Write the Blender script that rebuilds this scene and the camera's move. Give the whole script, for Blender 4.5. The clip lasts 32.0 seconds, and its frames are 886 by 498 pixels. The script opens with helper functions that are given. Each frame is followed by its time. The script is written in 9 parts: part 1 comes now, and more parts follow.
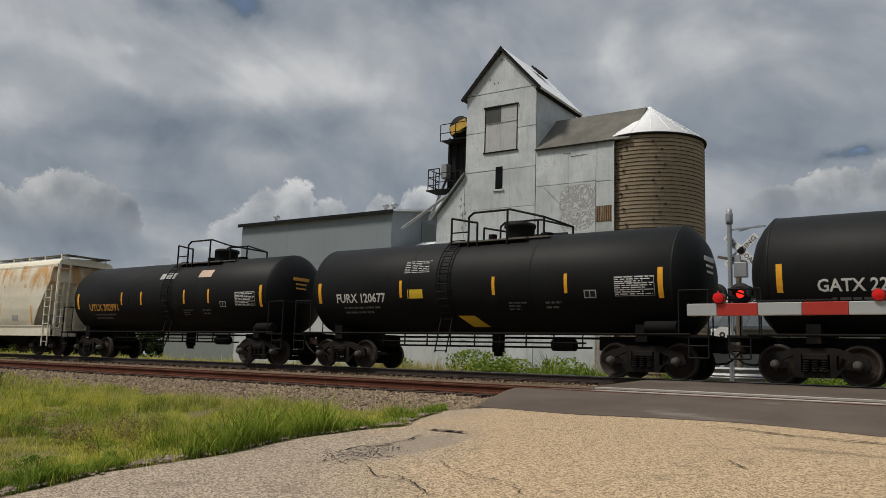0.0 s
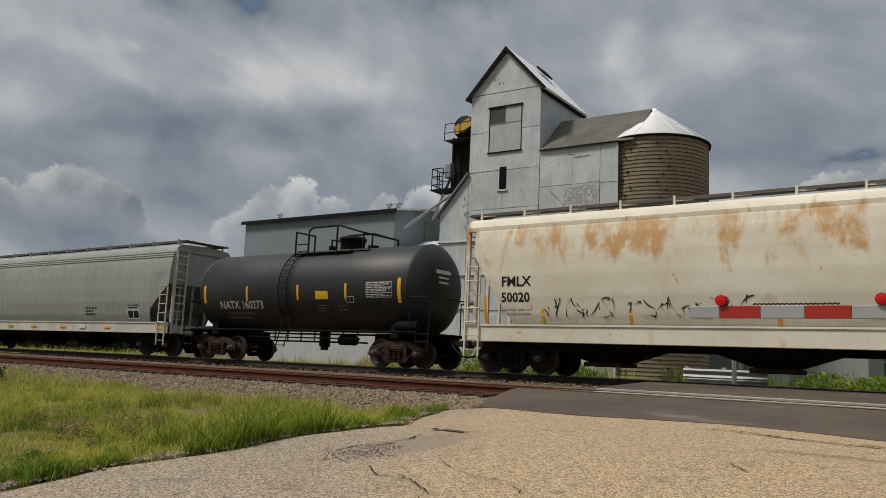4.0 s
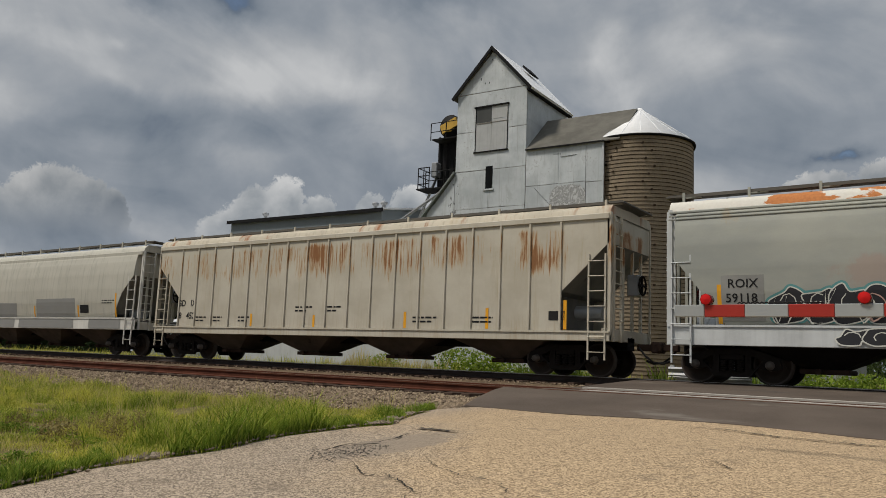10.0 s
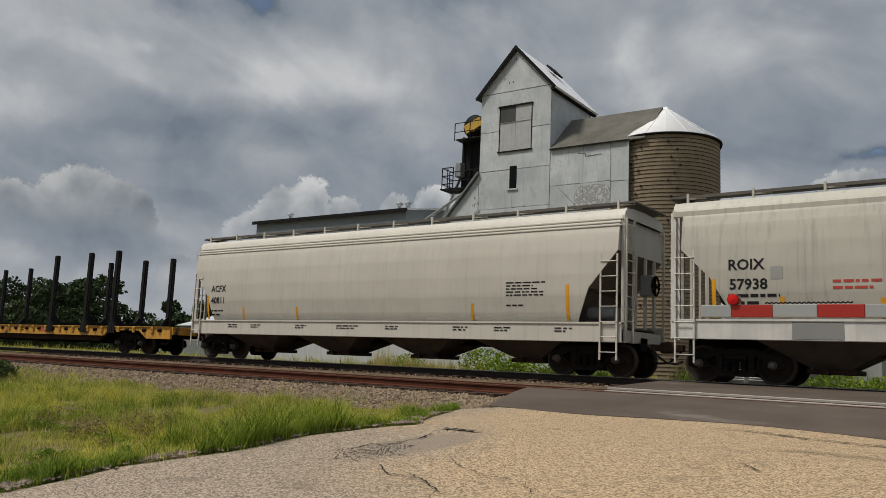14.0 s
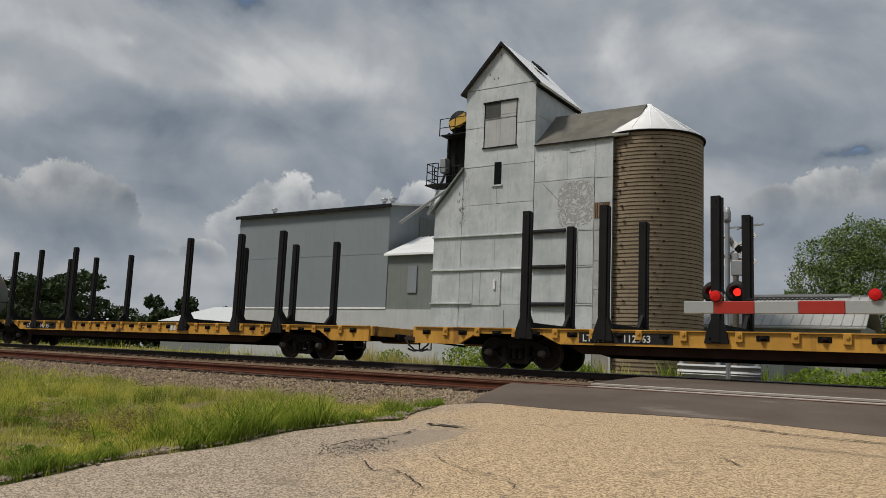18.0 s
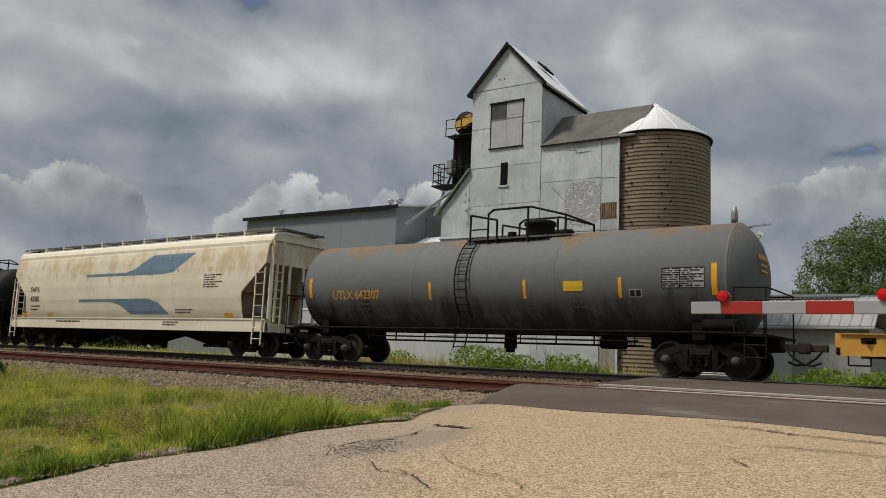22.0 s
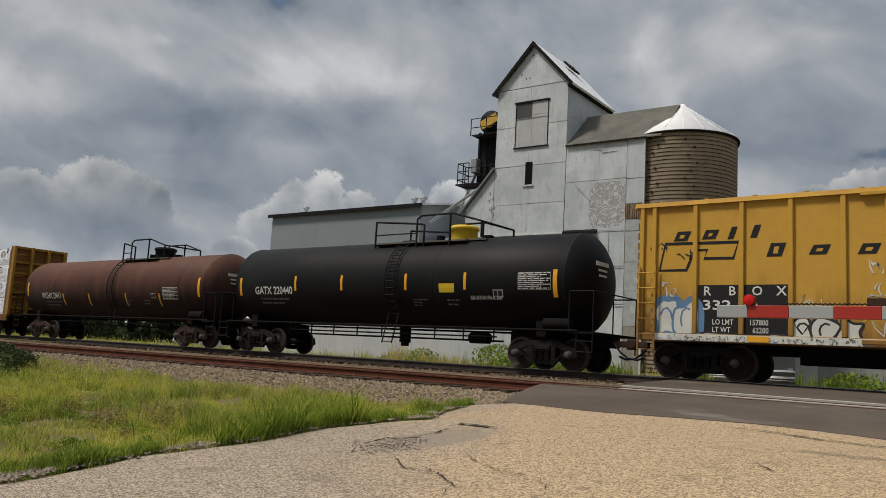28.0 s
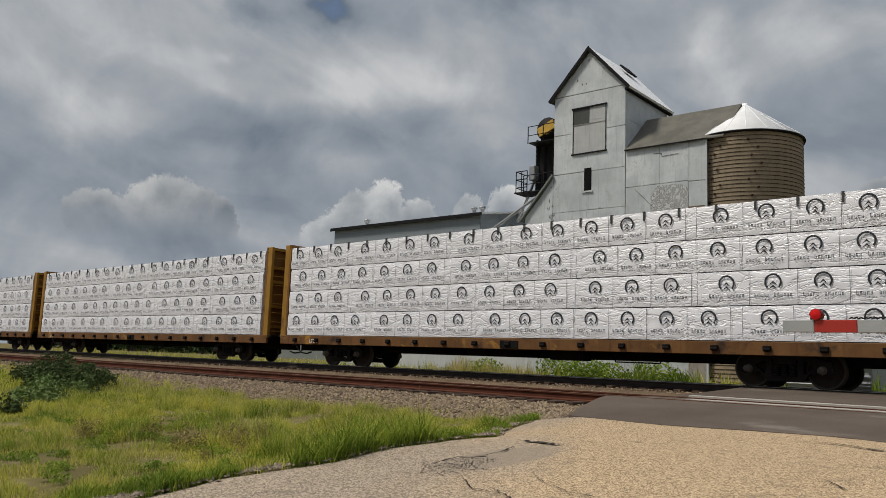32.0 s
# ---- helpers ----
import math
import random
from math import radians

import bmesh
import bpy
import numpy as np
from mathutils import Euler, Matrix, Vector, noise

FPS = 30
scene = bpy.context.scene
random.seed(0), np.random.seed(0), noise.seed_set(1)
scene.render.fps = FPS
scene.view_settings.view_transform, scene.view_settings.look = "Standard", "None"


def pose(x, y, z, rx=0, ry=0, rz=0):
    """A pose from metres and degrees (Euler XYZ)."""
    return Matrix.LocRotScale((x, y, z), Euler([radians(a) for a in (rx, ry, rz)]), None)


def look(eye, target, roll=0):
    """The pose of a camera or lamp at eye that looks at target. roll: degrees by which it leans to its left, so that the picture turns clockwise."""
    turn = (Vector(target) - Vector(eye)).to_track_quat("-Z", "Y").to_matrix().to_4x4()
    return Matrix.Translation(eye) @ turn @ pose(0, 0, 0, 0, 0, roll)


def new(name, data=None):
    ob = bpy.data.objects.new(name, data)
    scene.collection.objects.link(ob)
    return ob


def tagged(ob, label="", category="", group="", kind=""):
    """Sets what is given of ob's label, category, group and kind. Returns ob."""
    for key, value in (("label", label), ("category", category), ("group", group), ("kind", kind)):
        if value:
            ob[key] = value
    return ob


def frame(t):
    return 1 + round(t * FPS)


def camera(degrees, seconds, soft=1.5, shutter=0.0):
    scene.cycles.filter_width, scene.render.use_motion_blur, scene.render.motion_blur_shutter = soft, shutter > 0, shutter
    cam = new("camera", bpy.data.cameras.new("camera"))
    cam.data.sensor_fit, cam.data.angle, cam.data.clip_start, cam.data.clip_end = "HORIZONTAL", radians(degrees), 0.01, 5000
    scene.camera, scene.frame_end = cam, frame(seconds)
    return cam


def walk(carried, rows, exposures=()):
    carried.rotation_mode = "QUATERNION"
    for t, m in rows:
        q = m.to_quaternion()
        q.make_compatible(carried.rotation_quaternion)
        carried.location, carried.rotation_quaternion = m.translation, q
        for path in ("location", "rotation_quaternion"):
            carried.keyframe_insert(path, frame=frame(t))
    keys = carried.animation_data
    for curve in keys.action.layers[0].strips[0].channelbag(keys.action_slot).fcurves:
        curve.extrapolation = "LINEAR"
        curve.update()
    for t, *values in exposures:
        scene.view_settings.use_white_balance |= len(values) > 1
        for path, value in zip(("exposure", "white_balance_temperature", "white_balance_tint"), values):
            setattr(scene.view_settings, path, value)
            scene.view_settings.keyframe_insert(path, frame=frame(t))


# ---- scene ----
# ---------------------------------------------------------------- camera
cam = camera(58.0, 32.0, soft=0.75, shutter=0.0)
PATH = [
    (0.0, 0.000, 0.000, 1.600, 98.17, -1.84, 35.43),
    (0.5, 0.000, 0.000, 1.600, 98.22, -1.92, 35.21),
    (1.0, 0.000, 0.000, 1.600, 98.15, -2.16, 36.09),
    (1.5, 0.000, 0.000, 1.600, 98.14, -2.22, 35.28),
    (2.0, 0.000, 0.000, 1.600, 98.16, -2.16, 35.04),
    (2.5, 0.000, 0.000, 1.600, 98.16, -2.44, 36.02),
    (3.0, 0.000, 0.000, 1.600, 98.13, -2.46, 35.78),
    (3.5, 0.000, 0.000, 1.600, 98.12, -2.49, 35.73),
    (5.5, 0.000, 0.000, 1.600, 98.19, -2.34, 34.81),
    (6.0, 0.000, 0.000, 1.600, 98.12, -2.50, 36.08),
    (6.5, 0.000, 0.000, 1.600, 98.15, -2.57, 35.65),
    (7.0, 0.000, 0.000, 1.600, 98.14, -2.52, 35.25),
    (7.5, 0.000, 0.000, 1.600, 98.18, -2.36, 35.00),
    (8.0, 0.000, 0.000, 1.600, 98.14, -2.41, 35.50),
    (8.5, 0.000, 0.000, 1.600, 98.09, -2.58, 36.04),
    (9.0, 0.000, 0.000, 1.600, 98.12, -2.45, 35.41),
    (9.5, 0.000, 0.000, 1.600, 98.11, -2.39, 34.75),
    (10.0, 0.000, 0.000, 1.600, 98.12, -2.30, 34.59),
    (10.5, 0.000, 0.000, 1.600, 98.10, -2.46, 35.79),
    (11.0, 0.000, 0.000, 1.600, 98.14, -2.40, 35.30),
    (11.5, 0.000, 0.000, 1.600, 98.12, -2.41, 35.00),
    (12.0, 0.000, 0.000, 1.600, 98.09, -2.53, 35.97),
    (12.5, 0.000, 0.000, 1.600, 98.04, -2.64, 36.63),
    (13.0, 0.000, 0.000, 1.600, 98.07, -2.48, 35.96),
    (13.5, 0.000, 0.000, 1.600, 98.08, -2.47, 35.96),
    (14.0, 0.000, 0.000, 1.600, 98.05, -2.45, 36.31),
    (14.5, 0.000, 0.000, 1.600, 98.06, -2.31, 35.59),
    (15.0, 0.000, 0.000, 1.600, 98.02, -2.34, 35.69),
    (15.5, 0.000, 0.000, 1.600, 98.06, -2.37, 35.66),
    (17.5, 0.000, 0.000, 1.600, 97.84, -2.57, 35.48),
    (18.0, 0.000, 0.000, 1.600, 97.80, -2.49, 35.19),
    (18.5, 0.000, 0.000, 1.600, 97.84, -2.41, 34.64),
    (19.0, 0.000, 0.000, 1.600, 97.89, -2.42, 35.49),
    (19.5, 0.000, 0.000, 1.600, 97.88, -2.51, 36.24),
    (20.0, 0.000, 0.000, 1.600, 97.89, -2.37, 35.40),
    (20.5, 0.000, 0.000, 1.600, 97.79, -2.46, 35.36),
    (21.0, 0.000, 0.000, 1.600, 97.77, -2.60, 36.99),
    (21.5, 0.000, 0.000, 1.600, 97.79, -2.49, 36.22),
    (22.0, 0.000, 0.000, 1.600, 97.84, -2.40, 35.67),
    (22.5, 0.000, 0.000, 1.600, 97.86, -2.46, 36.52),
    (23.0, 0.000, 0.000, 1.600, 97.92, -2.32, 35.83),
    (23.5, 0.000, 0.000, 1.600, 97.86, -2.43, 36.33),
    (24.0, 0.000, 0.000, 1.600, 97.80, -2.51, 37.00),
    (24.5, 0.000, 0.000, 1.600, 97.78, -2.54, 36.26),
    (25.0, 0.000, 0.000, 1.600, 97.80, -2.64, 35.73),
    (25.5, 0.000, 0.000, 1.600, 97.72, -2.67, 36.87),
    (27.5, -0.001, -0.084, 1.609, 97.81, -2.87, 37.07),
    (28.0, 0.019, -0.090, 1.610, 97.64, -3.26, 37.22),
    (28.5, 0.037, -0.148, 1.625, 97.48, -4.95, 39.47),
    (29.0, 0.032, -0.145, 1.638, 97.35, -4.99, 39.84),
    (29.5, 0.030, -0.150, 1.672, 96.99, -4.05, 39.99),
    (30.0, 0.031, -0.124, 1.678, 96.80, -3.04, 39.36),
    (30.5, 0.010, -0.104, 1.694, 96.84, -2.93, 39.63),
    (31.0, 0.044, -0.144, 1.711, 96.95, -3.09, 40.95),
    (31.5, 0.059, -0.153, 1.720, 97.59, -2.85, 40.83),
    (32.0, 0.137, -0.260, 1.765, 97.89, -2.16, 41.74),
]
walk(cam, [(t, pose(*p)) for t, *p in PATH], exposures=[(0.0, 0.0), (1.5, -0.09), (12.0, -0.09), (15.0, -0.05), (18.0, 0.0), (32.0, 0.0)])

# ---------------------------------------------------------------- light
SUN_AZ, SUN_EL = -140.0, 58.0      # degrees from +y towards +x, and above the horizon
world = bpy.data.worlds.new("sky")
scene.world = world
world.use_nodes = True
wt = world.node_tree
wt.nodes.clear()


def wn(kind, **inputs):
    n = wt.nodes.new(kind)
    for k, v in inputs.items():
        k = int(k[1:]) if k[0] == "_" else k
        if isinstance(v, bpy.types.NodeSocket):
            wt.links.new(v, n.inputs[k])
        else:
            n.inputs[k].default_value = v
    return n


def wm(op, a, b=None, c=None, clamp=False):
    n = wt.nodes.new("ShaderNodeMath")
    n.operation, n.use_clamp = op, clamp
    for i, v in enumerate((a, b, c)):
        if v is None:
            continue
        if isinstance(v, bpy.types.NodeSocket):
            wt.links.new(v, n.inputs[i])
        else:
            n.inputs[i].default_value = v
    return n.outputs[0]


def wramp(fac, stops):
    n = wt.nodes.new("ShaderNodeValToRGB")
    els = n.color_ramp.elements
    while len(els) < len(stops):
        els.new(0.5)
    for e, (p, c) in zip(els, stops):
        e.position, e.color = p, (*c, 1)
    wt.links.new(fac, n.inputs[0])
    return n.outputs[0]


def wmix(fac, a, b):
    n = wt.nodes.new("ShaderNodeMix")
    n.data_type = "RGBA"
    for i, v in ((0, fac), (6, a), (7, b)):
        if isinstance(v, bpy.types.NodeSocket):
            wt.links.new(v, n.inputs[i])
        else:
            n.inputs[i].default_value = v if i == 0 else (*v, 1)
    return n.outputs[2]


def build_sky():
    sky = wn("ShaderNodeTexSky")
    sky.sky_type, sky.sun_disc = "NISHITA", False
    sky.sun_elevation, sky.sun_rotation = radians(SUN_EL), radians(SUN_AZ)
    blue = wn("ShaderNodeBackground", Color=sky.outputs[0], Strength=0.10)
    gen = wn("ShaderNodeTexCoord").outputs["Generated"]
    sep = wn("ShaderNodeSeparateXYZ", Vector=gen).outputs
    az = wm("MULTIPLY", wm("ARCTAN2", sep[0], sep[1]), 57.2958)
    el = wm("MULTIPLY", wm("ARCSINE", sep[2]), 57.2958)
    # ragged edges: every cloud position is pushed about by noise
    warp = wn("ShaderNodeTexNoise", Vector=gen, Scale=6.0, Detail=8.0, Roughness=0.55)
    wx, wy = wn("ShaderNodeSeparateColor", Color=warp.outputs[1]).outputs[:2]
    fine = wn("ShaderNodeTexNoise", Vector=gen, Scale=11.0, Detail=7.0, Roughness=0.5, Distortion=0.15).outputs[0]
    relief = wn("ShaderNodeTexNoise", Vector=wn("ShaderNodeVectorMath", _0=gen, _1=(0.016, -0.006, 0.026)).outputs[0], Scale=11.0, Detail=7.0, Roughness=0.5, Distortion=0.15).outputs[0]
    lump = wm("SUBTRACT", fine, relief)
    azw = wm("ADD", az, wm("MULTIPLY", wm("SUBTRACT", wx, 0.5), 12.0))
    elw = wm("ADD", el, wm("MULTIPLY", wm("SUBTRACT", wy, 0.5), 6.0))

    def spot(a, e, ra, re, x=azw, y=elw):
        u, v = wm("DIVIDE", wm("SUBTRACT", x, a), ra), wm("DIVIDE", wm("SUBTRACT", y, e), re)
        return wm("ADD", wm("MULTIPLY", u, u), wm("MULTIPLY", v, v))

    # cloud sheet laid on a plane overhead, so that it flattens towards the horizon, drawn out along the wind
    den = wm("ADD", wm("MAXIMUM", sep[2], 0.0), 0.20)
    fx, fy = wm("DIVIDE", sep[0], den), wm("DIVIDE", sep[1], den)
    flat = wn("ShaderNodeCombineXYZ", X=fx, Y=fy, Z=0.37).outputs[0]
    big = wn("ShaderNodeTexNoise", Vector=flat, Scale=1.1, Detail=6.0, Roughness=0.48, Distortion=0.3).outputs[0]
    slant = wn("ShaderNodeCombineXYZ", X=wm("MULTIPLY", wm("SUBTRACT", wm("MULTIPLY", az, 0.92), wm("MULTIPLY", el, 0.39)), 0.095), Y=wm("MULTIPLY", wm("ADD", wm("MULTIPLY", az, 0.39), wm("MULTIPLY", el, 0.92)), 0.17), Z=1.3).outputs[0]
    soft = wn("ShaderNodeTexNoise", Vector=slant, Scale=1.0, Detail=8.0, Roughness=0.52, Distortion=1.0).outputs[0]
    puff = wn("ShaderNodeTexNoise", Vector=wn("ShaderNodeVectorMath", _0=gen, _1=(0.3, 0.1, 0.0)).outputs[0], Scale=7.5, Detail=7.0, Roughness=0.54, Distortion=0.6).outputs[0]
    sheet = wm("ADD", wm("ADD", wm("MULTIPLY", big, 0.36), wm("MULTIPLY", soft, 0.30)), wm("MULTIPLY", puff, 0.36))
    sheet = wm("ADD", sheet, wm("MULTIPLY", lump, 0.10))
    for a, e, ra, re, k in ZONES:
        g = wm("POWER", 2.718, wm("MULTIPLY", spot(a, e, ra, re), -1.0))
        sheet = wm("ADD", sheet, wm("MULTIPLY", g, k))
    grey = wramp(sheet, [(0.26, (0.105, 0.14, 0.195)), (0.36, (0.20, 0.235, 0.28)), (0.49, (0.285, 0.315, 0.355)), (0.60, (0.39, 0.41, 0.435)), (0.73, (0.55, 0.56, 0.57))])
    # heaped clouds: azimuth, elevation, half widths, all in degrees, one field for each bank
    billow = wn("ShaderNodeTexVoronoi", Vector=wn("ShaderNodeVectorMath", _0=gen, _1=wn("ShaderNodeVectorMath", _0=warp.outputs[1], _1=(0.05, 0.05, 0.05)).outputs[0]).outputs[0], Scale=24.0, Detail=3.0, Roughness=0.55).outputs[0]
    rough = wm("ADD", wm("MULTIPLY", wm("SUBTRACT", fine, 0.5), 0.9), wm("MULTIPLY", wm("SUBTRACT", 0.42, billow), 0.55))
    azh = wm("ADD", az, wm("MULTIPLY", wm("SUBTRACT", wx, 0.5), 4.0))
    elh = wm("ADD", el, wm("MULTIPLY", wm("SUBTRACT", wy, 0.5), 2.6))
    col = grey
    for base, top, dark, puffs in BANKS:
        field = None
        for a, e, ra, re in puffs:
            d = wm("SUBTRACT", 1.0, wm("SQRT", spot(a, e, ra, re, azh, elh)))
            field = d if field is None else wm("SMOOTH_MAX", field, d, 0.22)
        field = wm("ADD", field, wm("MULTIPLY", rough, 0.34))
        up = wm("DIVIDE", wm("SUBTRACT", elh, base), top - base)
        m = wm("MULTIPLY", wm("MULTIPLY", wm("ADD", field, 0.04), 9.0, clamp=True), wm("MULTIPLY", wm("ADD", up, 0.12), 1.6, clamp=True))
        rim = wm("SUBTRACT", 1.0, wm("MULTIPLY", field, 2.0), clamp=True)
        lit = wm("ADD", wm("ADD", wm("MULTIPLY", up, 0.50), wm("MULTIPLY", lump, 1.5)), wm("ADD", wm("MULTIPLY", rough, 0.10), wm("ADD", wm("MULTIPLY", rim, 0.22), 0.06)))
        shade = wramp(lit, [(0.0, (0.19 * dark, 0.22 * dark, 0.255 * dark)), (0.32, (0.32 * dark, 0.345 * dark, 0.37 * dark)), (0.76, (0.60 * dark, 0.605 * dark, 0.605 * dark))])
        col = wmix(m, col, shade)
    # brightness grows towards the zenith as under thin cloud; blue shows where the sheet is torn
    lift = wm("ADD", 1.0, wm("MULTIPLY", wm("MULTIPLY", wm("SUBTRACT", el, 38.0), 0.035, clamp=True), 1.2))
    clouds = wn("ShaderNodeBackground", Color=col, Strength=lift)
    gap = wm("MULTIPLY", wm("SUBTRACT", 0.30, sheet), 6.0, clamp=True)
    mixed = wn("ShaderNodeMixShader", _0=gap, _1=clouds.outputs[0], _2=blue.outputs[0])
    wn("ShaderNodeOutputWorld", Surface=mixed.outputs[0])


# lighter and darker parts of the sheet: azimuth, elevation, half widths, amount
ZONES = [(-61.5, 19.2, 3.2, 1.3, 0.13), (-58.3, 17.6, 3.0, 1.1, 0.13), (-58.8, 20.2, 0.8, 0.5, 0.07), (-65.5, 15.4, 4.0, 1.5, 0.14), (-46.0, 20.4, 4.5, 1.8, 0.15), (-42.0, 18.6, 3.2, 1.5, 0.13), (-49.0, 18.6, 4.0, 1.3, 0.11), (-39.5, 15.8, 2.6, 1.0, 0.09),
         (-48.5, 13.7, 4.0, 0.9, 0.07), (-24.2, 21.8, 2.4, 1.4, 0.17), (-22.6, 20.2, 2.6, 1.6, 0.10), (-17.0, 21.3, 3.0, 1.7, 0.13), (-22.5, 18.6, 3.5, 1.6, 0.08), (-34.0, 22.0, 4.0, 2.0, 0.06), (-10.5, 20.5, 3.0, 1.6, 0.05), (-60.0, 5.4, 12.0, 0.9, 0.08),
         (-55.7, 16.2, 4.0, 1.2, -0.08), (-58.4, 13.8, 5.0, 1.1, -0.08), (-46.0, 16.3, 5.0, 1.0, -0.07), (-52.0, 14.8, 5.0, 1.3, -0.06), (-15.5, 15.6, 4.5, 1.7, -0.07), (-10.0, 17.2, 3.0, 1.3, -0.03), (-54.0, 12.0, 2.5, 2.0, -0.05), (-53.4, 9.0, 1.6, 1.4, -0.04), (-13.0, 8.6, 7.0, 2.6, -0.08), (-61.5, 7.4, 6.5, 1.5, -0.15), (-69.0, 11.0, 4.5, 4.5, -0.09), (-53.0, 10.4, 2.6, 2.4, -0.04),
         (-49.3, 24.2, 3.0, 0.9, -0.24), (-56.7, 23.6, 3.0, 0.8, -0.18), (-37.2, 25.5, 4.0, 0.9, -0.18), (-8.5, 14.7, 1.5, 0.5, -0.24)]
BANKS = [(7.6, 12.4, 0.84, [(-65.6, 8.6, 2.8, 2.0), (-61.8, 9.2, 3.0, 2.9), (-59.3, 8.8, 2.2, 2.2), (-57.4, 8.8, 1.5, 1.7)]),
         (6.4, 13.0, 0.98, [(-49.9, 8.4, 2.4, 2.4), (-48.6, 9.4, 2.0, 2.7), (-46.5, 9.6, 2.2, 3.2), (-44.0, 8.8, 2.0, 2.5)]),
         (6.0, 9.0, 0.90, [(-54.6, 5.9, 1.6, 1.0), (-52.0, 6.4, 1.8, 1.5)]),
         (8.0, 13.4, 1.02, [(-40.4, 10.0, 1.7, 2.3), (-37.4, 10.6, 2.2, 2.7)]),
         (10.2, 14.0, 0.86, [(-12.6, 11.4, 2.2, 1.3), (-9.2, 11.8, 2.6, 2.0), (-5.0, 12.2, 3.0, 2.2), (-1.0, 12.2, 4.0, 2.2)])]
build_sky()
sun = new("sun", bpy.data.lights.new("sun", "SUN"))
sun.data.energy, sun.data.angle, sun.data.color = 3.35, radians(11), (1.0, 0.925, 0.82)
sun.matrix_world = look((0, 0, 0), [-math.sin(radians(SUN_AZ)) * math.cos(radians(SUN_EL)), -math.cos(radians(SUN_AZ)) * math.cos(radians(SUN_EL)), -math.sin(radians(SUN_EL))])


# ---------------------------------------------------------------- materials
class Nodes:
    """Short hand for building one material's node tree."""

    def __init__(self, name):
        self.m = bpy.data.materials.new(name)
        self.m.use_nodes = True
        self.t = self.m.node_tree
        self.b = self.t.nodes["Principled BSDF"]

    def n(self, kind, **inputs):
        node = self.t.nodes.new(kind)
        for k, v in inputs.items():
            k = int(k[1:]) if k[0] == "_" else k
            if isinstance(v, bpy.types.NodeSocket):
                self.t.links.new(v, node.inputs[k])
            else:
                node.inputs[k].default_value = v
        return node

    def math(self, op, a, b=0.0, clamp=False):
        node = self.n("ShaderNodeMath", _0=a, _1=b)
        node.operation, node.use_clamp = op, clamp
        return node.outputs[0]

    def mix(self, fac, a, b, how="MIX"):
        node = self.t.nodes.new("ShaderNodeMix")
        node.data_type, node.blend_type = "RGBA", how
        for i, v in ((0, fac), (6, a), (7, b)):
            if isinstance(v, bpy.types.NodeSocket):
                self.t.links.new(v, node.inputs[i])
            else:
                node.inputs[i].default_value = v if i == 0 else (*v[:3], 1)
        return node.outputs[2]

    def noise(self, vec, scale, detail=5.0, rough=0.55, dist=0.0):
        return self.n("ShaderNodeTexNoise", Vector=vec, Scale=scale, Detail=detail, Roughness=rough, Distortion=dist).outputs[0]

    def step(self, v, lo, hi):
        node = self.n("ShaderNodeMapRange", Value=v)
        node.inputs[1].default_value, node.inputs[2].default_value = lo, hi
        node.interpolation_type = "SMOOTHSTEP"
        return node.outputs[0]

    def coords(self, stretch=(1, 1, 1), shift=(0, 0, 0), kind="Object"):
        c = self.n("ShaderNodeTexCoord").outputs[kind]
        node = self.n("ShaderNodeMapping", Vector=c, Scale=stretch, Location=shift)
        return node.outputs[0]

    def end(self, color, rough, metal=0.0, bump=None, strength=0.2, dist=0.01, spec=0.5):
        for k, v in (("Base Color", color), ("Roughness", rough), ("Metallic", metal), ("Specular IOR Level", spec)):
            if isinstance(v, bpy.types.NodeSocket):
                self.t.links.new(v, self.b.inputs[k])
            else:
                self.b.inputs[k].default_value = (*v[:3], 1) if k == "Base Color" else v
        if bump is not None:
            bn = self.n("ShaderNodeBump", Strength=strength, Distance=dist, Height=bump)
            self.t.links.new(bn.outputs[0], self.b.inputs["Normal"])
        return self.m


def surface(name, col, rough=0.7, metal=0.0, var=0.18, scale=1.2, grain=30.0, bump=0.15, stains=(), vary=0.0, streak=0.0, spec=0.3, rvar=0.15):
    """A worn surface: slow and fine variation, rain streaks, and stains (colour, amount 0 to 1, scale, stretch)."""
    k = Nodes(name)
    c = k.coords()
    slow, quick = k.noise(c, scale, 5, 0.6), k.noise(c, grain, 6, 0.65)
    dark, light = [x * (1 - var) for x in col], [min(1, x * (1 + var)) for x in col]
    out = k.mix(k.step(slow, 0.3, 0.7), dark, light)
    out = k.mix(0.35, out, k.mix(quick, [x * (1 - var) for x in col], [min(1, x * (1 + var)) for x in col]))
    if vary:
        rnd = k.n("ShaderNodeObjectInfo").outputs["Random"]
        out = k.mix(k.math("MULTIPLY", rnd, vary), out, [x * 0.35 for x in col])
    if streak:
        s = k.noise(k.coords((5.0, 5.0, 0.22)), 1.6, 5, 0.6)
        out = k.mix(k.math("MULTIPLY", k.step(s, 0.48, 0.74), streak), out, [x * 0.45 for x in col])
    for sc, amount, ss, stretch in stains:
        s = k.noise(k.coords(stretch, (ss * 3.1, 1.7, ss)), ss, 7, 0.62, 0.3)
        out = k.mix(k.step(s, 0.72 - 0.34 * amount, 0.80 - 0.22 * amount), out, sc)
    r = k.math("ADD", k.math("MULTIPLY", k.math("SUBTRACT", quick, 0.5), rvar), rough, True)
    return k.end(out, r, metal, quick, bump, 0.012, spec)


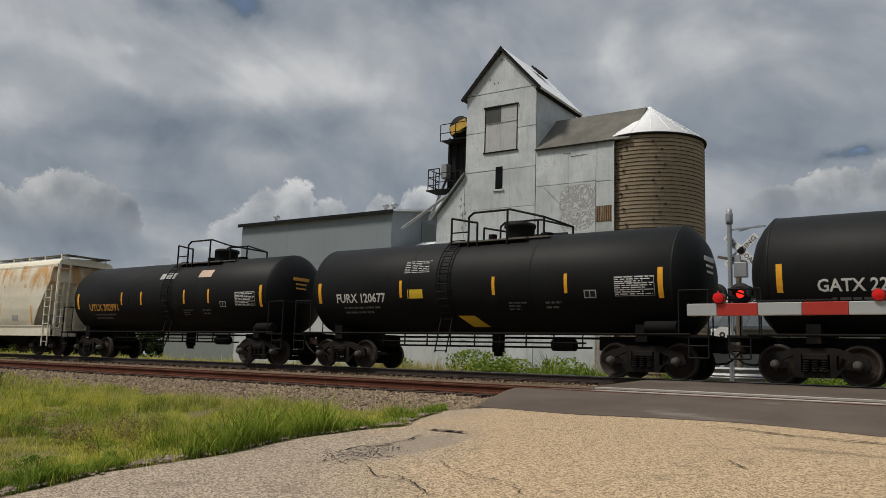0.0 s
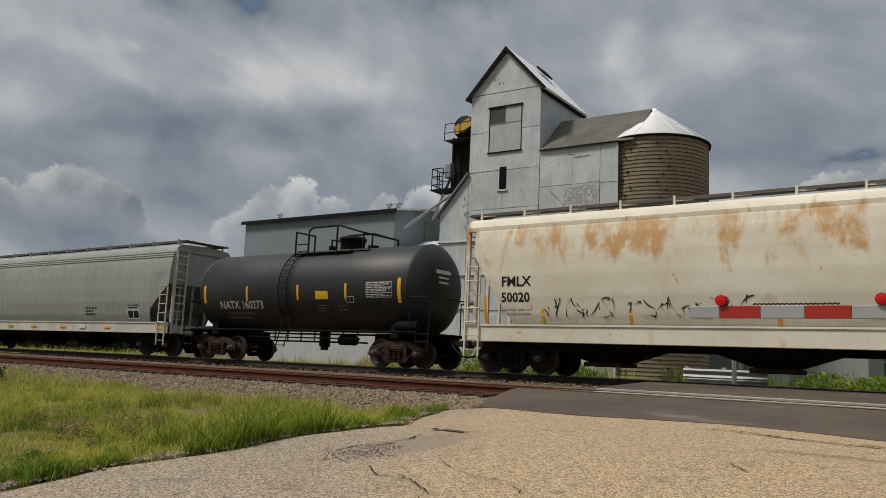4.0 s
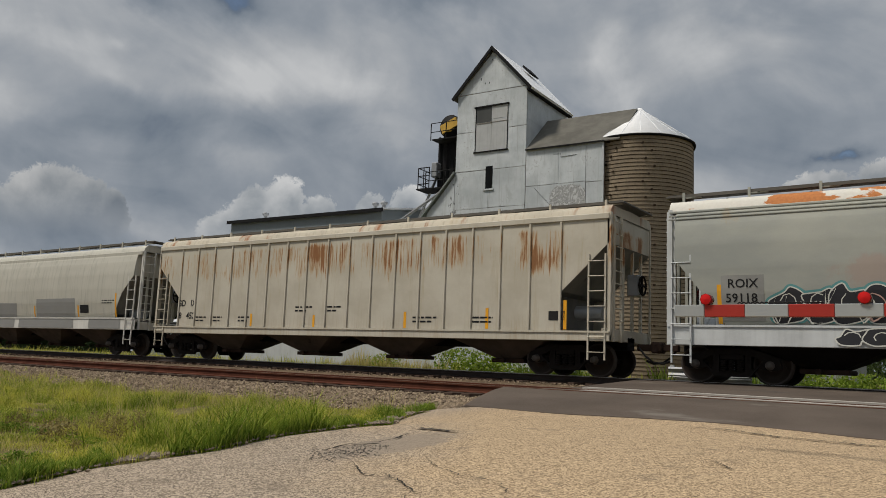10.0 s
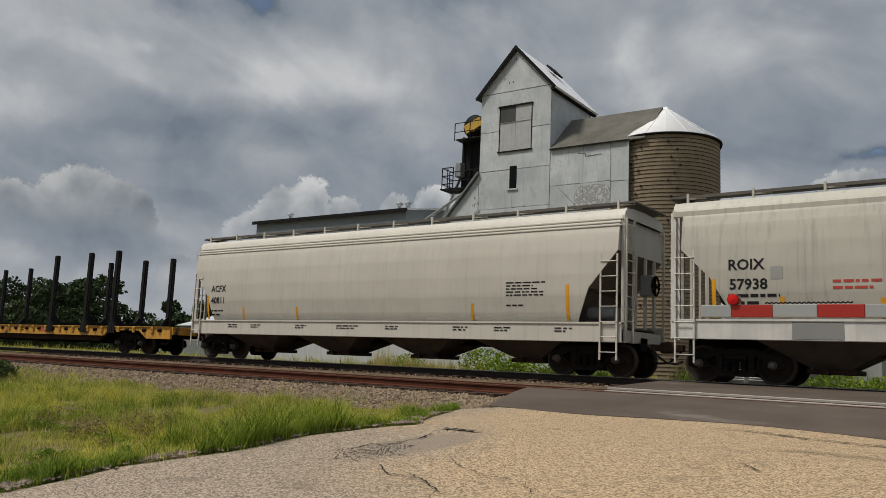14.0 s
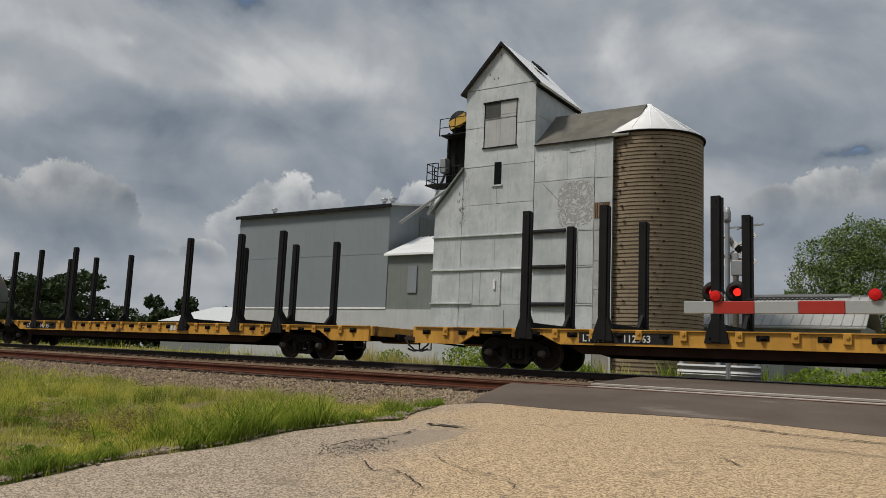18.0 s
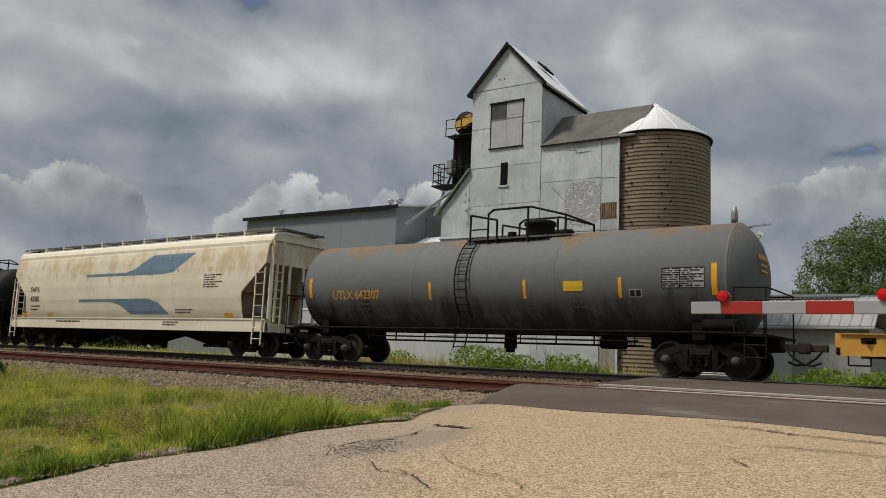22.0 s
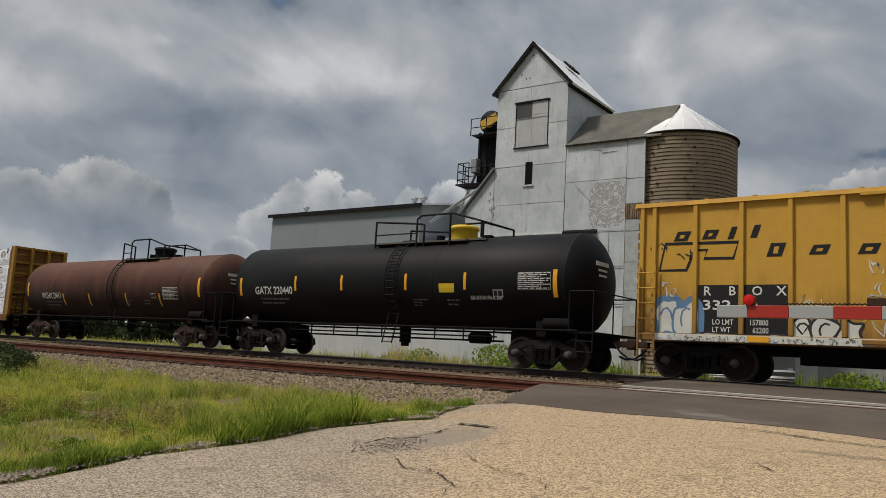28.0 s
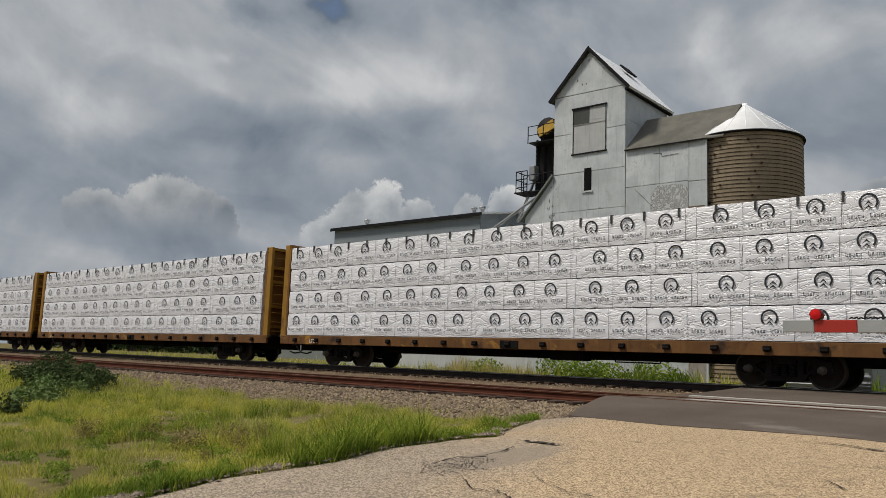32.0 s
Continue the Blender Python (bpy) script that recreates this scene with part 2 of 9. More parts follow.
RUST, SOOT, DUST = (0.20, 0.075, 0.025), (0.02, 0.019, 0.018), (0.30, 0.27, 0.22)
M_BLACK = surface("tank_black", (0.0076, 0.0079, 0.0082), 0.56, var=0.3, scale=0.7, bump=0.05, stains=[((0.013, 0.012, 0.011), 0.35, 1.1, (1, 1, 0.4))], streak=0.3, spec=0.13)


def shell_mat(name, a, b, bloom, bloom2, high, low_tone, low, amount=0.65):
    """Dull tank shell: rust bloom along the top, a ragged darker tone from below, oily and grimy on brown and yellow.
    """
    k = Nodes(name)
    c = k.coords()
    z = k.n("ShaderNodeSeparateXYZ", Vector=c).outputs[2]
    n1, n2 = k.noise(k.coords((0.7, 0.7, 0.5)), 0.9, 6, 0.6), k.noise(c, 5.0, 7, 0.65)
    n3 = k.noise(k.coords((2.2, 1, 0.3)), 1.1, 6, 0.62)
    out = k.mix(n2, a, b)
    top = k.step(k.math("ADD", z, k.math("MULTIPLY", k.math("SUBTRACT", n1, 0.5), 4.5)), *high)
    out = k.mix(k.math("MULTIPLY", top, amount), out, k.mix(n2, bloom, bloom2))
    low_mix = k.step(k.math("ADD", z, k.math("MULTIPLY", k.math("SUBTRACT", n3, 0.5), 3.2)), *low)
    out = k.mix(k.math("MULTIPLY", low_mix, 0.85), out, low_tone)
    return k.end(out, 0.68, 0.0, n2, 0.08, 0.01, 0.18)


# Grey shell turns darker towards the bottom, with a ragged edge.
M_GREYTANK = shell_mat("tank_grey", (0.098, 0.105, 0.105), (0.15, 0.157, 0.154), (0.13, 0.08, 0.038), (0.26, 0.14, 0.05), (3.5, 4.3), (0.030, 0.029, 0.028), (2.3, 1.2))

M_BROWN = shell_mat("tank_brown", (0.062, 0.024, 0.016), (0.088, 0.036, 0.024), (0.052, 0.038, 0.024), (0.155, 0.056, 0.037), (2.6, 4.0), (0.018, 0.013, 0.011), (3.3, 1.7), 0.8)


def cream_mat(name, a, b, rust, rust2, top, amount):
    """Chalky cream paint: brown drips and bloom under the eaves, thin runs, dirt low down."""
    k = Nodes(name)
    c = k.coords()
    z = k.n("ShaderNodeSeparateXYZ", Vector=c).outputs[2]
    n1, n2 = k.noise(k.coords((0.6, 1, 0.9)), 0.8, 6, 0.62), k.noise(c, 18.0, 6, 0.65)
    run = k.noise(k.coords((1.3, 1, 0.55)), 1.3, 8, 0.64, 0.4)
    out = k.mix(k.step(n1, 0.3, 0.7), a, b)
    out = k.mix(k.math("MULTIPLY", n2, 0.15), out, [v * 0.6 for v in a])
    reach = k.math("MULTIPLY", k.step(z, top - 1.6, top - 0.25), k.step(z, top + 0.35, top + 0.05))
    mixed = k.math("ADD", k.math("MULTIPLY", run, 0.65), k.math("MULTIPLY", n1, 0.35))
    r = k.step(k.math("ADD", mixed, k.math("MULTIPLY", k.math("SUBTRACT", reach, 1.0), 0.14)), 0.43, 0.57)
    out = k.mix(k.math("MULTIPLY", r, amount), out, k.mix(run, rust, rust2))
    thin = k.step(k.noise(k.coords((7.0, 1, 0.3), (3, 0, 1)), 1.3, 6, 0.65), 0.58, 0.72)
    out = k.mix(k.math("MULTIPLY", thin, 0.35), out, rust2)
    spots = k.noise(k.coords((1, 1, 0.8), (9, 0, 4)), 2.1, 6, 0.62, 0.4)
    out = k.mix(k.math("MULTIPLY", k.step(spots, 0.655, 0.70), 0.7), out, k.mix(n2, rust, rust2))
    return k.end(out, 0.6, 0.0, n2, 0.04, 0.01, 0.3)


M_CREAM = cream_mat("hopper_cream", (0.60, 0.55, 0.43), (0.72, 0.68, 0.56), (0.34, 0.14, 0.025), (0.55, 0.31, 0.08), 4.1, 0.85)
M_TAN = cream_mat("hopper_tan", (0.64, 0.58, 0.44), (0.76, 0.70, 0.56), (0.40, 0.25, 0.09), (0.42, 0.29, 0.13), 4.0, 0.55)
M_HGREY = surface("hopper_grey", (0.28, 0.29, 0.262), 0.55, var=0.1, scale=0.6, bump=0.04, stains=[((0.20, 0.20, 0.18), 0.4, 0.5, (0.6, 1, 1)), ((0.25, 0.19, 0.12), 0.12, 0.9, (1, 1, 0.4))], streak=0.4)


def pale_hopper():
    """Pale grey-green paint, dirtier low down, with worn brown blots and a faded rose overspray."""
    k = Nodes("hopper_pale_grey")
    c = k.coords()
    xyz = k.n("ShaderNodeSeparateXYZ", Vector=c).outputs
    n1, n2 = k.noise(k.coords((0.5, 1, 1)), 0.6, 6, 0.6), k.noise(c, 24.0, 6, 0.65)
    n3 = k.noise(k.coords((1, 1, 0.8), (4, 0, 2)), 1.1, 7, 0.66)
    out = k.mix(k.step(n1, 0.3, 0.7), (0.27, 0.285, 0.265), (0.38, 0.385, 0.335))
    out = k.mix(k.math("MULTIPLY", n2, 0.2), out, (0.22, 0.22, 0.19))
    out = k.mix(k.math("MULTIPLY", k.step(n3, 0.62, 0.72), 0.45), out, (0.36, 0.27, 0.14))
    u, v = k.math("DIVIDE", k.math("ADD", xyz[0], 3.6), 1.7), k.math("DIVIDE", k.math("SUBTRACT", xyz[2], 2.65), 0.55)
    d = k.math("ADD", k.math("ADD", k.math("MULTIPLY", u, u), k.math("MULTIPLY", v, v)), k.math("MULTIPLY", k.math("SUBTRACT", n3, 0.5), 5.0))
    out = k.mix(k.math("MULTIPLY", k.step(d, 1.0, 0.3), 0.40), out, (0.36, 0.22, 0.175))
    return k.end(out, 0.6, 0.0, n2, 0.04, 0.01, 0.3)


M_HGREEN = pale_hopper()


def rust_eave():
    """White eave paint with sharp-edged orange rust patches."""
    k = Nodes("eave_rusty")
    n1, n2 = k.noise(k.coords((0.55, 1.0, 1.6)), 1.15, 7, 0.6, 0.3), k.noise(k.coords(), 14.0, 6, 0.65)
    out = k.mix(n2, (0.50, 0.48, 0.42), (0.68, 0.66, 0.60))
    out = k.mix(k.step(n1, 0.52, 0.545), out, k.mix(n2, (0.24, 0.07, 0.02), (0.62, 0.24, 0.06)))
    return k.end(out, 0.7, 0.0, n2, 0.1, 0.01, 0.3)


M_ROOFRUST = rust_eave()
M_RIBBEDPLAIN = surface("hopper_rib_trim", (0.43, 0.385, 0.30), 0.65, var=0.12, scale=0.8, bump=0.06, stains=[((0.25, 0.095, 0.03), 0.52, 0.75, (2.6, 1, 0.28)), ((0.36, 0.28, 0.17), 0.35, 0.7, (1, 1, 0.5))], streak=0.4)


def ribbed_mat():
    """Dusty cream paint with orange-brown rust running down from the eaves."""
    k = Nodes("hopper_ribbed")
    c = k.coords()
    z = k.n("ShaderNodeSeparateXYZ", Vector=c).outputs[2]
    n1, n2 = k.noise(c, 0.8, 5, 0.6), k.noise(c, 22.0, 6, 0.65)
    out = k.mix(k.step(n1, 0.3, 0.7), (0.44, 0.405, 0.33), (0.54, 0.51, 0.43))
    out = k.mix(k.math("MULTIPLY", n2, 0.22), out, (0.34, 0.30, 0.22))
    out = k.mix(k.math("MULTIPLY", k.step(k.noise(k.coords((4.0, 1, 0.25), (7, 0, 3)), 1.2, 6, 0.66), 0.54, 0.70), 0.4), out, (0.36, 0.30, 0.19))
    run = k.noise(k.coords((8.0, 1, 0.42)), 1.4, 8, 0.70, 0.2)
    where = k.noise(k.coords((1.0, 1, 0.35), (2, 0, 5)), 0.85, 4, 0.6)
    reach = k.math("MULTIPLY", k.step(z, 2.3, 3.3), k.step(z, 4.30, 3.95))
    r = k.math("ADD", k.math("ADD", k.math("MULTIPLY", run, 0.62), k.math("MULTIPLY", where, 0.55)), k.math("MULTIPLY", k.math("SUBTRACT", reach, 1.0), 0.22))
    soft = k.step(r, 0.555, 0.655)
    out = k.mix(k.math("MULTIPLY", soft, 0.75), out, (0.40, 0.225, 0.08))
    out = k.mix(k.math("MULTIPLY", k.step(r, 0.61, 0.67), 0.85), out, k.mix(n2, (0.13, 0.045, 0.015), (0.27, 0.105, 0.03)))
    low = k.step(z, 1.9, 1.2)
    out = k.mix(k.math("MULTIPLY", k.math("MULTIPLY", low, k.step(run, 0.45, 0.7)), 0.4), out, (0.32, 0.22, 0.12))
    return k.end(out, 0.65, 0.0, n2, 0.06, 0.01, 0.3)


M_RIBBED = ribbed_mat()
M_WHITEH = surface("hopper_white", (0.54, 0.515, 0.455), 0.5, var=0.07, scale=0.6, bump=0.03, streak=0.2)
M_WHITE2 = surface("hopper_offwhite", (0.46, 0.445, 0.385), 0.5, var=0.08, scale=0.6, bump=0.03, stains=[((0.36, 0.345, 0.30), 0.3, 0.5, (0.6, 1, 1)), ((0.36, 0.24, 0.13), 0.10, 1.1, (1, 1, 0.4))], streak=0.4)
M_PATCH = surface("patch_grey_paint", (0.235, 0.235, 0.225), 0.55, var=0.06)
# Hopper ends: shade under the slope is put into this dark grey, plus soot stains.
M_SHADEGREY = surface("end_shade_grey", (0.17, 0.165, 0.15), 0.75, var=0.25, stains=[(SOOT, 0.4, 1.1, (1, 1, 0.5))])
M_YELLOW = shell_mat("car_yellow", (0.44, 0.25, 0.038), (0.54, 0.315, 0.052), (0.30, 0.13, 0.03), (0.40, 0.20, 0.04), (3.9, 5.2), (0.15, 0.075, 0.03), (2.7, 0.7), 0.6)
M_FLATYEL = surface("deck_yellow", (0.48, 0.25, 0.04), 0.6, var=0.25, scale=1.0, bump=0.06, stains=[((0.05, 0.03, 0.02), 0.4, 1.3, (1, 1, 0.5)), ((0.18, 0.08, 0.025), 0.4, 0.8, (1, 1, 0.5))], streak=0.5)
M_TRUCK = surface("truck_grime", (0.014, 0.012, 0.011), 0.85, var=0.4, scale=3.0, grain=60, bump=0.3, stains=[((0.042, 0.028, 0.02), 0.34, 3.0, (1, 1, 1))], spec=0.12)
M_TRUCKBR = surface("truck_brown", (0.042, 0.026, 0.02), 0.85, var=0.35, scale=3.0, grain=60, bump=0.3, stains=[((0.02, 0.016, 0.014), 0.4, 3.0, (1, 1, 1))], spec=0.15)


def wheel_mat():
    """Grimy plate and hub, dull worn rim."""
    k = Nodes("wheel_steel")
    c = k.coords()
    xyz = k.n("ShaderNodeSeparateXYZ", Vector=c).outputs
    r = k.math("SQRT", k.math("ADD", k.math("MULTIPLY", xyz[0], xyz[0]), k.math("MULTIPLY", xyz[2], xyz[2])))
    n = k.noise(c, 9.0, 6, 0.65)
    out = k.mix(n, (0.014, 0.011, 0.009), (0.036, 0.025, 0.018))
    out = k.mix(k.math("MULTIPLY", k.step(r, 0.405, 0.425), 0.8), out, k.mix(n, (0.035, 0.029, 0.025), (0.085, 0.073, 0.064)))
    return k.end(out, 0.6, 0.0, n, 0.1, 0.01, 0.2)


M_WHEEL = wheel_mat()
M_TREAD = surface("wheel_tread", (0.35, 0.33, 0.31), 0.3, metal=0.9, var=0.1)
M_BEARING = surface("bearing_grey", (0.085, 0.075, 0.066), 0.7, var=0.35, scale=6.0, stains=[((0.025, 0.02, 0.017), 0.45, 5.0, (1, 1, 1))])
M_UNDER = surface("under_black", (0.009, 0.008, 0.0075), 0.85, var=0.4, scale=2.0, stains=[((0.03, 0.02, 0.014), 0.3, 1.6, (1, 1, 1))], spec=0.08)
M_STEELDK = surface("steel_dark", (0.013, 0.013, 0.0135), 0.65, var=0.3, scale=2.0, streak=0.3, spec=0.1)
M_GALV = surface("galvanised", (0.27, 0.28, 0.29), 0.5, metal=0.35, var=0.12, scale=2.0)
M_GRATE = surface("walkway_grating", (0.10, 0.092, 0.08), 0.7, var=0.2, grain=90)
M_ORANGE = surface("reflector_orange", (0.72, 0.34, 0.02), 0.45, var=0.08)
M_LETTERW = surface("letter_white", (0.56, 0.56, 0.53), 0.6, var=0.08)
M_LETTERO = surface("letter_orange", (0.60, 0.30, 0.05), 0.6, var=0.1)
M_LETTERB = surface("letter_black", (0.018, 0.018, 0.019), 0.65, var=0.1, spec=0.15)
M_LETTERR = surface("letter_red", (0.42, 0.06, 0.045), 0.6, var=0.1)
M_PLACARD = surface("placard_yellow", (0.62, 0.42, 0.03), 0.5, var=0.1)
M_LETTERDIM = surface("letter_faded", (0.13, 0.13, 0.125), 0.65, var=0.2, grain=70)
M_PLATEGREY = surface("plate_pale", (0.33, 0.33, 0.32), 0.6, var=0.2, grain=80)
M_BLUE = surface("stripe_blue", (0.135, 0.215, 0.285), 0.55, var=0.12, streak=0.35)
M_GRAF_T = surface("graffiti_teal", (0.10, 0.27, 0.27), 0.6, var=0.2)
M_GRAF_B = surface("graffiti_blue", (0.10, 0.19, 0.32), 0.6, var=0.2)
M_GRAF_W = surface("graffiti_white", (0.55, 0.55, 0.50), 0.6, var=0.15)
M_GRAF_G = surface("graffiti_green", (0.12, 0.25, 0.09), 0.6, var=0.2)
M_GRAF_K = surface("graffiti_black", (0.025, 0.025, 0.03), 0.6, var=0.2)
M_GRAF_R = surface("graffiti_rose", (0.40, 0.26, 0.22), 0.7, var=0.15)


def wrap_mat():
    """Slack white plastic wrap: long slanting wrinkles that catch the light."""
    k = Nodes("lumber_wrap")
    rnd = k.n("ShaderNodeObjectInfo").outputs["Random"]
    at = k.n("ShaderNodeCombineXYZ", X=k.math("MULTIPLY", rnd, 40.0)).outputs[0]
    c = k.n("ShaderNodeMapping", Vector=k.coords(), Location=at, Rotation=(0, 0.7, 0), Scale=(0.8, 1.0, 2.8)).outputs[0]
    d = k.n("ShaderNodeMapping", Vector=k.coords(), Location=at, Rotation=(0, -0.5, 0), Scale=(0.7, 1.0, 2.2)).outputs[0]
    a = k.n("ShaderNodeTexNoise", Vector=c, Scale=1.5, Detail=3.0, Roughness=0.5, Distortion=0.9).outputs[0]
    b = k.n("ShaderNodeTexNoise", Vector=d, Scale=1.9, Detail=3.0, Roughness=0.5, Distortion=0.7).outputs[0]
    f1 = k.step(k.math("ABSOLUTE", k.math("SUBTRACT", a, 0.5)), 0.0, 0.05)
    f2 = k.step(k.math("ABSOLUTE", k.math("SUBTRACT", b, 0.47)), 0.0, 0.04)
    h = k.math("ADD", k.math("MULTIPLY", f1, 0.6), k.math("MULTIPLY", f2, 0.5))
    out = k.mix(k.math("MULTIPLY", rnd, 0.3), (0.76, 0.765, 0.80), (0.66, 0.67, 0.71))
    return k.end(out, 0.36, 0.0, h, 0.42, 0.035, 0.5)


M_WRAP = wrap_mat()
M_BEAMBROWN = surface("deck_brown", (0.050, 0.026, 0.015), 0.75, var=0.35, scale=1.2, bump=0.1, stains=[((0.40, 0.23, 0.04), 0.62, 1.1, (0.7, 1, 1)), ((0.02, 0.015, 0.012), 0.4, 1.4, (1, 1, 0.6))], streak=0.4, spec=0.2)
M_BULKYEL = surface("bulkhead_yellow", (0.29, 0.155, 0.026), 0.65, var=0.25, scale=1.0, bump=0.08, stains=[((0.06, 0.03, 0.012), 0.42, 0.9, (1, 1, 0.5)), ((0.17, 0.08, 0.02), 0.4, 1.6, (1, 1, 0.5))], streak=0.5, spec=0.2)
M_BULKRUST = surface("bulkhead_rust", (0.17, 0.085, 0.025), 0.75, var=0.3, scale=1.2, bump=0.1, stains=[((0.05, 0.025, 0.012), 0.45, 1.0, (1, 1, 0.5)), ((0.30, 0.17, 0.035), 0.35, 0.8, (1, 1, 0.5))], streak=0.5, spec=0.15)
M_SILLORANGE = surface("sill_orange", (0.13, 0.062, 0.022), 0.7, var=0.35, scale=1.2, bump=0.1, stains=[((0.36, 0.19, 0.035), 0.42, 1.3, (0.7, 1, 1)), ((0.03, 0.018, 0.012), 0.5, 1.6, (0.8, 1, 0.8))], streak=0.5, spec=0.2)
M_WRAPINK = surface("wrap_print", (0.024, 0.027, 0.034), 0.5, var=0.1)
M_STRAP = surface("strap_dark", (0.05, 0.05, 0.05), 0.5)

M_GROUND = surface("earth_grass", (0.135, 0.115, 0.050), 0.98, spec=0.03, var=0.45, scale=0.6, grain=9.0, bump=0.8, stains=[((0.17, 0.135, 0.09), 0.3, 1.9, (1, 1, 1))])
M_BALLASTBED = surface("ballast_bed", (0.125, 0.090, 0.060), 0.95, spec=0.08, var=0.4, scale=1.5, grain=14.0, bump=0.9)
def stone_mat(name, a, b):
    """Crushed stone, every piece of its own tone."""
    k = Nodes(name)
    isl = k.n("ShaderNodeNewGeometry").outputs["Random Per Island"]
    slow = k.noise(k.coords(), 0.9, 4, 0.6)
    out = k.mix(k.math("ADD", k.math("MULTIPLY", isl, 0.75), k.math("MULTIPLY", slow, 0.25)), a, b)
    return k.end(k.mix(k.math("MULTIPLY", k.noise(k.coords(), 45, 3), 0.4), out, a), 0.92, 0.0, None, spec=0.3)


M_STONE = stone_mat("ballast_stone", (0.078, 0.054, 0.036), (0.43, 0.335, 0.225))
M_GRIT = stone_mat("dark_grit", (0.06, 0.052, 0.046), (0.24, 0.21, 0.18))
M_GRAVEL = stone_mat("edge_gravel", (0.10, 0.08, 0.06), (0.42, 0.34, 0.25))
M_ASPHALT = surface("asphalt_dark", (0.096, 0.077, 0.063), 0.95, spec=0.08, var=0.24, scale=0.6, grain=60.0, bump=0.6, stains=[((0.16, 0.14, 0.12), 0.3, 0.5, (0.6, 1.5, 1)), ((0.080, 0.068, 0.058), 0.3, 0.8, (0.5, 2, 1))])
M_RAILRUST = surface("rail_rust", (0.085, 0.031, 0.019), 0.85, spec=0.1, var=0.3, scale=2.5, grain=30, bump=0.2)
M_RAILHEAD = surface("rail_head_dull", (0.16, 0.095, 0.065), 0.6, var=0.2, scale=3)
M_RAILDARK = surface("rail_dark", (0.035, 0.026, 0.022), 0.8, var=0.3, scale=3)
M_RAILSHINE = surface("rail_worn_bright", (0.45, 0.43, 0.41), 0.3, metal=0.85, var=0.1)
M_TIE = surface("tie_wood", (0.075, 0.052, 0.040), 0.95, spec=0.08, var=0.35, scale=2.0, grain=18, bump=0.5)
M_PANEL = surface("crossing_concrete", (0.33, 0.305, 0.27), 0.85, var=0.15, scale=2.0, grain=40)


def chip_seal():
    """Pale pavement of rolled stone chips, greyer where it is worn, with dark specks and stains."""
    k = Nodes("chip_seal")
    c = k.coords()
    chips = k.n("ShaderNodeTexVoronoi", Vector=c, Scale=72.0)
    small = k.n("ShaderNodeTexVoronoi", Vector=c, Scale=130.0)
    tone = k.n("ShaderNodeSeparateColor", Color=chips.outputs["Color"]).outputs[0]
    tone2 = k.n("ShaderNodeSeparateColor", Color=small.outputs["Color"]).outputs[1]
    tone = k.math("ADD", k.math("MULTIPLY", tone, 0.62), k.math("MULTIPLY", tone2, 0.38))
    tone = k.step(tone, 0.14, 0.86)
    out = k.mix(tone, (0.145, 0.103, 0.062), (0.58, 0.435, 0.275))
    worn = k.noise(k.coords((0.9, 0.35, 1)), 0.8, 6, 0.6)
    side = k.n("ShaderNodeSeparateXYZ", Vector=c).outputs
    lane = k.math("ADD", k.math("MULTIPLY", side[0], -0.16), k.math("MULTIPLY", side[1], -0.07))
    grey = k.step(k.math("ADD", k.math("MULTIPLY", worn, 0.6), lane), 0.50, 0.86)
    out = k.mix(grey, out, k.mix(tone, (0.105, 0.084, 0.063), (0.45, 0.368, 0.28)))
    mott = k.noise(c, 7.0, 7, 0.7)
    out = k.mix(k.math("MULTIPLY", k.step(mott, 0.50, 0.68), 0.22), out, (0.20, 0.155, 0.105))
    spots = k.noise(c, 2.2, 7, 0.68, 0.5)
    out = k.mix(k.math("MULTIPLY", k.step(spots, 0.57, 0.69), 0.5), out, (0.13, 0.105, 0.08))
    u, v = k.math("DIVIDE", k.math("ADD", side[0], 5.45), 0.42), k.math("DIVIDE", k.math("SUBTRACT", side[1], 7.05), 1.0)
    hole = k.math("ADD", k.math("ADD", k.math("MULTIPLY", u, u), k.math("MULTIPLY", v, v)), k.math("MULTIPLY", k.math("SUBTRACT", mott, 0.5), 2.5))
    out = k.mix(k.math("MULTIPLY", k.step(hole, 1.1, 0.8), 0.75), out, k.mix(tone2, (0.19, 0.155, 0.12), (0.27, 0.225, 0.175)))
    specks = k.noise(k.coords((1, 1, 1), (5, 3, 0)), 16.0, 3, 0.5)
    out = k.mix(k.math("MULTIPLY", k.step(specks, 0.70, 0.74), 0.8), out, (0.045, 0.036, 0.028))
    return k.end(out, 0.92, 0.0, k.math("SUBTRACT", 1.0, chips.outputs["Distance"]), 0.3, 0.01, 0.1)


M_CHIP = chip_seal()
M_CRACK = surface("crack_dirt", (0.014, 0.011, 0.009), 0.95, var=0.3, scale=8)


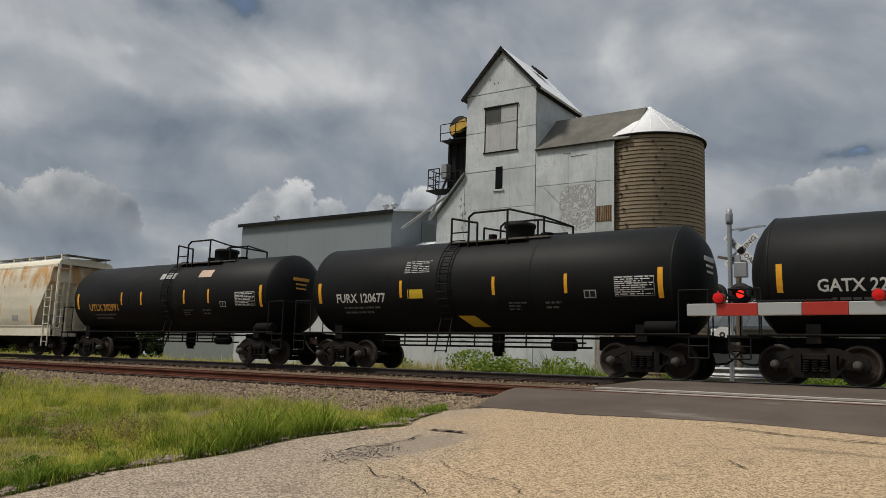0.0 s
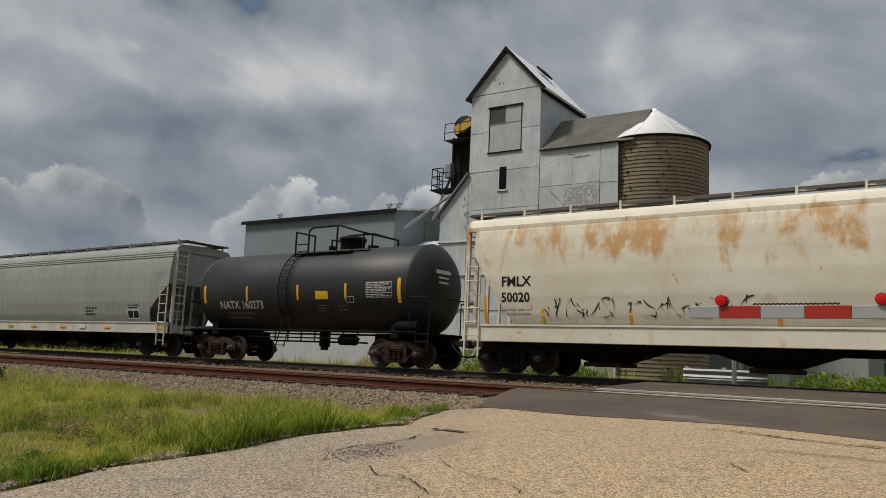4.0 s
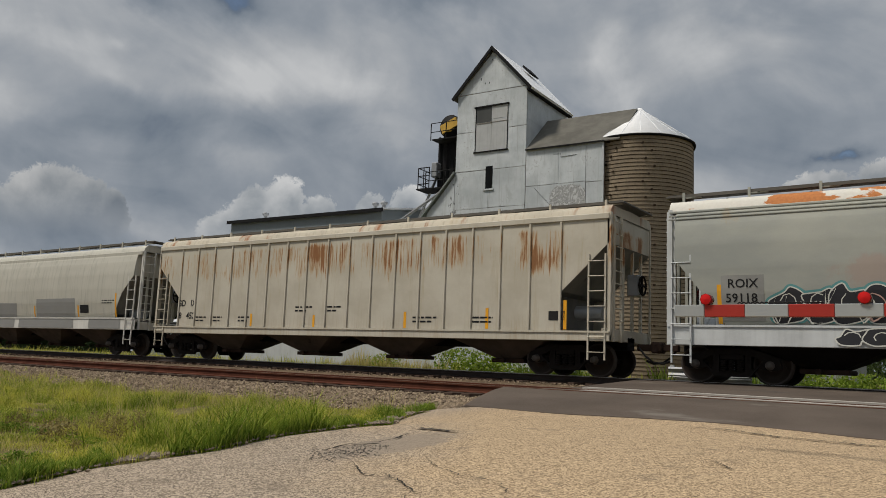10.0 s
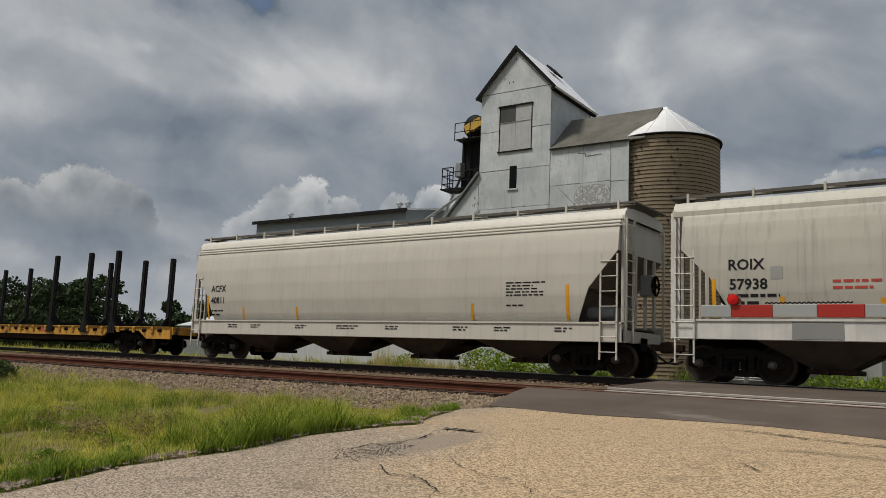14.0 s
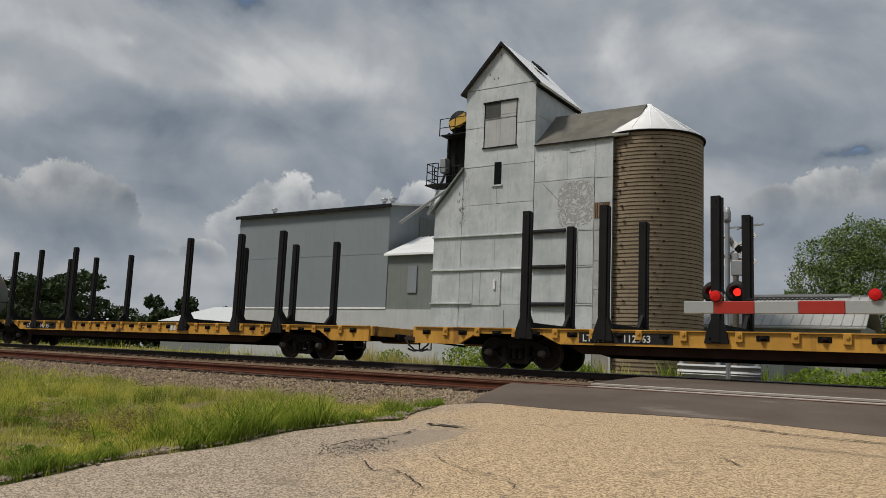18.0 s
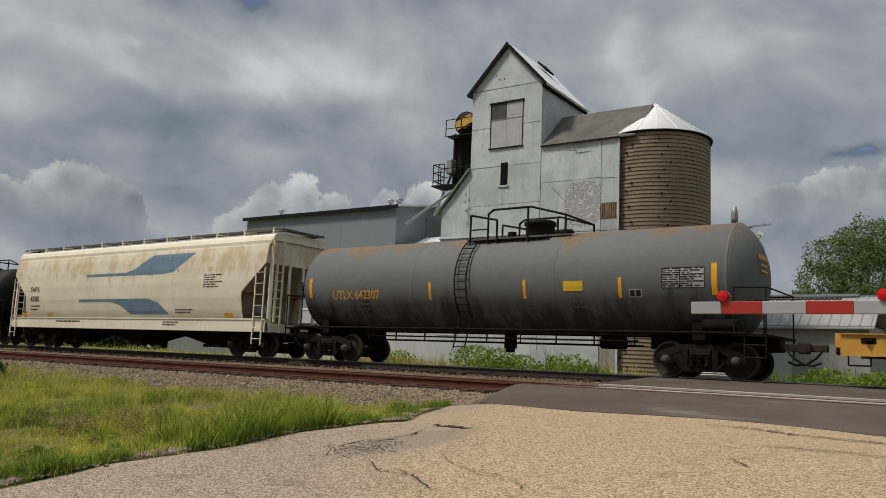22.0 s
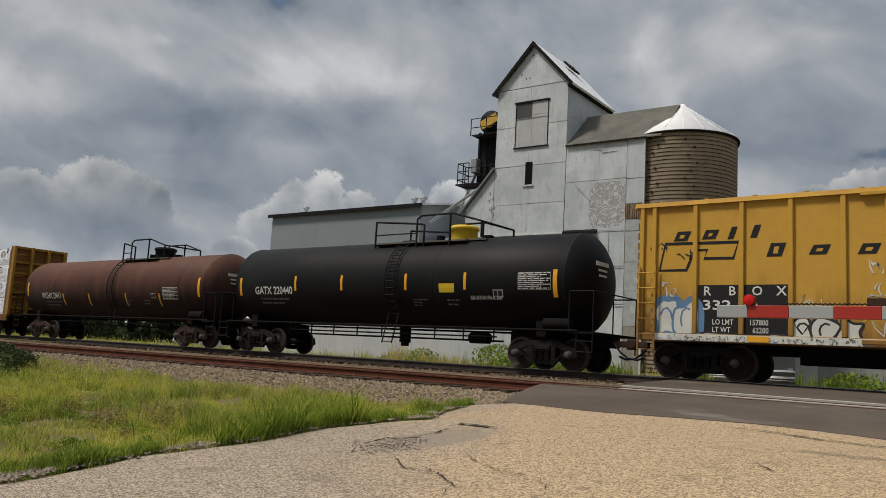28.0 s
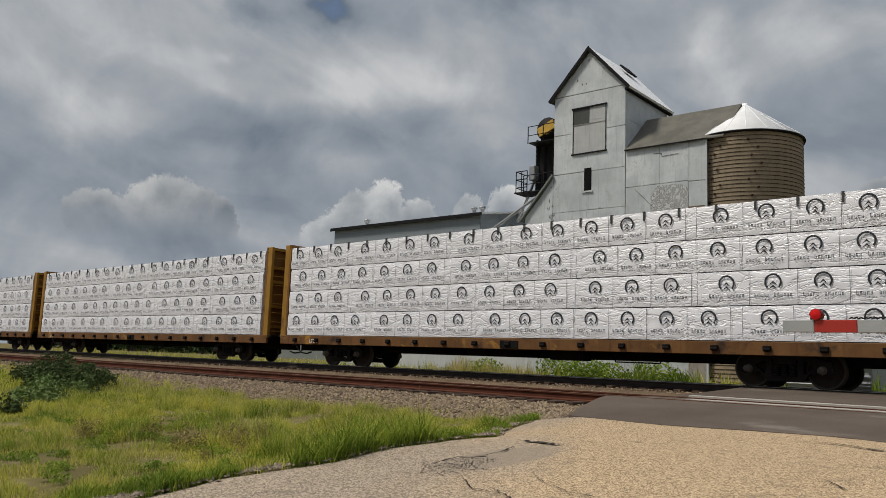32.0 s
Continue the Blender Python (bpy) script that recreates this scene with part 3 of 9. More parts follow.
def siding_mat():
    """Old pale metal cladding: chalky patches, thin dark runs, specks where the paint has flaked, one peeled swirl."""
    k = Nodes("siding_metal")
    c = k.coords()
    big, mid, tiny = k.noise(c, 0.7, 6, 0.62), k.noise(k.coords((1.6, 1, 0.55)), 1.6, 8, 0.66, 0.4), k.noise(c, 7.0, 8, 0.7)
    rnd = k.n("ShaderNodeObjectInfo").outputs["Random"]
    out = k.mix(k.step(big, 0.32, 0.68), (0.40, 0.432, 0.448), (0.555, 0.59, 0.605))
    out = k.mix(k.math("MULTIPLY", rnd, 0.35), out, (0.31, 0.335, 0.345))
    out = k.mix(k.math("MULTIPLY", k.step(mid, 0.52, 0.66), 0.45), out, (0.32, 0.335, 0.34))
    out = k.mix(k.math("MULTIPLY", k.step(k.noise(k.coords((6, 6, 0.25)), 1.3, 6, 0.65), 0.52, 0.72), 0.40), out, (0.24, 0.245, 0.24))
    out = k.mix(k.math("MULTIPLY", k.step(k.math("MULTIPLY", tiny, k.math("ADD", big, 0.5)), 0.62, 0.70), 0.45), out, (0.18, 0.175, 0.165))
    xyz = k.n("ShaderNodeSeparateXYZ", Vector=c).outputs
    u, v = k.math("DIVIDE", k.math("SUBTRACT", xyz[0], 2.45), 1.05), k.math("DIVIDE", k.math("SUBTRACT", xyz[2], 9.85), 1.22)
    d = k.math("ADD", k.math("ADD", k.math("MULTIPLY", k.math("MULTIPLY", u, u), k.math("MULTIPLY", u, u)), k.math("MULTIPLY", k.math("MULTIPLY", v, v), k.math("MULTIPLY", v, v))), k.math("MULTIPLY", k.math("SUBTRACT", mid, 0.5), 2.4))
    inside = k.step(d, 1.0, 0.85)
    lines = k.noise(c, 1.9, 6, 0.62, 5.0)
    peel = k.mix(k.step(lines, 0.42, 0.58), (0.29, 0.295, 0.29), (0.50, 0.51, 0.51))
    peel = k.mix(k.step(k.math("ABSOLUTE", k.math("SUBTRACT", lines, 0.5)), 0.028, 0.008), peel, (0.12, 0.115, 0.105))
    out = k.mix(k.math("MULTIPLY", inside, 0.9), out, peel)
    a2, b2 = k.math("DIVIDE", k.math("SUBTRACT", xyz[0], -4.5), 0.36), k.math("DIVIDE", k.math("SUBTRACT", xyz[2], 10.5), 1.5)
    d2 = k.math("ADD", k.math("MULTIPLY", a2, a2), k.math("MULTIPLY", b2, b2))
    flake = k.step(k.noise(k.coords((2.6, 1, 0.9)), 2.4, 4, 0.6, 0.6), 0.56, 0.60)
    out = k.mix(k.math("MULTIPLY", k.math("MULTIPLY", k.step(d2, 1.1, 0.8), flake), 0.85), out, (0.10, 0.10, 0.10))
    return k.end(out, 0.6, 0.1, tiny, 0.12, 0.012, 0.4)


M_SIDING = siding_mat()
M_SIDINGWORN = surface("siding_peeled", (0.34, 0.355, 0.355), 0.7, var=0.2, scale=2.5, grain=9, bump=0.2, stains=[((0.47, 0.475, 0.47), 0.5, 1.1, (1, 1, 0.6)), ((0.16, 0.12, 0.085), 0.22, 2.0, (1, 1, 0.5))])
M_SIDINGRUST = surface("siding_rusted", (0.25, 0.235, 0.215), 0.7, var=0.2, scale=2.0, stains=[((0.22, 0.14, 0.085), 0.5, 1.2, (3, 1, 0.3))], streak=0.5)
M_RUSTSHEET = surface("sheet_rusted", (0.20, 0.13, 0.075), 0.75, var=0.3, scale=2.0, stains=[((0.36, 0.34, 0.30), 0.45, 1.6, (3, 1, 0.4)), ((0.10, 0.05, 0.025), 0.4, 2.2, (3, 1, 0.4))], streak=0.5)
M_SHED = surface("shed_blue_grey", (0.205, 0.235, 0.255), 0.55, var=0.05, scale=0.5, streak=0.15)
M_SHEDBASE = surface("shed_base_pale", (0.44, 0.46, 0.465), 0.6, var=0.07, streak=0.2)
M_LEANTO = surface("leanto_grey_green", (0.17, 0.19, 0.18), 0.6, var=0.08, streak=0.25)
M_WHITEROOF = surface("roof_white_metal", (0.78, 0.79, 0.80), 0.55, var=0.08, scale=1.0, streak=0.1)
M_SHINGLE = surface("roof_shingle", (0.122, 0.117, 0.102), 0.95, spec=0.1, var=0.28, scale=1.0, grain=9, bump=0.3, stains=[((0.10, 0.095, 0.085), 0.3, 0.8, (0.5, 1, 1))])
M_TRIMDK = surface("trim_dark", (0.014, 0.014, 0.015), 0.8, var=0.2, spec=0.08)
M_SILO = surface("silo_block", (0.27, 0.215, 0.15), 0.9, var=0.16, scale=0.7, grain=10, bump=0.3, stains=[((0.20, 0.16, 0.115), 0.4, 0.8, (1, 1, 0.4))], streak=0.4, vary=0.12)
M_HOOP = surface("silo_hoop", (0.045, 0.032, 0.022), 0.85, var=0.3, scale=2, spec=0.1)
M_GLASSDK = surface("window_dark", (0.008, 0.0085, 0.009), 0.85, var=0.3, spec=0.05)
M_BOARD = surface("window_board", (0.40, 0.41, 0.41), 0.7, var=0.12, scale=1.5, streak=0.3)
M_LEGYEL = surface("leg_yellow", (0.50, 0.31, 0.05), 0.6, var=0.2)
M_SIGNWHITE = surface("sign_white", (0.62, 0.62, 0.60), 0.5, var=0.06)
M_GATERED = surface("gate_red", (0.30, 0.026, 0.018), 0.45, var=0.08)
M_GATEGREY = surface("gate_silver", (0.285, 0.305, 0.31), 0.45, var=0.06)
M_LENSOFF = surface("lens_dark_red", (0.16, 0.012, 0.010), 0.25, var=0.1)
M_LEAF = surface("leaf_green", (0.075, 0.115, 0.032), 0.7, var=0.35, scale=0.9, grain=5, vary=0.2, spec=0.12)
M_LEAF2 = surface("leaf_light", (0.115, 0.165, 0.05), 0.7, var=0.3, scale=0.9, grain=5, spec=0.12)
M_BRAMBLE = surface("leaf_bramble", (0.058, 0.082, 0.028), 0.75, var=0.45, scale=1.3, grain=7, spec=0.1)
M_LEAFFAR = surface("leaf_far", (0.040, 0.060, 0.026), 0.85, var=0.35, scale=0.12, grain=1.2, spec=0.12)
M_FARWALL = surface("far_wall_grey", (0.27, 0.28, 0.27), 0.7, var=0.08, streak=0.3)
M_FARROOF = surface("far_roof_pale", (0.27, 0.272, 0.262), 0.7, var=0.1, scale=0.8, streak=0.25)
M_BARK = surface("bark", (0.10, 0.08, 0.06), 0.9, var=0.3, scale=4)


def grass_mat(name, a, b, tip):
    """Leaves: patches of two greens, each blade its own tone, some light shining through."""
    k = Nodes(name)
    slow = k.noise(k.coords((0.45, 0.8, 0)), 1.7, 6, 0.66)
    isl = k.n("ShaderNodeNewGeometry").outputs["Random Per Island"]
    out = k.mix(k.step(slow, 0.40, 0.60), a, b)
    out = k.mix(k.math("MULTIPLY", k.math("MULTIPLY", isl, isl), 0.8), out, tip)
    out = k.mix(k.math("MULTIPLY", k.step(isl, 0.45, 0.10), 0.6), out, [v * 0.35 for v in a])
    m = k.end(out, 0.65, spec=0.08)
    leaf = k.n("ShaderNodeBsdfTranslucent", Color=out)
    both = k.n("ShaderNodeMixShader", _0=0.38, _1=k.b.outputs[0], _2=leaf.outputs[0])
    k.t.links.new(both.outputs[0], k.t.nodes["Material Output"].inputs[0])
    return m


M_GRASS = grass_mat("grass_blades", (0.22, 0.31, 0.022), (0.60, 0.57, 0.082), (0.70, 0.62, 0.19))
M_LUSH = grass_mat("grass_lush", (0.12, 0.20, 0.016), (0.22, 0.31, 0.030), (0.40, 0.43, 0.08))
M_BROWNWEED = grass_mat("weed_brown", (0.19, 0.15, 0.055), (0.26, 0.22, 0.075), (0.36, 0.28, 0.13))
M_DRYGRASS = grass_mat("grass_dry", (0.52, 0.45, 0.18), (0.42, 0.41, 0.10), (0.62, 0.50, 0.26))
M_WEED = grass_mat("weed_leaves", (0.11, 0.205, 0.020), (0.20, 0.30, 0.033), (0.34, 0.38, 0.08))


def glow(name, col, power):
    k = Nodes(name)
    k.b.inputs["Emission Color"].default_value, k.b.inputs["Emission Strength"].default_value = (*col, 1), power
    return k.end(col, 0.9, spec=0.0)


M_LAMPRED = glow("lamp_red", (1.0, 0.03, 0.02), 1.1)
M_LAMPRED2 = glow("lamp_red_small", (0.40, 0.015, 0.015), 0.20)


# ---------------------------------------------------------------- geometry helpers
class G:
    """Collects faces of one mesh."""

    def __init__(self):
        self.v, self.f, self.s = [], [], []

    def add(self, vs, fs, smooth=False):
        o = len(self.v)
        self.v += [tuple(p) for p in vs]
        self.f += [tuple(i + o for i in q) for q in fs]
        self.s += [smooth] * len(fs)
        return self

    def box(self, x0, x1, y0, y1, z0, z1, c=0.0):
        """A box; c cuts its edges."""
        if c <= 0:
            p = [(x, y, z) for x in (x0, x1) for y in (y0, y1) for z in (z0, z1)]
            return self.add(p, [(0, 1, 3, 2), (4, 6, 7, 5), (0, 4, 5, 1), (2, 3, 7, 6), (0, 2, 6, 4), (1, 5, 7, 3)])
        lo, hi, vs, fs = (x0, y0, z0), (x1, y1, z1), [], []
        idx = {}
        for sx in (0, 1):
            for sy in (0, 1):
                for sz in (0, 1):
                    s = (sx, sy, sz)
                    for a in range(3):
                        p = [(hi if s[i] else lo)[i] + (0 if i == a else (-c if s[i] else c)) for i in range(3)]
                        idx[(s, a)] = len(vs)
                        vs.append(p)
        for a in range(3):
            b, d = (a + 1) % 3, (a + 2) % 3
            for e in (0, 1):
                q = []
                for m, n in ((0, 0), (1, 0), (1, 1), (0, 1)):
                    s = [0, 0, 0]
                    s[a], s[b], s[d] = e, m, n
                    q.append(idx[(tuple(s), a)])
                fs.append(q if e else q[::-1])
            for m in (0, 1):
                for n in (0, 1):
                    s0, s1 = [0, 0, 0], [0, 0, 0]
                    s0[b], s0[d], s1[b], s1[d], s1[a] = m, n, m, n, 1
                    q = [idx[(tuple(s0), b)], idx[(tuple(s0), d)], idx[(tuple(s1), d)], idx[(tuple(s1), b)]]
                    fs.append(q if (m == n) else q[::-1])
        for sx in (0, 1):
            for sy in (0, 1):
                for sz in (0, 1):
                    s = (sx, sy, sz)
                    q = [idx[(s, a)] for a in range(3)]
                    fs.append(q if (sx + sy + sz) % 2 else q[::-1])
        return self.add(vs, fs)

    def beam(self, p, q, w, h=None):
        """A bar from p to q; w across, h in the upright plane."""
        h = w if h is None else h
        p, q = Vector(p), Vector(q)
        d = (q - p).normalized()
        side = d.cross(Vector((0, 0, 1)))
        side = side.normalized() if side.length > 1e-4 else Vector((1, 0, 0))
        up = side.cross(d)
        a, b = side * w / 2, up * h / 2
        vs = [e + s * a + t * b for e in (p, q) for s, t in ((-1, -1), (1, -1), (1, 1), (-1, 1))]
        return self.add(vs, [(0, 1, 2, 3), (7, 6, 5, 4), (0, 4, 5, 1), (1, 5, 6, 2), (2, 6, 7, 3), (3, 7, 4, 0)])

    def flatbar(self, p, q, w, h):
        """A bar in the x-z plane: h in that plane, w along y."""
        p, q = Vector(p), Vector(q)
        d = (q - p).normalized()
        up, a = Vector((-d.z, 0, d.x)) * h / 2, Vector((0, w / 2, 0))
        vs = [e + s * a + t * up for e in (p, q) for s, t in ((-1, -1), (1, -1), (1, 1), (-1, 1))]
        return self.add(vs, [(0, 1, 2, 3), (7, 6, 5, 4), (0, 4, 5, 1), (1, 5, 6, 2), (2, 6, 7, 3), (3, 7, 4, 0)])

    def cyl(self, p, q, r, n=12, r2=None, caps=True):
        p, q = Vector(p), Vector(q)
        d = (q - p).normalized()
        a = d.orthogonal().normalized()
        b = d.cross(a)
        r2 = r if r2 is None else r2
        ring = [a * math.cos(i * math.tau / n) + b * math.sin(i * math.tau / n) for i in range(n)]
        vs = [p + u * r for u in ring] + [q + u * r2 for u in ring]
        self.add(vs, [(i, (i + 1) % n, n + (i + 1) % n, n + i) for i in range(n)], True)
        if caps:
            self.add(vs[:n], [tuple(range(n))[::-1]])
            self.add(vs[n:], [tuple(range(n))])
        return self

    def pipe(self, pts, r, n=6):
        for p, q in zip(pts, pts[1:]):
            self.cyl(p, q, r, n)
        return self

    def prism(self, poly, axis, a, b):
        """A polygon in the two other axes (in order), pushed from a to b along axis."""
        def at(u, v, w):
            return (w, u, v) if axis == "x" else (u, w, v) if axis == "y" else (u, v, w)
        n = len(poly)
        vs = [at(*p, a) for p in poly] + [at(*p, b) for p in poly]
        return self.add(vs, [tuple(range(n)), tuple(range(n, 2 * n))[::-1]] + [(i, n + i, n + (i + 1) % n, (i + 1) % n) for i in range(n)])

    def lathe(self, prof, axis="z", n=24, at=(0, 0, 0), caps=False):
        """A profile of (along, radius) turned round an axis through a point."""
        vs = []
        for h, r in prof:
            for i in range(n):
                c, s = math.cos(i * math.tau / n) * r, math.sin(i * math.tau / n) * r
                p = (c, s, h) if axis == "z" else (h, c, s) if axis == "x" else (s, h, c)
                vs.append((p[0] + at[0], p[1] + at[1], p[2] + at[2]))
        m = len(prof)
        self.add(vs, [(j * n + i, j * n + (i + 1) % n, (j + 1) * n + (i + 1) % n, (j + 1) * n + i) for j in range(m - 1) for i in range(n)], True)
        if caps:
            self.add(vs[:n], [tuple(range(n))[::-1]])
            self.add(vs[-n:], [tuple(range(n))])
        return self

    def sheet(self, rows, smooth=True):
        """Rows of equally many points, joined into a surface."""
        m = len(rows[0])
        return self.add([p for r in rows for p in r], [(j * m + i, j * m + i + 1, (j + 1) * m + i + 1, (j + 1) * m + i) for j in range(len(rows) - 1) for i in range(m - 1)], smooth)

    def mesh(self, name, material):
        me = bpy.data.meshes.new(name)
        me.from_pydata(self.v, [], self.f)
        me.polygons.foreach_set("use_smooth", self.s)
        me.materials.append(material)
        bm = bmesh.new()
        bm.from_mesh(me)
        bmesh.ops.recalc_face_normals(bm, faces=bm.faces)
        bm.to_mesh(me)
        bm.free()
        return me


def bulk(name, verts, faces, material, kind="stuff", smooth=False):
    """One object out of arrays: verts (n, 3), faces (m, 3 or 4)."""
    me = bpy.data.meshes.new(name)
    verts, faces = np.asarray(verts, np.float32), np.asarray(faces, np.int32)
    me.vertices.add(len(verts))
    me.vertices.foreach_set("co", verts.ravel())
    k = faces.shape[1]
    me.loops.add(faces.size)
    me.loops.foreach_set("vertex_index", faces.ravel())
    me.polygons.add(len(faces))
    me.polygons.foreach_set("loop_start", np.arange(0, faces.size, k, dtype=np.int32))
    me.polygons.foreach_set("use_smooth", np.full(len(faces), smooth))
    me.update(calc_edges=True)
    me.materials.append(material)
    return new(name, me)


def thing(name, label, category, m=None, group="", kind=""):
    ob = new(name)
    ob.empty_display_size = 0.2
    if m is not None:
        ob.matrix_basis = m
    return tagged(ob, label, category, group, kind)


def part(name, g, material, parent, label="", m=None):
    """Links collected faces (or a ready mesh) as one mesh object under its thing."""
    me = g if isinstance(g, bpy.types.Mesh) else g.mesh(name, material)
    ob = new(name, me)
    ob.parent = parent
    if m is not None:
        ob.matrix_basis = m
    return tagged(ob, label) if label else ob


def solo(name, g, material, label, category, group="", kind="", m=None):
    ob = new(name, g.mesh(name, material))
    if m is not None:
        ob.matrix_basis = m
    return tagged(ob, label, category, group, kind)


# ---------------------------------------------------------------- ground
ZR, YC = 1.39, 21.42             # rail top and centre line of the train's track
ZN, YN = 1.17, 15.45             # the same of the rusty near track
PROF_Y = [-60, 0, 3.4, 5.1, 8.2, 11.6, 13.0, 14.2, 17.2, 19.2, 19.9, 23.0, 25.2, 60]
PROF_Z = [-0.3, 0.2, 0.42, 0.57, 0.79, 0.88, 0.93, 1.0, 1.0, 1.02, 1.17, 1.17, 1.12, 1.1]
ROAD_X = -7.0


SIDE_Y = [-60, 0, 3, 5, 7, 9, 11, 12.2, 13.6, 14.2, 17.2, 19.2, 19.9, 23.0, 25.2, 60]
SIDE_Z = [-0.3, 0.15, 0.37, 0.51, 0.63, 0.69, 0.70, 0.74, 0.82, 0.84, 0.86, 0.92, 1.06, 1.06, 1.10, 1.1]


def ground_z(x, y):
    """Height of the ground: the road rises to the crossing, the verge beside it lies lower."""
    f = np.clip((ROAD_X - 0.3 - x) / 1.2, 0, 1)
    far = np.clip((-x - 60) / 200, 0, 1) * np.clip((y - 40) / 100, 0, 1)
    return np.interp(y, PROF_Y, PROF_Z) * (1 - f) + np.interp(y, SIDE_Y, SIDE_Z) * f - 0.6 * far


def ground_mesh():
    xs = np.concatenate([[-3500, -1500, -700, -350, -200, -120, -80], np.arange(-60, 40.1, 1.0), [50, 80, 150, 400, 1200, 3500]])
    ys = np.concatenate([[-3000, -800, -200, -60, -30, -15, -8], np.arange(-5, 30, 0.5), [32, 36, 40, 50, 60, 80, 120, 200, 400, 1000, 3500]])
    X, Y = np.meshgrid(xs, ys)
    Z = ground_z(X, Y)
    lump = np.array([[noise.noise((x * 0.5, y * 0.5, 0)) for x in xs] for y in ys])
    Z += np.where((X < ROAD_X - 0.6) & (Y < 12), lump * 0.06, 0)
    Z = np.where((X > ROAD_X - 0.3) & (Y < 25) & (Y > -50), Z - 0.05, Z)
    n, m = len(xs), len(ys)
    F = [(j * n + i, j * n + i + 1, (j + 1) * n + i + 1, (j + 1) * n + i) for j in range(m - 1) for i in range(n - 1)]
    tagged(bulk("ground", np.stack([X, Y, Z], -1).reshape(-1, 3), F, M_GROUND, smooth=True), "uneven earth with weeds and short grass", "ground", kind="structure")


ground_mesh()


EDGE_Y = [-30, 3.4, 4.5, 5.7, 6.7, 7.9, 8.35, 8.6, 9.2, 9.7, 10.8, 11.8]
EDGE_X = [-7.0, -6.9, -7.05, -6.85, -7.03, -6.85, -6.58, -6.75, -7.05, -7.28, -7.68, -7.62]


def road_edge(y):
    """The ragged edge of the pavement."""
    return float(np.interp(y, EDGE_Y, EDGE_X)) + 0.05 * noise.noise((y * 2.3, 3.0, 0)) + 0.05 * noise.noise((y * 6.1, 7.0, 0))


def slab(name, y0, y1, lift, material, label, left, right=26.0, step=0.25):
    ys = np.arange(y0, y1 + 0.01, step)
    g, top = G(), []
    for y in ys:
        xl = left(y)
        row = []
        for i, f in enumerate(np.linspace(0, 1, 24) ** 1.6):
            x = xl + (right - xl) * f
            row.append((x, y, float(ground_z(-3, y)) + lift + 0.012 * noise.noise((x * 0.8, y * 0.8, 5)) - (0.03 if i == 0 else 0)))
        top.append(row)
    g.sheet(top)
    g.sheet([[p, (p[0] - 0.02, p[1], p[2] - 0.3)] for p in (r[0] for r in top)], False)
    g.sheet([[p, (p[0], p[1] - 0.01, p[2] - 0.3)] for p in top[0]], False)
    ob = solo(name, g, material, label, "road", kind="structure")
    return ob


slab("road", -30.0, 12.25, 0.0, M_CHIP, "pale chip-sealed road with cracks and ragged edge", road_edge)
def apron():
    g, top = G(), []
    front = lambda x: float(np.interp(x, [-8.5, -7.6, -5.9, -4.7, -3.4, -2.2, -1.4, 6, 26], [11.8, 11.74, 11.58, 11.8, 12.03, 11.73, 11.4, 11.0, 11.0])) + 0.04 * noise.noise((x * 2.1, 4, 0)) + 0.03 * noise.noise((x * 7, 8, 0))
    xs = np.linspace(0, 1, 60) ** 1.3
    for f in np.linspace(0, 1, 12):
        row = []
        for k in xs:
            left = -7.75 - 1.0 * f
            x = left + (26 - left) * k
            y = front(x) + (14.70 - front(x)) * f
            row.append((x, y, float(np.interp(y, [11.0, 11.6, 12.1, 13.0, 14.2, 14.72], [0.874, 0.890, 0.914, 1.03, 1.13, ZN - 0.012])) + 0.008 * noise.noise((x, y, 5)) - (0.05 if k == 0 else 0)))
        top.append(row)
    g.sheet(top)
    g.sheet([[p, (p[0] - 0.15, p[1], p[2] - 0.4)] for p in (r[0] for r in top)], False)
    g.sheet([[p, (p[0], p[1] - 0.01, p[2] - 0.3)] for p in top[0]], False)
    solo("asphalt_apron", g, M_ASPHALT, "dark grey asphalt approach to the level crossing", "road", kind="structure")


apron()


def crossing_fill(y0, y1, za, zb, name, left, material=None, label="worn asphalt laid between the crossing rails"):
    g = G()
    g.sheet([[(left + (26 - left) * f, y, za + (zb - za) * (y - y0) / (y1 - y0) + 0.01 * noise.noise((f * 30, y * 2, 1))) for f in np.linspace(0, 1, 30)] for y in np.linspace(y0, y1, 6)])
    g.sheet([[(left, y, za + (zb - za) * (y - y0) / (y1 - y0)), (left - 0.15, y, 0.8)] for y in np.linspace(y0, y1, 6)], False)
    solo(name, g, material or M_ASPHALT, label, "road", kind="structure")


PALE = "pale worn concrete strip beside the crossing rails"
solo("crossing_panel", G().box(-6.9, 26, 14.80, 15.15, ZN - 0.10, ZN + 0.014, 0.004), M_PANEL, PALE, "road", kind="structure")
crossing_fill(15.15, 16.08, ZN - 0.02, ZN - 0.02, "crossing_asphalt", -8.2)
solo("crossing_panel", G().box(-7.5, 26, 16.24, 16.60, ZN - 0.10, ZN + 0.038, 0.004), M_PANEL, PALE, "road", kind="structure")
crossing_fill(16.60, 20.58, ZN - 0.01, ZR - 0.03, "crossing_asphalt", -8.0)
crossing_fill(20.78, 22.05, ZR - 0.01, ZR - 0.01, "crossing_panel", -8.2)
crossing_fill(22.27, 25.5, ZR - 0.01, 1.17, "crossing_asphalt", -8.0)


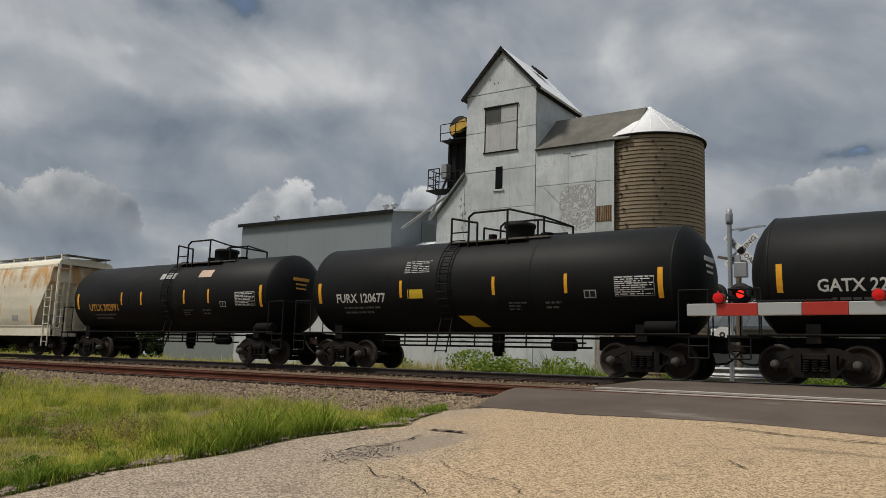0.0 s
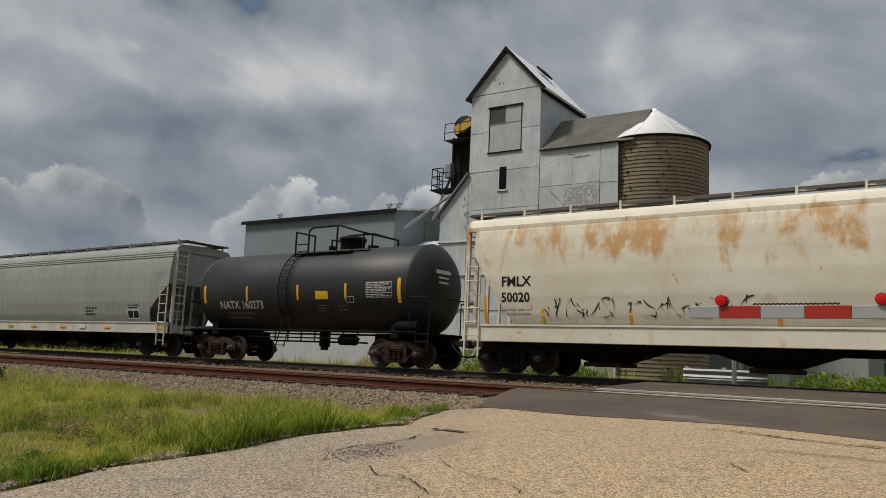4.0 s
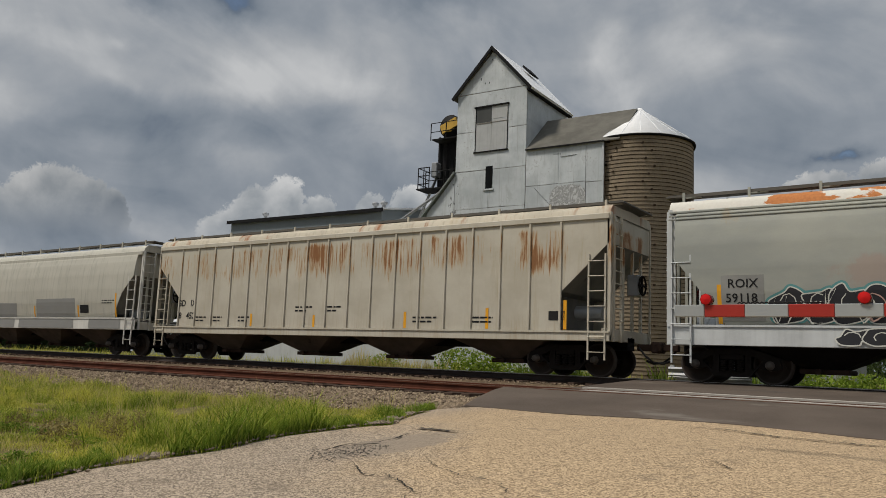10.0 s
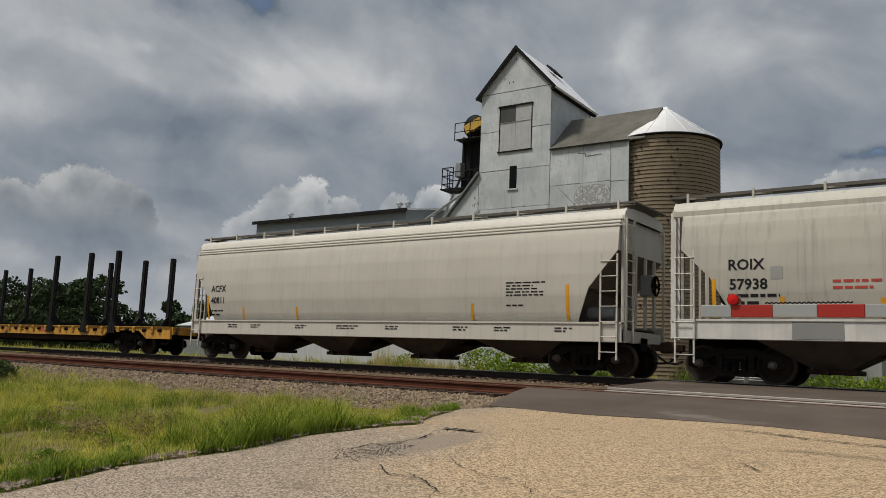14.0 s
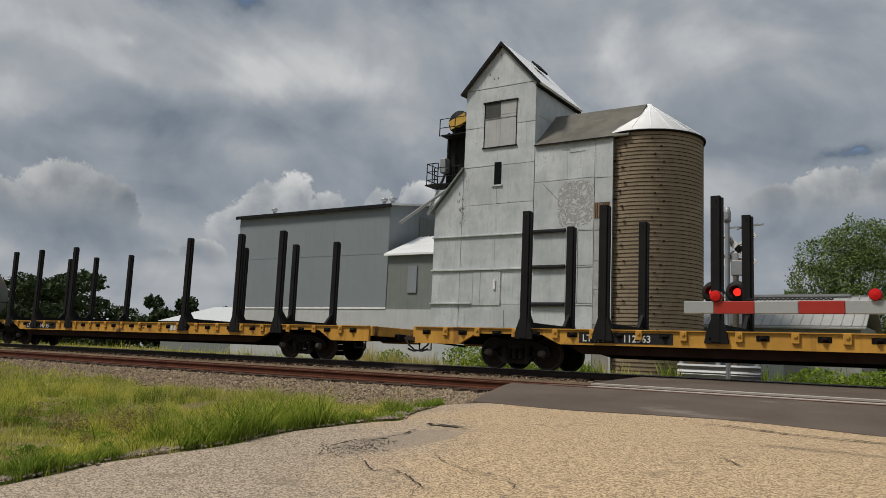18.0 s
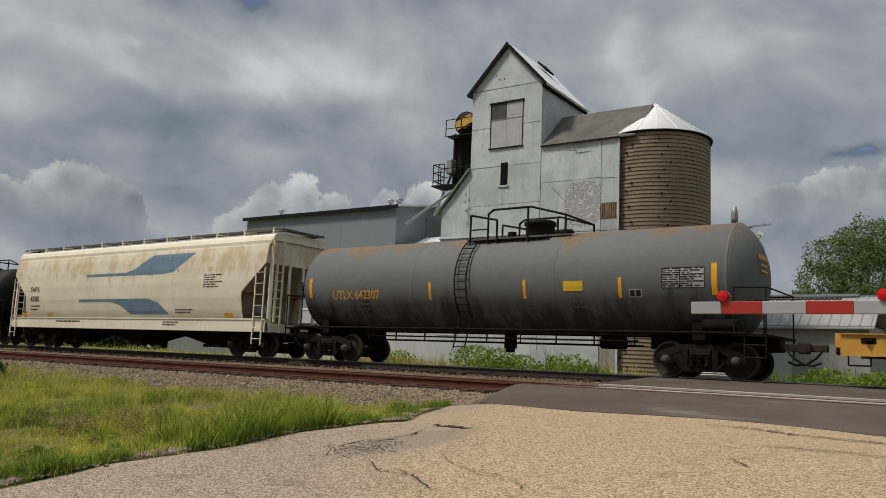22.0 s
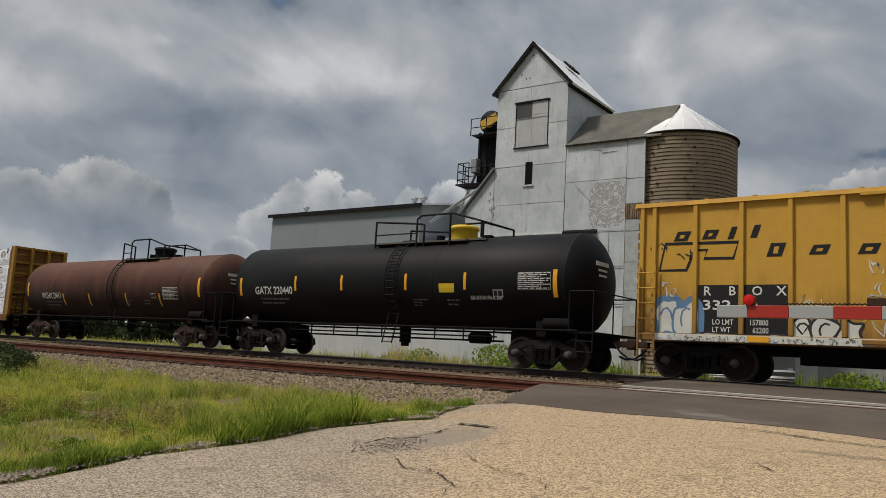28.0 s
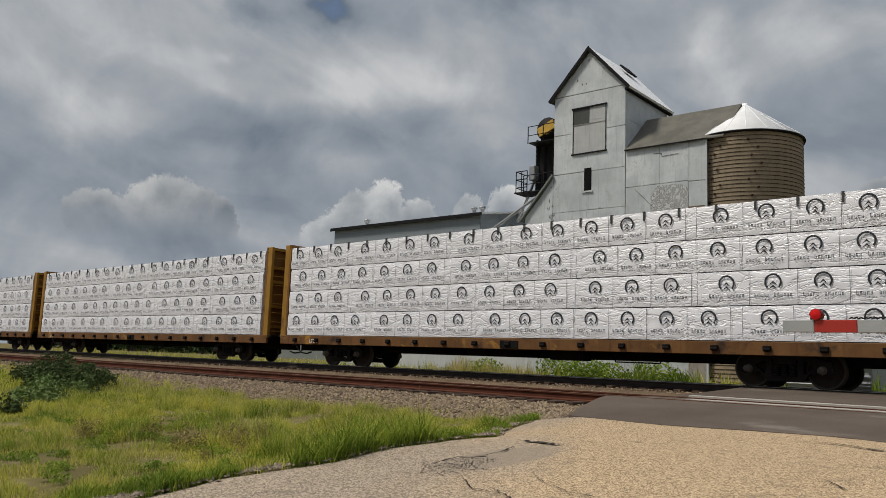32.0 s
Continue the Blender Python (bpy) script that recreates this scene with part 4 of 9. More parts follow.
# cracks in the pavement, dark dirt-filled grooves
def crack(pts, w, seed):
    rng = random.Random(seed)
    rows = []
    for (x0, y0), (x1, y1) in zip(pts, pts[1:]):
        n = max(2, int(math.hypot(x1 - x0, y1 - y0) / 0.06))
        for i in range(n):
            f = i / n
            rows.append((x0 + (x1 - x0) * f + rng.uniform(-0.02, 0.02), y0 + (y1 - y0) * f + rng.uniform(-0.02, 0.02), w * rng.uniform(0.3, 1.1)))
    g = G()
    L = []
    for i, (x, y, ww) in enumerate(rows):
        ww = ww * min(1, 0.3 + 4 * min(i, len(rows) - 1 - i) / len(rows))
        z = float(ground_z(-3, y)) + 0.016 + 0.012 * noise.noise((x * 0.8, y * 0.8, 5))
        L.append([(x, y - ww, z), (x, y + ww, z)])
    g.sheet(L, False)
    solo("pavement_crack", g, M_CRACK, "dark dirt-filled crack in the pavement", "crack", kind="structure")


CRACKS = [([(-5.37, 8.14), (-5.62, 8.14), (-5.93, 8.15), (-5.98, 7.94)], 0.040), ([(-5.76, 7.7), (-5.63, 7.21), (-5.63, 6.96), (-5.8, 6.69), (-5.76, 6.42), (-5.75, 6.16)], 0.035), ([(-5.62, 5.63), (-5.48, 5.84), (-5.26, 6.16)], 0.012),
          ([(-5.07, 5.92), (-4.71, 5.61), (-4.37, 5.54)], 0.012), ([(-4.55, 5.73), (-4.14, 5.48), (-3.89, 5.27), (-3.76, 5.01), (-3.7, 4.8)], 0.014), ([(-4.64, 6.49), (-4.31, 6.22), (-3.91, 5.99), (-3.7, 5.98), (-3.47, 5.92), (-3.22, 5.63), (-3.25, 5.3)], 0.011),
          ([(-5.48, 5.28), (-5.33, 5.39)], 0.016), ([(-4.4, 7.81), (-4.28, 7.84)], 0.030), ([(-4.34, 8.09), (-4.27, 8.14)], 0.02), ([(-4.24, 7.47), (-4.2, 7.5)], 0.022), ([(-2.47, 7.73), (-2.40, 7.83)], 0.03),
          ([(-2.29, 7.92), (-2.16, 7.78), (-2.04, 7.61), (-1.94, 7.54)], 0.022), ([(-6.21, 4.76), (-6.1, 4.98)], 0.015), ([(-5.95, 5.4), (-5.86, 5.61)], 0.012), ([(-6.43, 6.06), (-6.04, 6.25)], 0.010),
          ([(-5.24, 8.55), (-5.22, 9.08), (-5.25, 9.96)], 0.010), ([(-4.42, 6.96), (-4.36, 7.13)], 0.012)]
for i, (pp, w) in enumerate(CRACKS):
    crack(pp, w * (1.5 if w > 0.025 else 0.95), i)
crack([(-3.56, 10.97), (-3.11, 11.09), (-2.33, 10.73), (-1.67, 10.56), (-1.27, 10.54), (0.5, 10.4)], 0.045, 40)
# ---------------------------------------------------------------- tracks
def rail(name, y, z, x0, x1, foot, head, label):
    ob = thing(name, label, "rail", kind="structure")
    prof = [(-0.07, -0.172), (0.07, -0.172), (0.07, -0.155), (0.012, -0.135), (0.010, -0.05), (0.036, -0.035), (0.036, -0.006), (-0.036, -0.006), (-0.036, -0.035), (-0.010, -0.05), (-0.012, -0.135), (-0.07, -0.155)]
    part("rail_web", G().prism([(y + a, z + b) for a, b in prof], "x", x0, x1), foot, ob)
    part("rail_head", G().box(x0, x1, y - 0.034, y + 0.034, z - 0.005, z + 0.002), head, ob)


for y, n in ((YN - 0.7175, 1), (YN + 0.7175, 2)):
    rail(f"rail_{n}", y, ZN, -420, 60, M_RAILRUST, M_RAILHEAD, "rusty brown rail of the unused near track")
for y, n in ((YC - 0.7175, 3), (YC + 0.7175, 4)):
    rail(f"rail_{n}", y, ZR, -420, 60, M_RAILDARK, M_RAILSHINE, "dark rail with bright worn head under the train")


def ballast_bed(name, yc, z, near):
    g = G()
    half = ([(-4.9, 0.70), (-3.3, 0.80)] if near else [(-2.35, z - 0.36)]) + [(-1.75, z - 0.27), (-1.2, z - 0.245), (1.2, z - 0.245), (1.75, z - 0.27), (2.3, z - 0.42)]
    g.sheet([[(x, yc + a, b + 0.02 * noise.noise((x * 0.9, a, 2))) for a, b in half] for x in list(np.arange(-400, -60, 10.0)) + list(np.arange(-60, -8.3, 0.8)) + [-8.2]], False)
    solo(name, g, M_BALLASTBED, "bed of brown-grey crushed stone", "ballast", kind="structure")


ballast_bed("ballast_bed", YN, ZN, True)
ballast_bed("ballast_bed", YC, ZR, False)
bulk_mid = G().sheet([[(x, y, 0.98 + 0.03 * noise.noise((x, y, 1))) for y in np.linspace(17.3, 19.6, 5)] for x in list(np.arange(-400, -60, 10.0)) + list(np.arange(-60, -8, 1.0))])
solo("ballast_bed", bulk_mid, M_BALLASTBED, "dusty crushed stone between the two tracks", "ballast", kind="structure")


def sleepers():
    tie = G().box(-0.11, 0.11, -1.3, 1.3, -0.18, 0.0, 0.015).mesh("sleeper", M_TIE)
    for yc, z, x1 in ((YN, ZN - 0.172, -45), (YC, ZR - 0.172, -40)):
        track = thing("sleepers", "weathered wooden sleepers half sunk in crushed stone", "sleepers", kind="structure")
        x = -8.6
        rng = random.Random(int(yc))
        while x > x1:
            part("sleeper", tie, None, track, m=pose(x, yc + rng.uniform(-0.04, 0.04), z + rng.uniform(-0.015, 0.005), 0, 0, rng.uniform(-1.2, 1.2)))
            x -= 0.52


def scatter(name, n, place, size, material, label, seed):
    """Many small angular stones in one object."""
    rng = np.random.default_rng(seed)
    base = np.array([(1, 0, 0), (-1, 0, 0), (0, 1, 0), (0, -1, 0), (0, 0, 1), (0, 0, -1)], float)
    tri = np.array([(0, 2, 4), (2, 1, 4), (1, 3, 4), (3, 0, 4), (2, 0, 5), (1, 2, 5), (3, 1, 5), (0, 3, 5)])
    P = place(rng, n)
    s = rng.uniform(*size, (n, 1, 1)) * rng.uniform(0.6, 1.25, (n, 6, 1))
    a = rng.uniform(0, math.tau, n)
    c, d = np.cos(a), np.sin(a)
    R = np.stack([np.stack([c, -d, 0 * a], -1), np.stack([d, c, 0 * a], -1), np.stack([0 * a, 0 * a, 0.75 + 0 * a], -1)], 1)
    V = np.einsum("nij,kj->nki", R, base) * s + rng.uniform(-0.25, 0.25, (n, 6, 3)) * s + P[:, None, :]
    F = tri[None] + 6 * np.arange(n)[:, None, None]
    tagged(bulk(name, V.reshape(-1, 3), F.reshape(-1, 3), material), label, "stones", kind="stuff")


def near_ballast(rng, n):
    x = -7.9 - (rng.random(n) ** 1.7) * 48
    y = 14.7 - 4.1 * rng.random(n) ** 1.25
    y = np.where(rng.random(n) < 0.22, rng.uniform(14.7, 17.5, n), y)
    z = np.interp(y, [10.6, 12.15, 13.9, 15.45, 17.0, 17.75], [0.72, 0.80, ZN - 0.27, ZN - 0.25, ZN - 0.26, 1.0])
    return np.stack([x, y, z + rng.uniform(-0.01, 0.03, n)], -1)


def far_ballast(rng, n):
    x = -8.4 - (rng.random(n) ** 1.5) * 45
    y = rng.uniform(17.5, 20.4, n)
    z = np.interp(y, [17.5, 19.1, 19.9, 21.4], [0.98, 1.0, ZR - 0.25, ZR - 0.24])
    return np.stack([x, y, z + rng.uniform(-0.01, 0.03, n)], -1)


def edge_stones(rng, n):
    y = rng.uniform(2.5, 12.5, n)
    x = np.interp(y, EDGE_Y, EDGE_X) + rng.normal(-0.06, 0.10, n) * (0.4 + 1.2 * np.array([abs(noise.noise((v * 1.7, 2, 0))) for v in y]))
    return np.stack([x, y, ground_z(x, y) + 0.01], -1)


def road_chips(rng, n):
    x, y = rng.uniform(-7, 2, n), rng.uniform(3.0, 11.5, n)
    return np.stack([x, y, ground_z(0 * x - 3, y) + 0.006], -1)


scatter("ballast_stones", 46000, near_ballast, (0.018, 0.050), M_STONE, "loose brown and grey ballast stones", 1)
scatter("ballast_stones", 6000, far_ballast, (0.018, 0.04), M_STONE, "loose grey ballast stones between the tracks", 2)
scatter("gravel", 5200, edge_stones, (0.006, 0.026), M_GRAVEL, "loose gravel along the broken pavement edge", 3)
def hollow_grit(rng, n):
    a, r = rng.uniform(0, math.tau, n), rng.random(n) ** 0.6
    x, y = -5.52 + 0.30 * r * np.cos(a) + 0.1 * rng.standard_normal(n), 6.35 + 0.55 * r * np.sin(a)
    return np.stack([x, y, ground_z(0 * x - 3, y) + 0.008], -1)


scatter("gravel", 420, hollow_grit, (0.004, 0.011), M_GRIT, "dark loose grit in the broken hollow of the road", 5)
scatter("gravel", 3000, road_chips, (0.003, 0.007), M_GRAVEL, "loose chips on the road", 4)


# ---------------------------------------------------------------- grass and weeds
def blades(name, P, height, width, material, label, seed, lean=0.45, segs=2, grow=1.0):
    """Bent tapering blades, rooted at P."""
    rng = np.random.default_rng(seed)
    n = len(P)
    h = height * rng.uniform(0.45, 1.25, n) * np.array([0.72 + 1.7 * max(-0.28, noise.noise((a * 1.5, b * 2.0, 21))) for a, b, _ in P])
    h = h * grow
    a, b = rng.uniform(0, math.tau, n), rng.uniform(0, math.tau, n)
    ln = rng.uniform(0.1, 1.0, n) * lean * h
    w = width * rng.uniform(0.6, 1.3, n)
    rows = []
    for k in range(segs):
        f = k / segs
        c = P + np.stack([np.cos(a) * ln * f ** 1.8, np.sin(a) * ln * f ** 1.8, h * f * (1 - 0.12 * f)], -1)
        off = np.stack([np.cos(b), np.sin(b), 0 * b], -1) * (w * (1 - 0.45 * f))[:, None]
        rows += [c - off, c + off]
    rows.append(P + np.stack([np.cos(a) * ln, np.sin(a) * ln, h * 0.88], -1))
    m = 2 * segs + 1
    V = np.stack(rows, 1)
    F = []
    for k in range(segs - 1):
        F += [(2 * k, 2 * k + 1, 2 * k + 3), (2 * k, 2 * k + 3, 2 * k + 2)]
    F.append((2 * segs - 2, 2 * segs - 1, 2 * segs))
    F = np.array(F)[None] + m * np.arange(n)[:, None, None]
    return tagged(bulk(name, V.reshape(-1, 3), F.reshape(-1, 3), material), label, "grass", kind="stuff")


def verge(rng, n, x0, x1, y0, y1, thin=0.0, freq=0.55):
    """Roots in the verge: off the road, short of the ballast, thin on the bare track through the grass."""
    x, y = rng.uniform(x0, x1, n), rng.uniform(y0, y1, n)
    keep = np.array([noise.noise((a * freq, b * freq * 1.3, 4)) for a, b in zip(x, y)]) > thin
    edge = np.interp(y, EDGE_Y, EDGE_X) - 0.10 + 0.10 * rng.standard_normal(n)
    top = np.interp(x, [-60, -30, -21.7, -16.8, -14.3, -12.9, -11.0, -9.5, -8.2], [13.4, 13.0, 12.0, 10.8, 10.5, 10.8, 11.2, 11.4, 10.6]) + 0.3 * rng.standard_normal(n)
    bare = np.abs(y - np.interp(x, [-13.5, -12.0, -11.1, -10.3, -9.6], [9.6, 8.4, 7.1, 6.1, 5.3])) < 0.28 + 0.15 * rng.random(n)
    bare &= (x < -9.4) & (x > -13.0) & (rng.random(n) < 0.88)
    keep &= (x < edge) & (y < top) & ~bare
    x, y = x[keep], y[keep]
    return np.stack([x, y, ground_z(x, y) - 0.02], -1)


def near_edge(rng, n, depth, y0, y1):
    """Roots in a strip along the pavement edge, thinning outwards."""
    y = rng.uniform(y0, y1, n)
    x = np.interp(y, EDGE_Y, EDGE_X) + 0.05 - depth * rng.random(n) ** 1.5
    keep = np.array([noise.noise((a * 1.3, b * 1.3, 8)) for a, b in zip(x, y)]) > -0.18
    x, y = x[keep], y[keep]
    return np.stack([x, y, ground_z(x, y) - 0.02], -1)


TRACK_Y, TRACK_X = [4.6, 5.5, 5.9, 6.3, 7.0, 8.4, 10.0, 11.0], [-10.1, -10.0, -10.2, -10.45, -10.3, -10.8, -11.4, -11.9]
TOP_X, TOP_Y = [-60, -30, -21.7, -16.8, -14.3, -12.9, -11.0, -9.5, -8.2], [13.4, 13.0, 12.0, 11.0, 10.8, 11.0, 11.4, 11.5, 10.8]


def sward(rng, n):
    """Roots of the near verge, with how tall each blade grows and which of lush, yellow-green or dry it is."""
    x, y = rng.uniform(-17, -6.6, n), rng.uniform(2.6, 12.4, n)
    off = np.interp(y, EDGE_Y, EDGE_X) - x                      # metres from the pavement
    slow = np.array([noise.noise((a * 0.5, b * 0.65, 4)) for a, b in zip(x, y)])
    quick = np.array([noise.noise((a * 1.9, b * 2.3, 14)) for a, b in zip(x, y)])
    path = np.interp(y, TRACK_Y, TRACK_X) + 0.25 * quick
    side = path - x                                             # positive beyond the bare track
    low = np.clip((5.4 - y) / 0.7, 0, 1) * np.clip((off - 0.25) / 0.5, 0, 1)
    tuft = np.exp(-((y - 6.1) / 1.3) ** 2 - ((off - 0.55) / 0.55) ** 2)
    fringe = np.exp(-((side - 0.75) / 0.42) ** 2) * (y < 10.0)
    edge = np.exp(-(off / 0.35) ** 2)
    top = np.interp(x, TOP_X, TOP_Y)
    grow = (0.80 + 0.35 * slow + 0.50 * tuft + 0.25 * fringe - 0.20 * low - 0.20 * edge) * np.clip(0.45 + (top - y) / 2.2, 0.35, 1)
    lush = np.clip(0.06 + 0.8 * slow + 0.55 * tuft + 0.85 * fringe + 0.45 * edge - 0.30 * low - 0.30 * np.clip((y - 8.0) / 1.5, 0, 1), 0.03, 0.9)
    dry = np.clip(0.17 + 0.30 * low - 0.5 * quick + 0.5 * np.clip((y - top + 1.2) / 1.2, 0, 1) - 0.3 * tuft, 0.02, 0.7)
    full = 0.95 + 0.5 * tuft - 0.10 * low - 0.55 * np.clip((y - top + 1.0) / 1.3, 0, 1) + 0.9 * np.clip(quick + 0.05, -0.5, 0.1)
    bare = (np.abs(side) < 0.26 + 0.10 * rng.random(n)) & (y < 10.2) & (rng.random(n) < 0.93)
    keep = (off > 0.02 + 0.09 * rng.standard_normal(n)) & (y < top + 0.35 * rng.standard_normal(n)) & ~bare & (rng.random(n) < full)
    d = rng.random(n)
    kind = np.where(d < dry, 2, np.where(rng.random(n) < lush, 0, 1))
    P = np.stack([x, y, ground_z(x, y) - 0.02], -1)
    return P[keep], np.clip(grow, 0.2, 1.9)[keep], kind[keep]


rng = np.random.default_rng(11)
roots, grow, kinds = sward(rng, 300000)
for i, (mat, h, w, lean, label) in enumerate(((M_LUSH, 0.20, 0.0052, 0.75, "dark green lush roadside grass"), (M_GRASS, 0.21, 0.0046, 0.65, "yellow-green roadside grass"), (M_DRYGRASS, 0.17, 0.0040, 0.6, "short dry straw-coloured grass"))):
    blades("grass", roots[kinds == i], h, w, mat, label, 1 + i, lean, 2, grow[kinds == i])
blades("grass", verge(rng, 50000, -36, -15, 3.5, 13.0, -0.6), 0.19, 0.008, M_GRASS, "long green roadside grass", 12, 0.6)
blades("grass", verge(rng, 30000, -36, -15, 3.5, 13.0, -0.05), 0.20, 0.008, M_LUSH, "patches of darker roadside grass", 13, 0.7)
blades("grass", verge(rng, 22000, -80, -33, 4.0, 13.4, -0.4), 0.33, 0.02, M_GRASS, "long green grass by the track", 14)
blades("grass", verge(rng, 30000, -24, -7.4, 8.6, 13.2, -0.25, 1.2), 0.21, 0.0035, M_DRYGRASS, "dry seed stalks along the ballast", 15, 0.35)
blades("grass", near_edge(rng, 20000, 0.55, 2.6, 10.9), 0.13, 0.0055, M_WEED, "darker green grass at the pavement edge", 16, 0.8, 3)
blades("grass", verge(rng, 5000, -16, -6.8, 5.6, 12.0, -0.1, 0.6), 0.34, 0.003, M_DRYGRASS, "pale seed stems over the grass", 19, 0.4, 3)
blades("grass", near_edge(rng, 2200, 1.2, 5.0, 7.6), 0.36, 0.006, M_LUSH, "bent tall tufts at the pavement edge", 18, 0.9, 3)


# ---------------------------------------------------------------- grain elevator
def elevator():
    el = thing("grain_elevator", "tall old grain elevator clad in weathered pale metal sheets", "grain elevator", pose(-20.6, 37, 0, 0, 0, 2.0))
    ZB, D = 1.0, 5.2
    L, E, PK = -4.47, 16.89, 19.3
    # closed bodies
    part("tower_body", G().prism([(L + 0.03, ZB), (-0.03, ZB), (-0.03, E), (-2.235, PK - 0.12), (L + 0.03, E)], "y", 0.03, D), M_SIDINGRUST, el)
    part("annex_body", G().box(0, 4.42, 0.03, 4.8, ZB, 13.3), M_SIDINGRUST, el)
    part("wing_body", G().prism([(-6.35, ZB), (L, ZB), (L, 12.25), (-6.35, 10.1)], "y", 0.05, 4.6), M_SIDING, el)
    # cladding sheets, each a little proud of the body
    rnd = random.Random(5)
    rows = {"tower": [ZB, 2.9, 4.62, 6.52, 8.42, 10.17, 12.34, 14.62, 16.86], "annex": [ZB, 3.1, 4.66, 6.6, 8.45, 11.16, 13.3], "wing": [ZB, 2.9, 4.66, 6.55, 8.42, 10.6], "corner": [ZB, 2.6, 3.6, 5.35, 6.8, 8.38, 9.0, 9.8, 11.1, 13.3]}
    cols = {"tower": [L, -2.3, -0.01], "annex": [0.02, 1.94, 3.46], "corner": [3.48, 4.40], "wing": [-6.33, L - 0.02]}
    for key, us in cols.items():
        for a, b in zip(us, us[1:]):
            for z0, z1 in zip(rows[key], rows[key][1:]):
                y = rnd.uniform(-0.014, 0.0)
                mat = M_SIDING
                if key == "corner" and z0 < 8.4:
                    mat = M_SIDINGWORN if z0 > 3.4 else M_SIDINGRUST
                poly = [(a + 0.002, z0 + 0.018 + rnd.uniform(0, 0.025)), (b - 0.006, z0 + 0.018 + rnd.uniform(0, 0.025)), (b - 0.006, z1), (a + 0.006, z1)]
                if key == "wing" and z1 > 10.0:
                    poly = [(a, z0 + 0.008), (b, z0 + 0.008), (b, z1), (-5.9, z1), (a, 10.08)]
                if key == "corner" and 8.9 < z0 < 9.1:
                    g = G()
                    for i in range(9):
                        x0 = a + 0.01 + i * 0.1
                        g.prism([(x0, -0.012), (x0 + 0.03, -0.045), (x0 + 0.06, -0.045), (x0 + 0.09, -0.012), (x0 + 0.09, 0.03), (x0, 0.03)], "z", z0 + 0.02, z1)
                    part("siding_sheet", g, M_RUSTSHEET, el, "rusted corrugated sheet")
                    continue
                part("siding_sheet", G().prism(poly, "y", y, 0.035), mat, el)
    # lapped patches, open seams and lifted corners
    for pts in ([(1.62, 12.80), (2.05, 12.78)], [(2.05, 12.78), (2.07, 12.60)], [(2.07, 12.60), (2.95, 12.64)], [(0.54, 11.05), (1.62, 9.94)], [(2.6, 8.4), (2.62, 4.7)]):
        (u0, w0), (u1, w1) = pts
        part("open_seam", G().flatbar((u0, -0.016, w0), (u1, -0.016, w1), 0.012, 0.013), M_TRIMDK, el, "dark open seam between sheets")
    for u, w, h in ((-3.0, 17.6, 0.16), (-2.7, 17.35, 0.10), (-2.45, 17.35, 0.10), (-2.3, 18.7, 0.08)):
        part("nail_hole", G().box(u, u + 0.05, -0.016, -0.006, w, w + h), M_TRIMDK, el)
    part("gable_sheet", G().prism([(L + 0.01, E + 0.02), (-0.01, E + 0.02), (-2.235, PK - 0.1)], "y", -0.008, 0.035), M_SIDING, el)
    part("wing_sheet", G().prism([(-5.9, 10.5), (L - 0.02, 10.5), (L - 0.02, 12.2)], "y", -0.006, 0.04), M_SIDING, el)
    for z0, z1 in ((13.3, 15.0), (15.0, 16.86)):
        part("siding_sheet", G().box(-0.03, 0.012, 0.04, D, z0 + 0.01, z1), M_SIDING, el, "shaded metal sheet of the tower's side")
    # tower roof: two slabs with overhang
    rise, run = PK - E, 2.235
    for s in (-1, 1):
        e = (-2.235 + s * (run + 0.24), E - 0.24 * rise / run)
        n = Vector((s * rise, run)).normalized() * 0.12
        pl = [(-2.235, PK + 0.02), e, (e[0] + n.x, e[1] + n.y), (-2.235, PK + 0.02 + 0.12 / (run / math.hypot(run, rise)))]
        part("roof_slab", G().prism(pl, "y", -0.16, D + 0.3), M_WHITEROOF if s > 0 else M_SHINGLE, el, "pale metal roof slope")
        rp = [(-2.235, PK + 0.21), (e[0] + n.x * 1.1, e[1] + n.y * 1.1), (e[0] - s * 0.02, e[1] - 0.05), (-2.235, PK - 0.04)]
        part("barge_board", G().prism(rp, "y", -0.22, -0.165), M_TRIMDK, el, "dark board along the gable")
    n = Vector((rise, 0, run)).normalized()
    part("roof_hatch", G().beam((-1.95 + n.x * 0.3, 3.2, PK - 0.30 + n.z * 0.3), (-1.45 + n.x * 0.3, 3.2, PK - 0.84 + n.z * 0.3), 1.1, 0.10), M_TRIMDK, el, "dark raised hatch on the roof slope")
    part("eave_fascia", G().box(0.02, 0.22, -0.16, D + 0.3, E - 0.34, E - 0.20), M_TRIMDK, el, "dark board under the eave")
    # big boarded window, upper right pane dark
    w = part("window_frame", G().box(-3.23, -3.19, -0.05, 0.02, 13.4, 16.02).box(-1.19, -1.16, -0.05, 0.02, 13.4, 16.02).box(-3.3, -1.1, -0.09, 0.02, 13.36, 13.42).box(-3.3, -1.1, -0.09, 0.02, 15.98, 16.06), M_TRIMDK, el, "dark frame of the boarded loft opening")
    part("pane", G().box(-3.19, -2.2, -0.025, 0.0, 15.1, 15.98), surface("pane_grey", (0.055, 0.058, 0.056), 0.5), w, "dull grey pane")
    part("pane", G().box(-2.17, -1.19, -0.025, 0.0, 15.25, 15.98), M_BOARD, w)
    part("pane", G().box(-3.19, -2.2, -0.02, 0.0, 13.42, 15.05), M_BOARD, w)
    part("pane", G().box(-2.18, -1.19, -0.028, 0.0, 13.42, 15.2), M_BOARD, w)
    part("window_bar", G().box(-3.19, -1.19, -0.045, 0.0, 15.04, 15.075), M_SIDINGRUST, w)
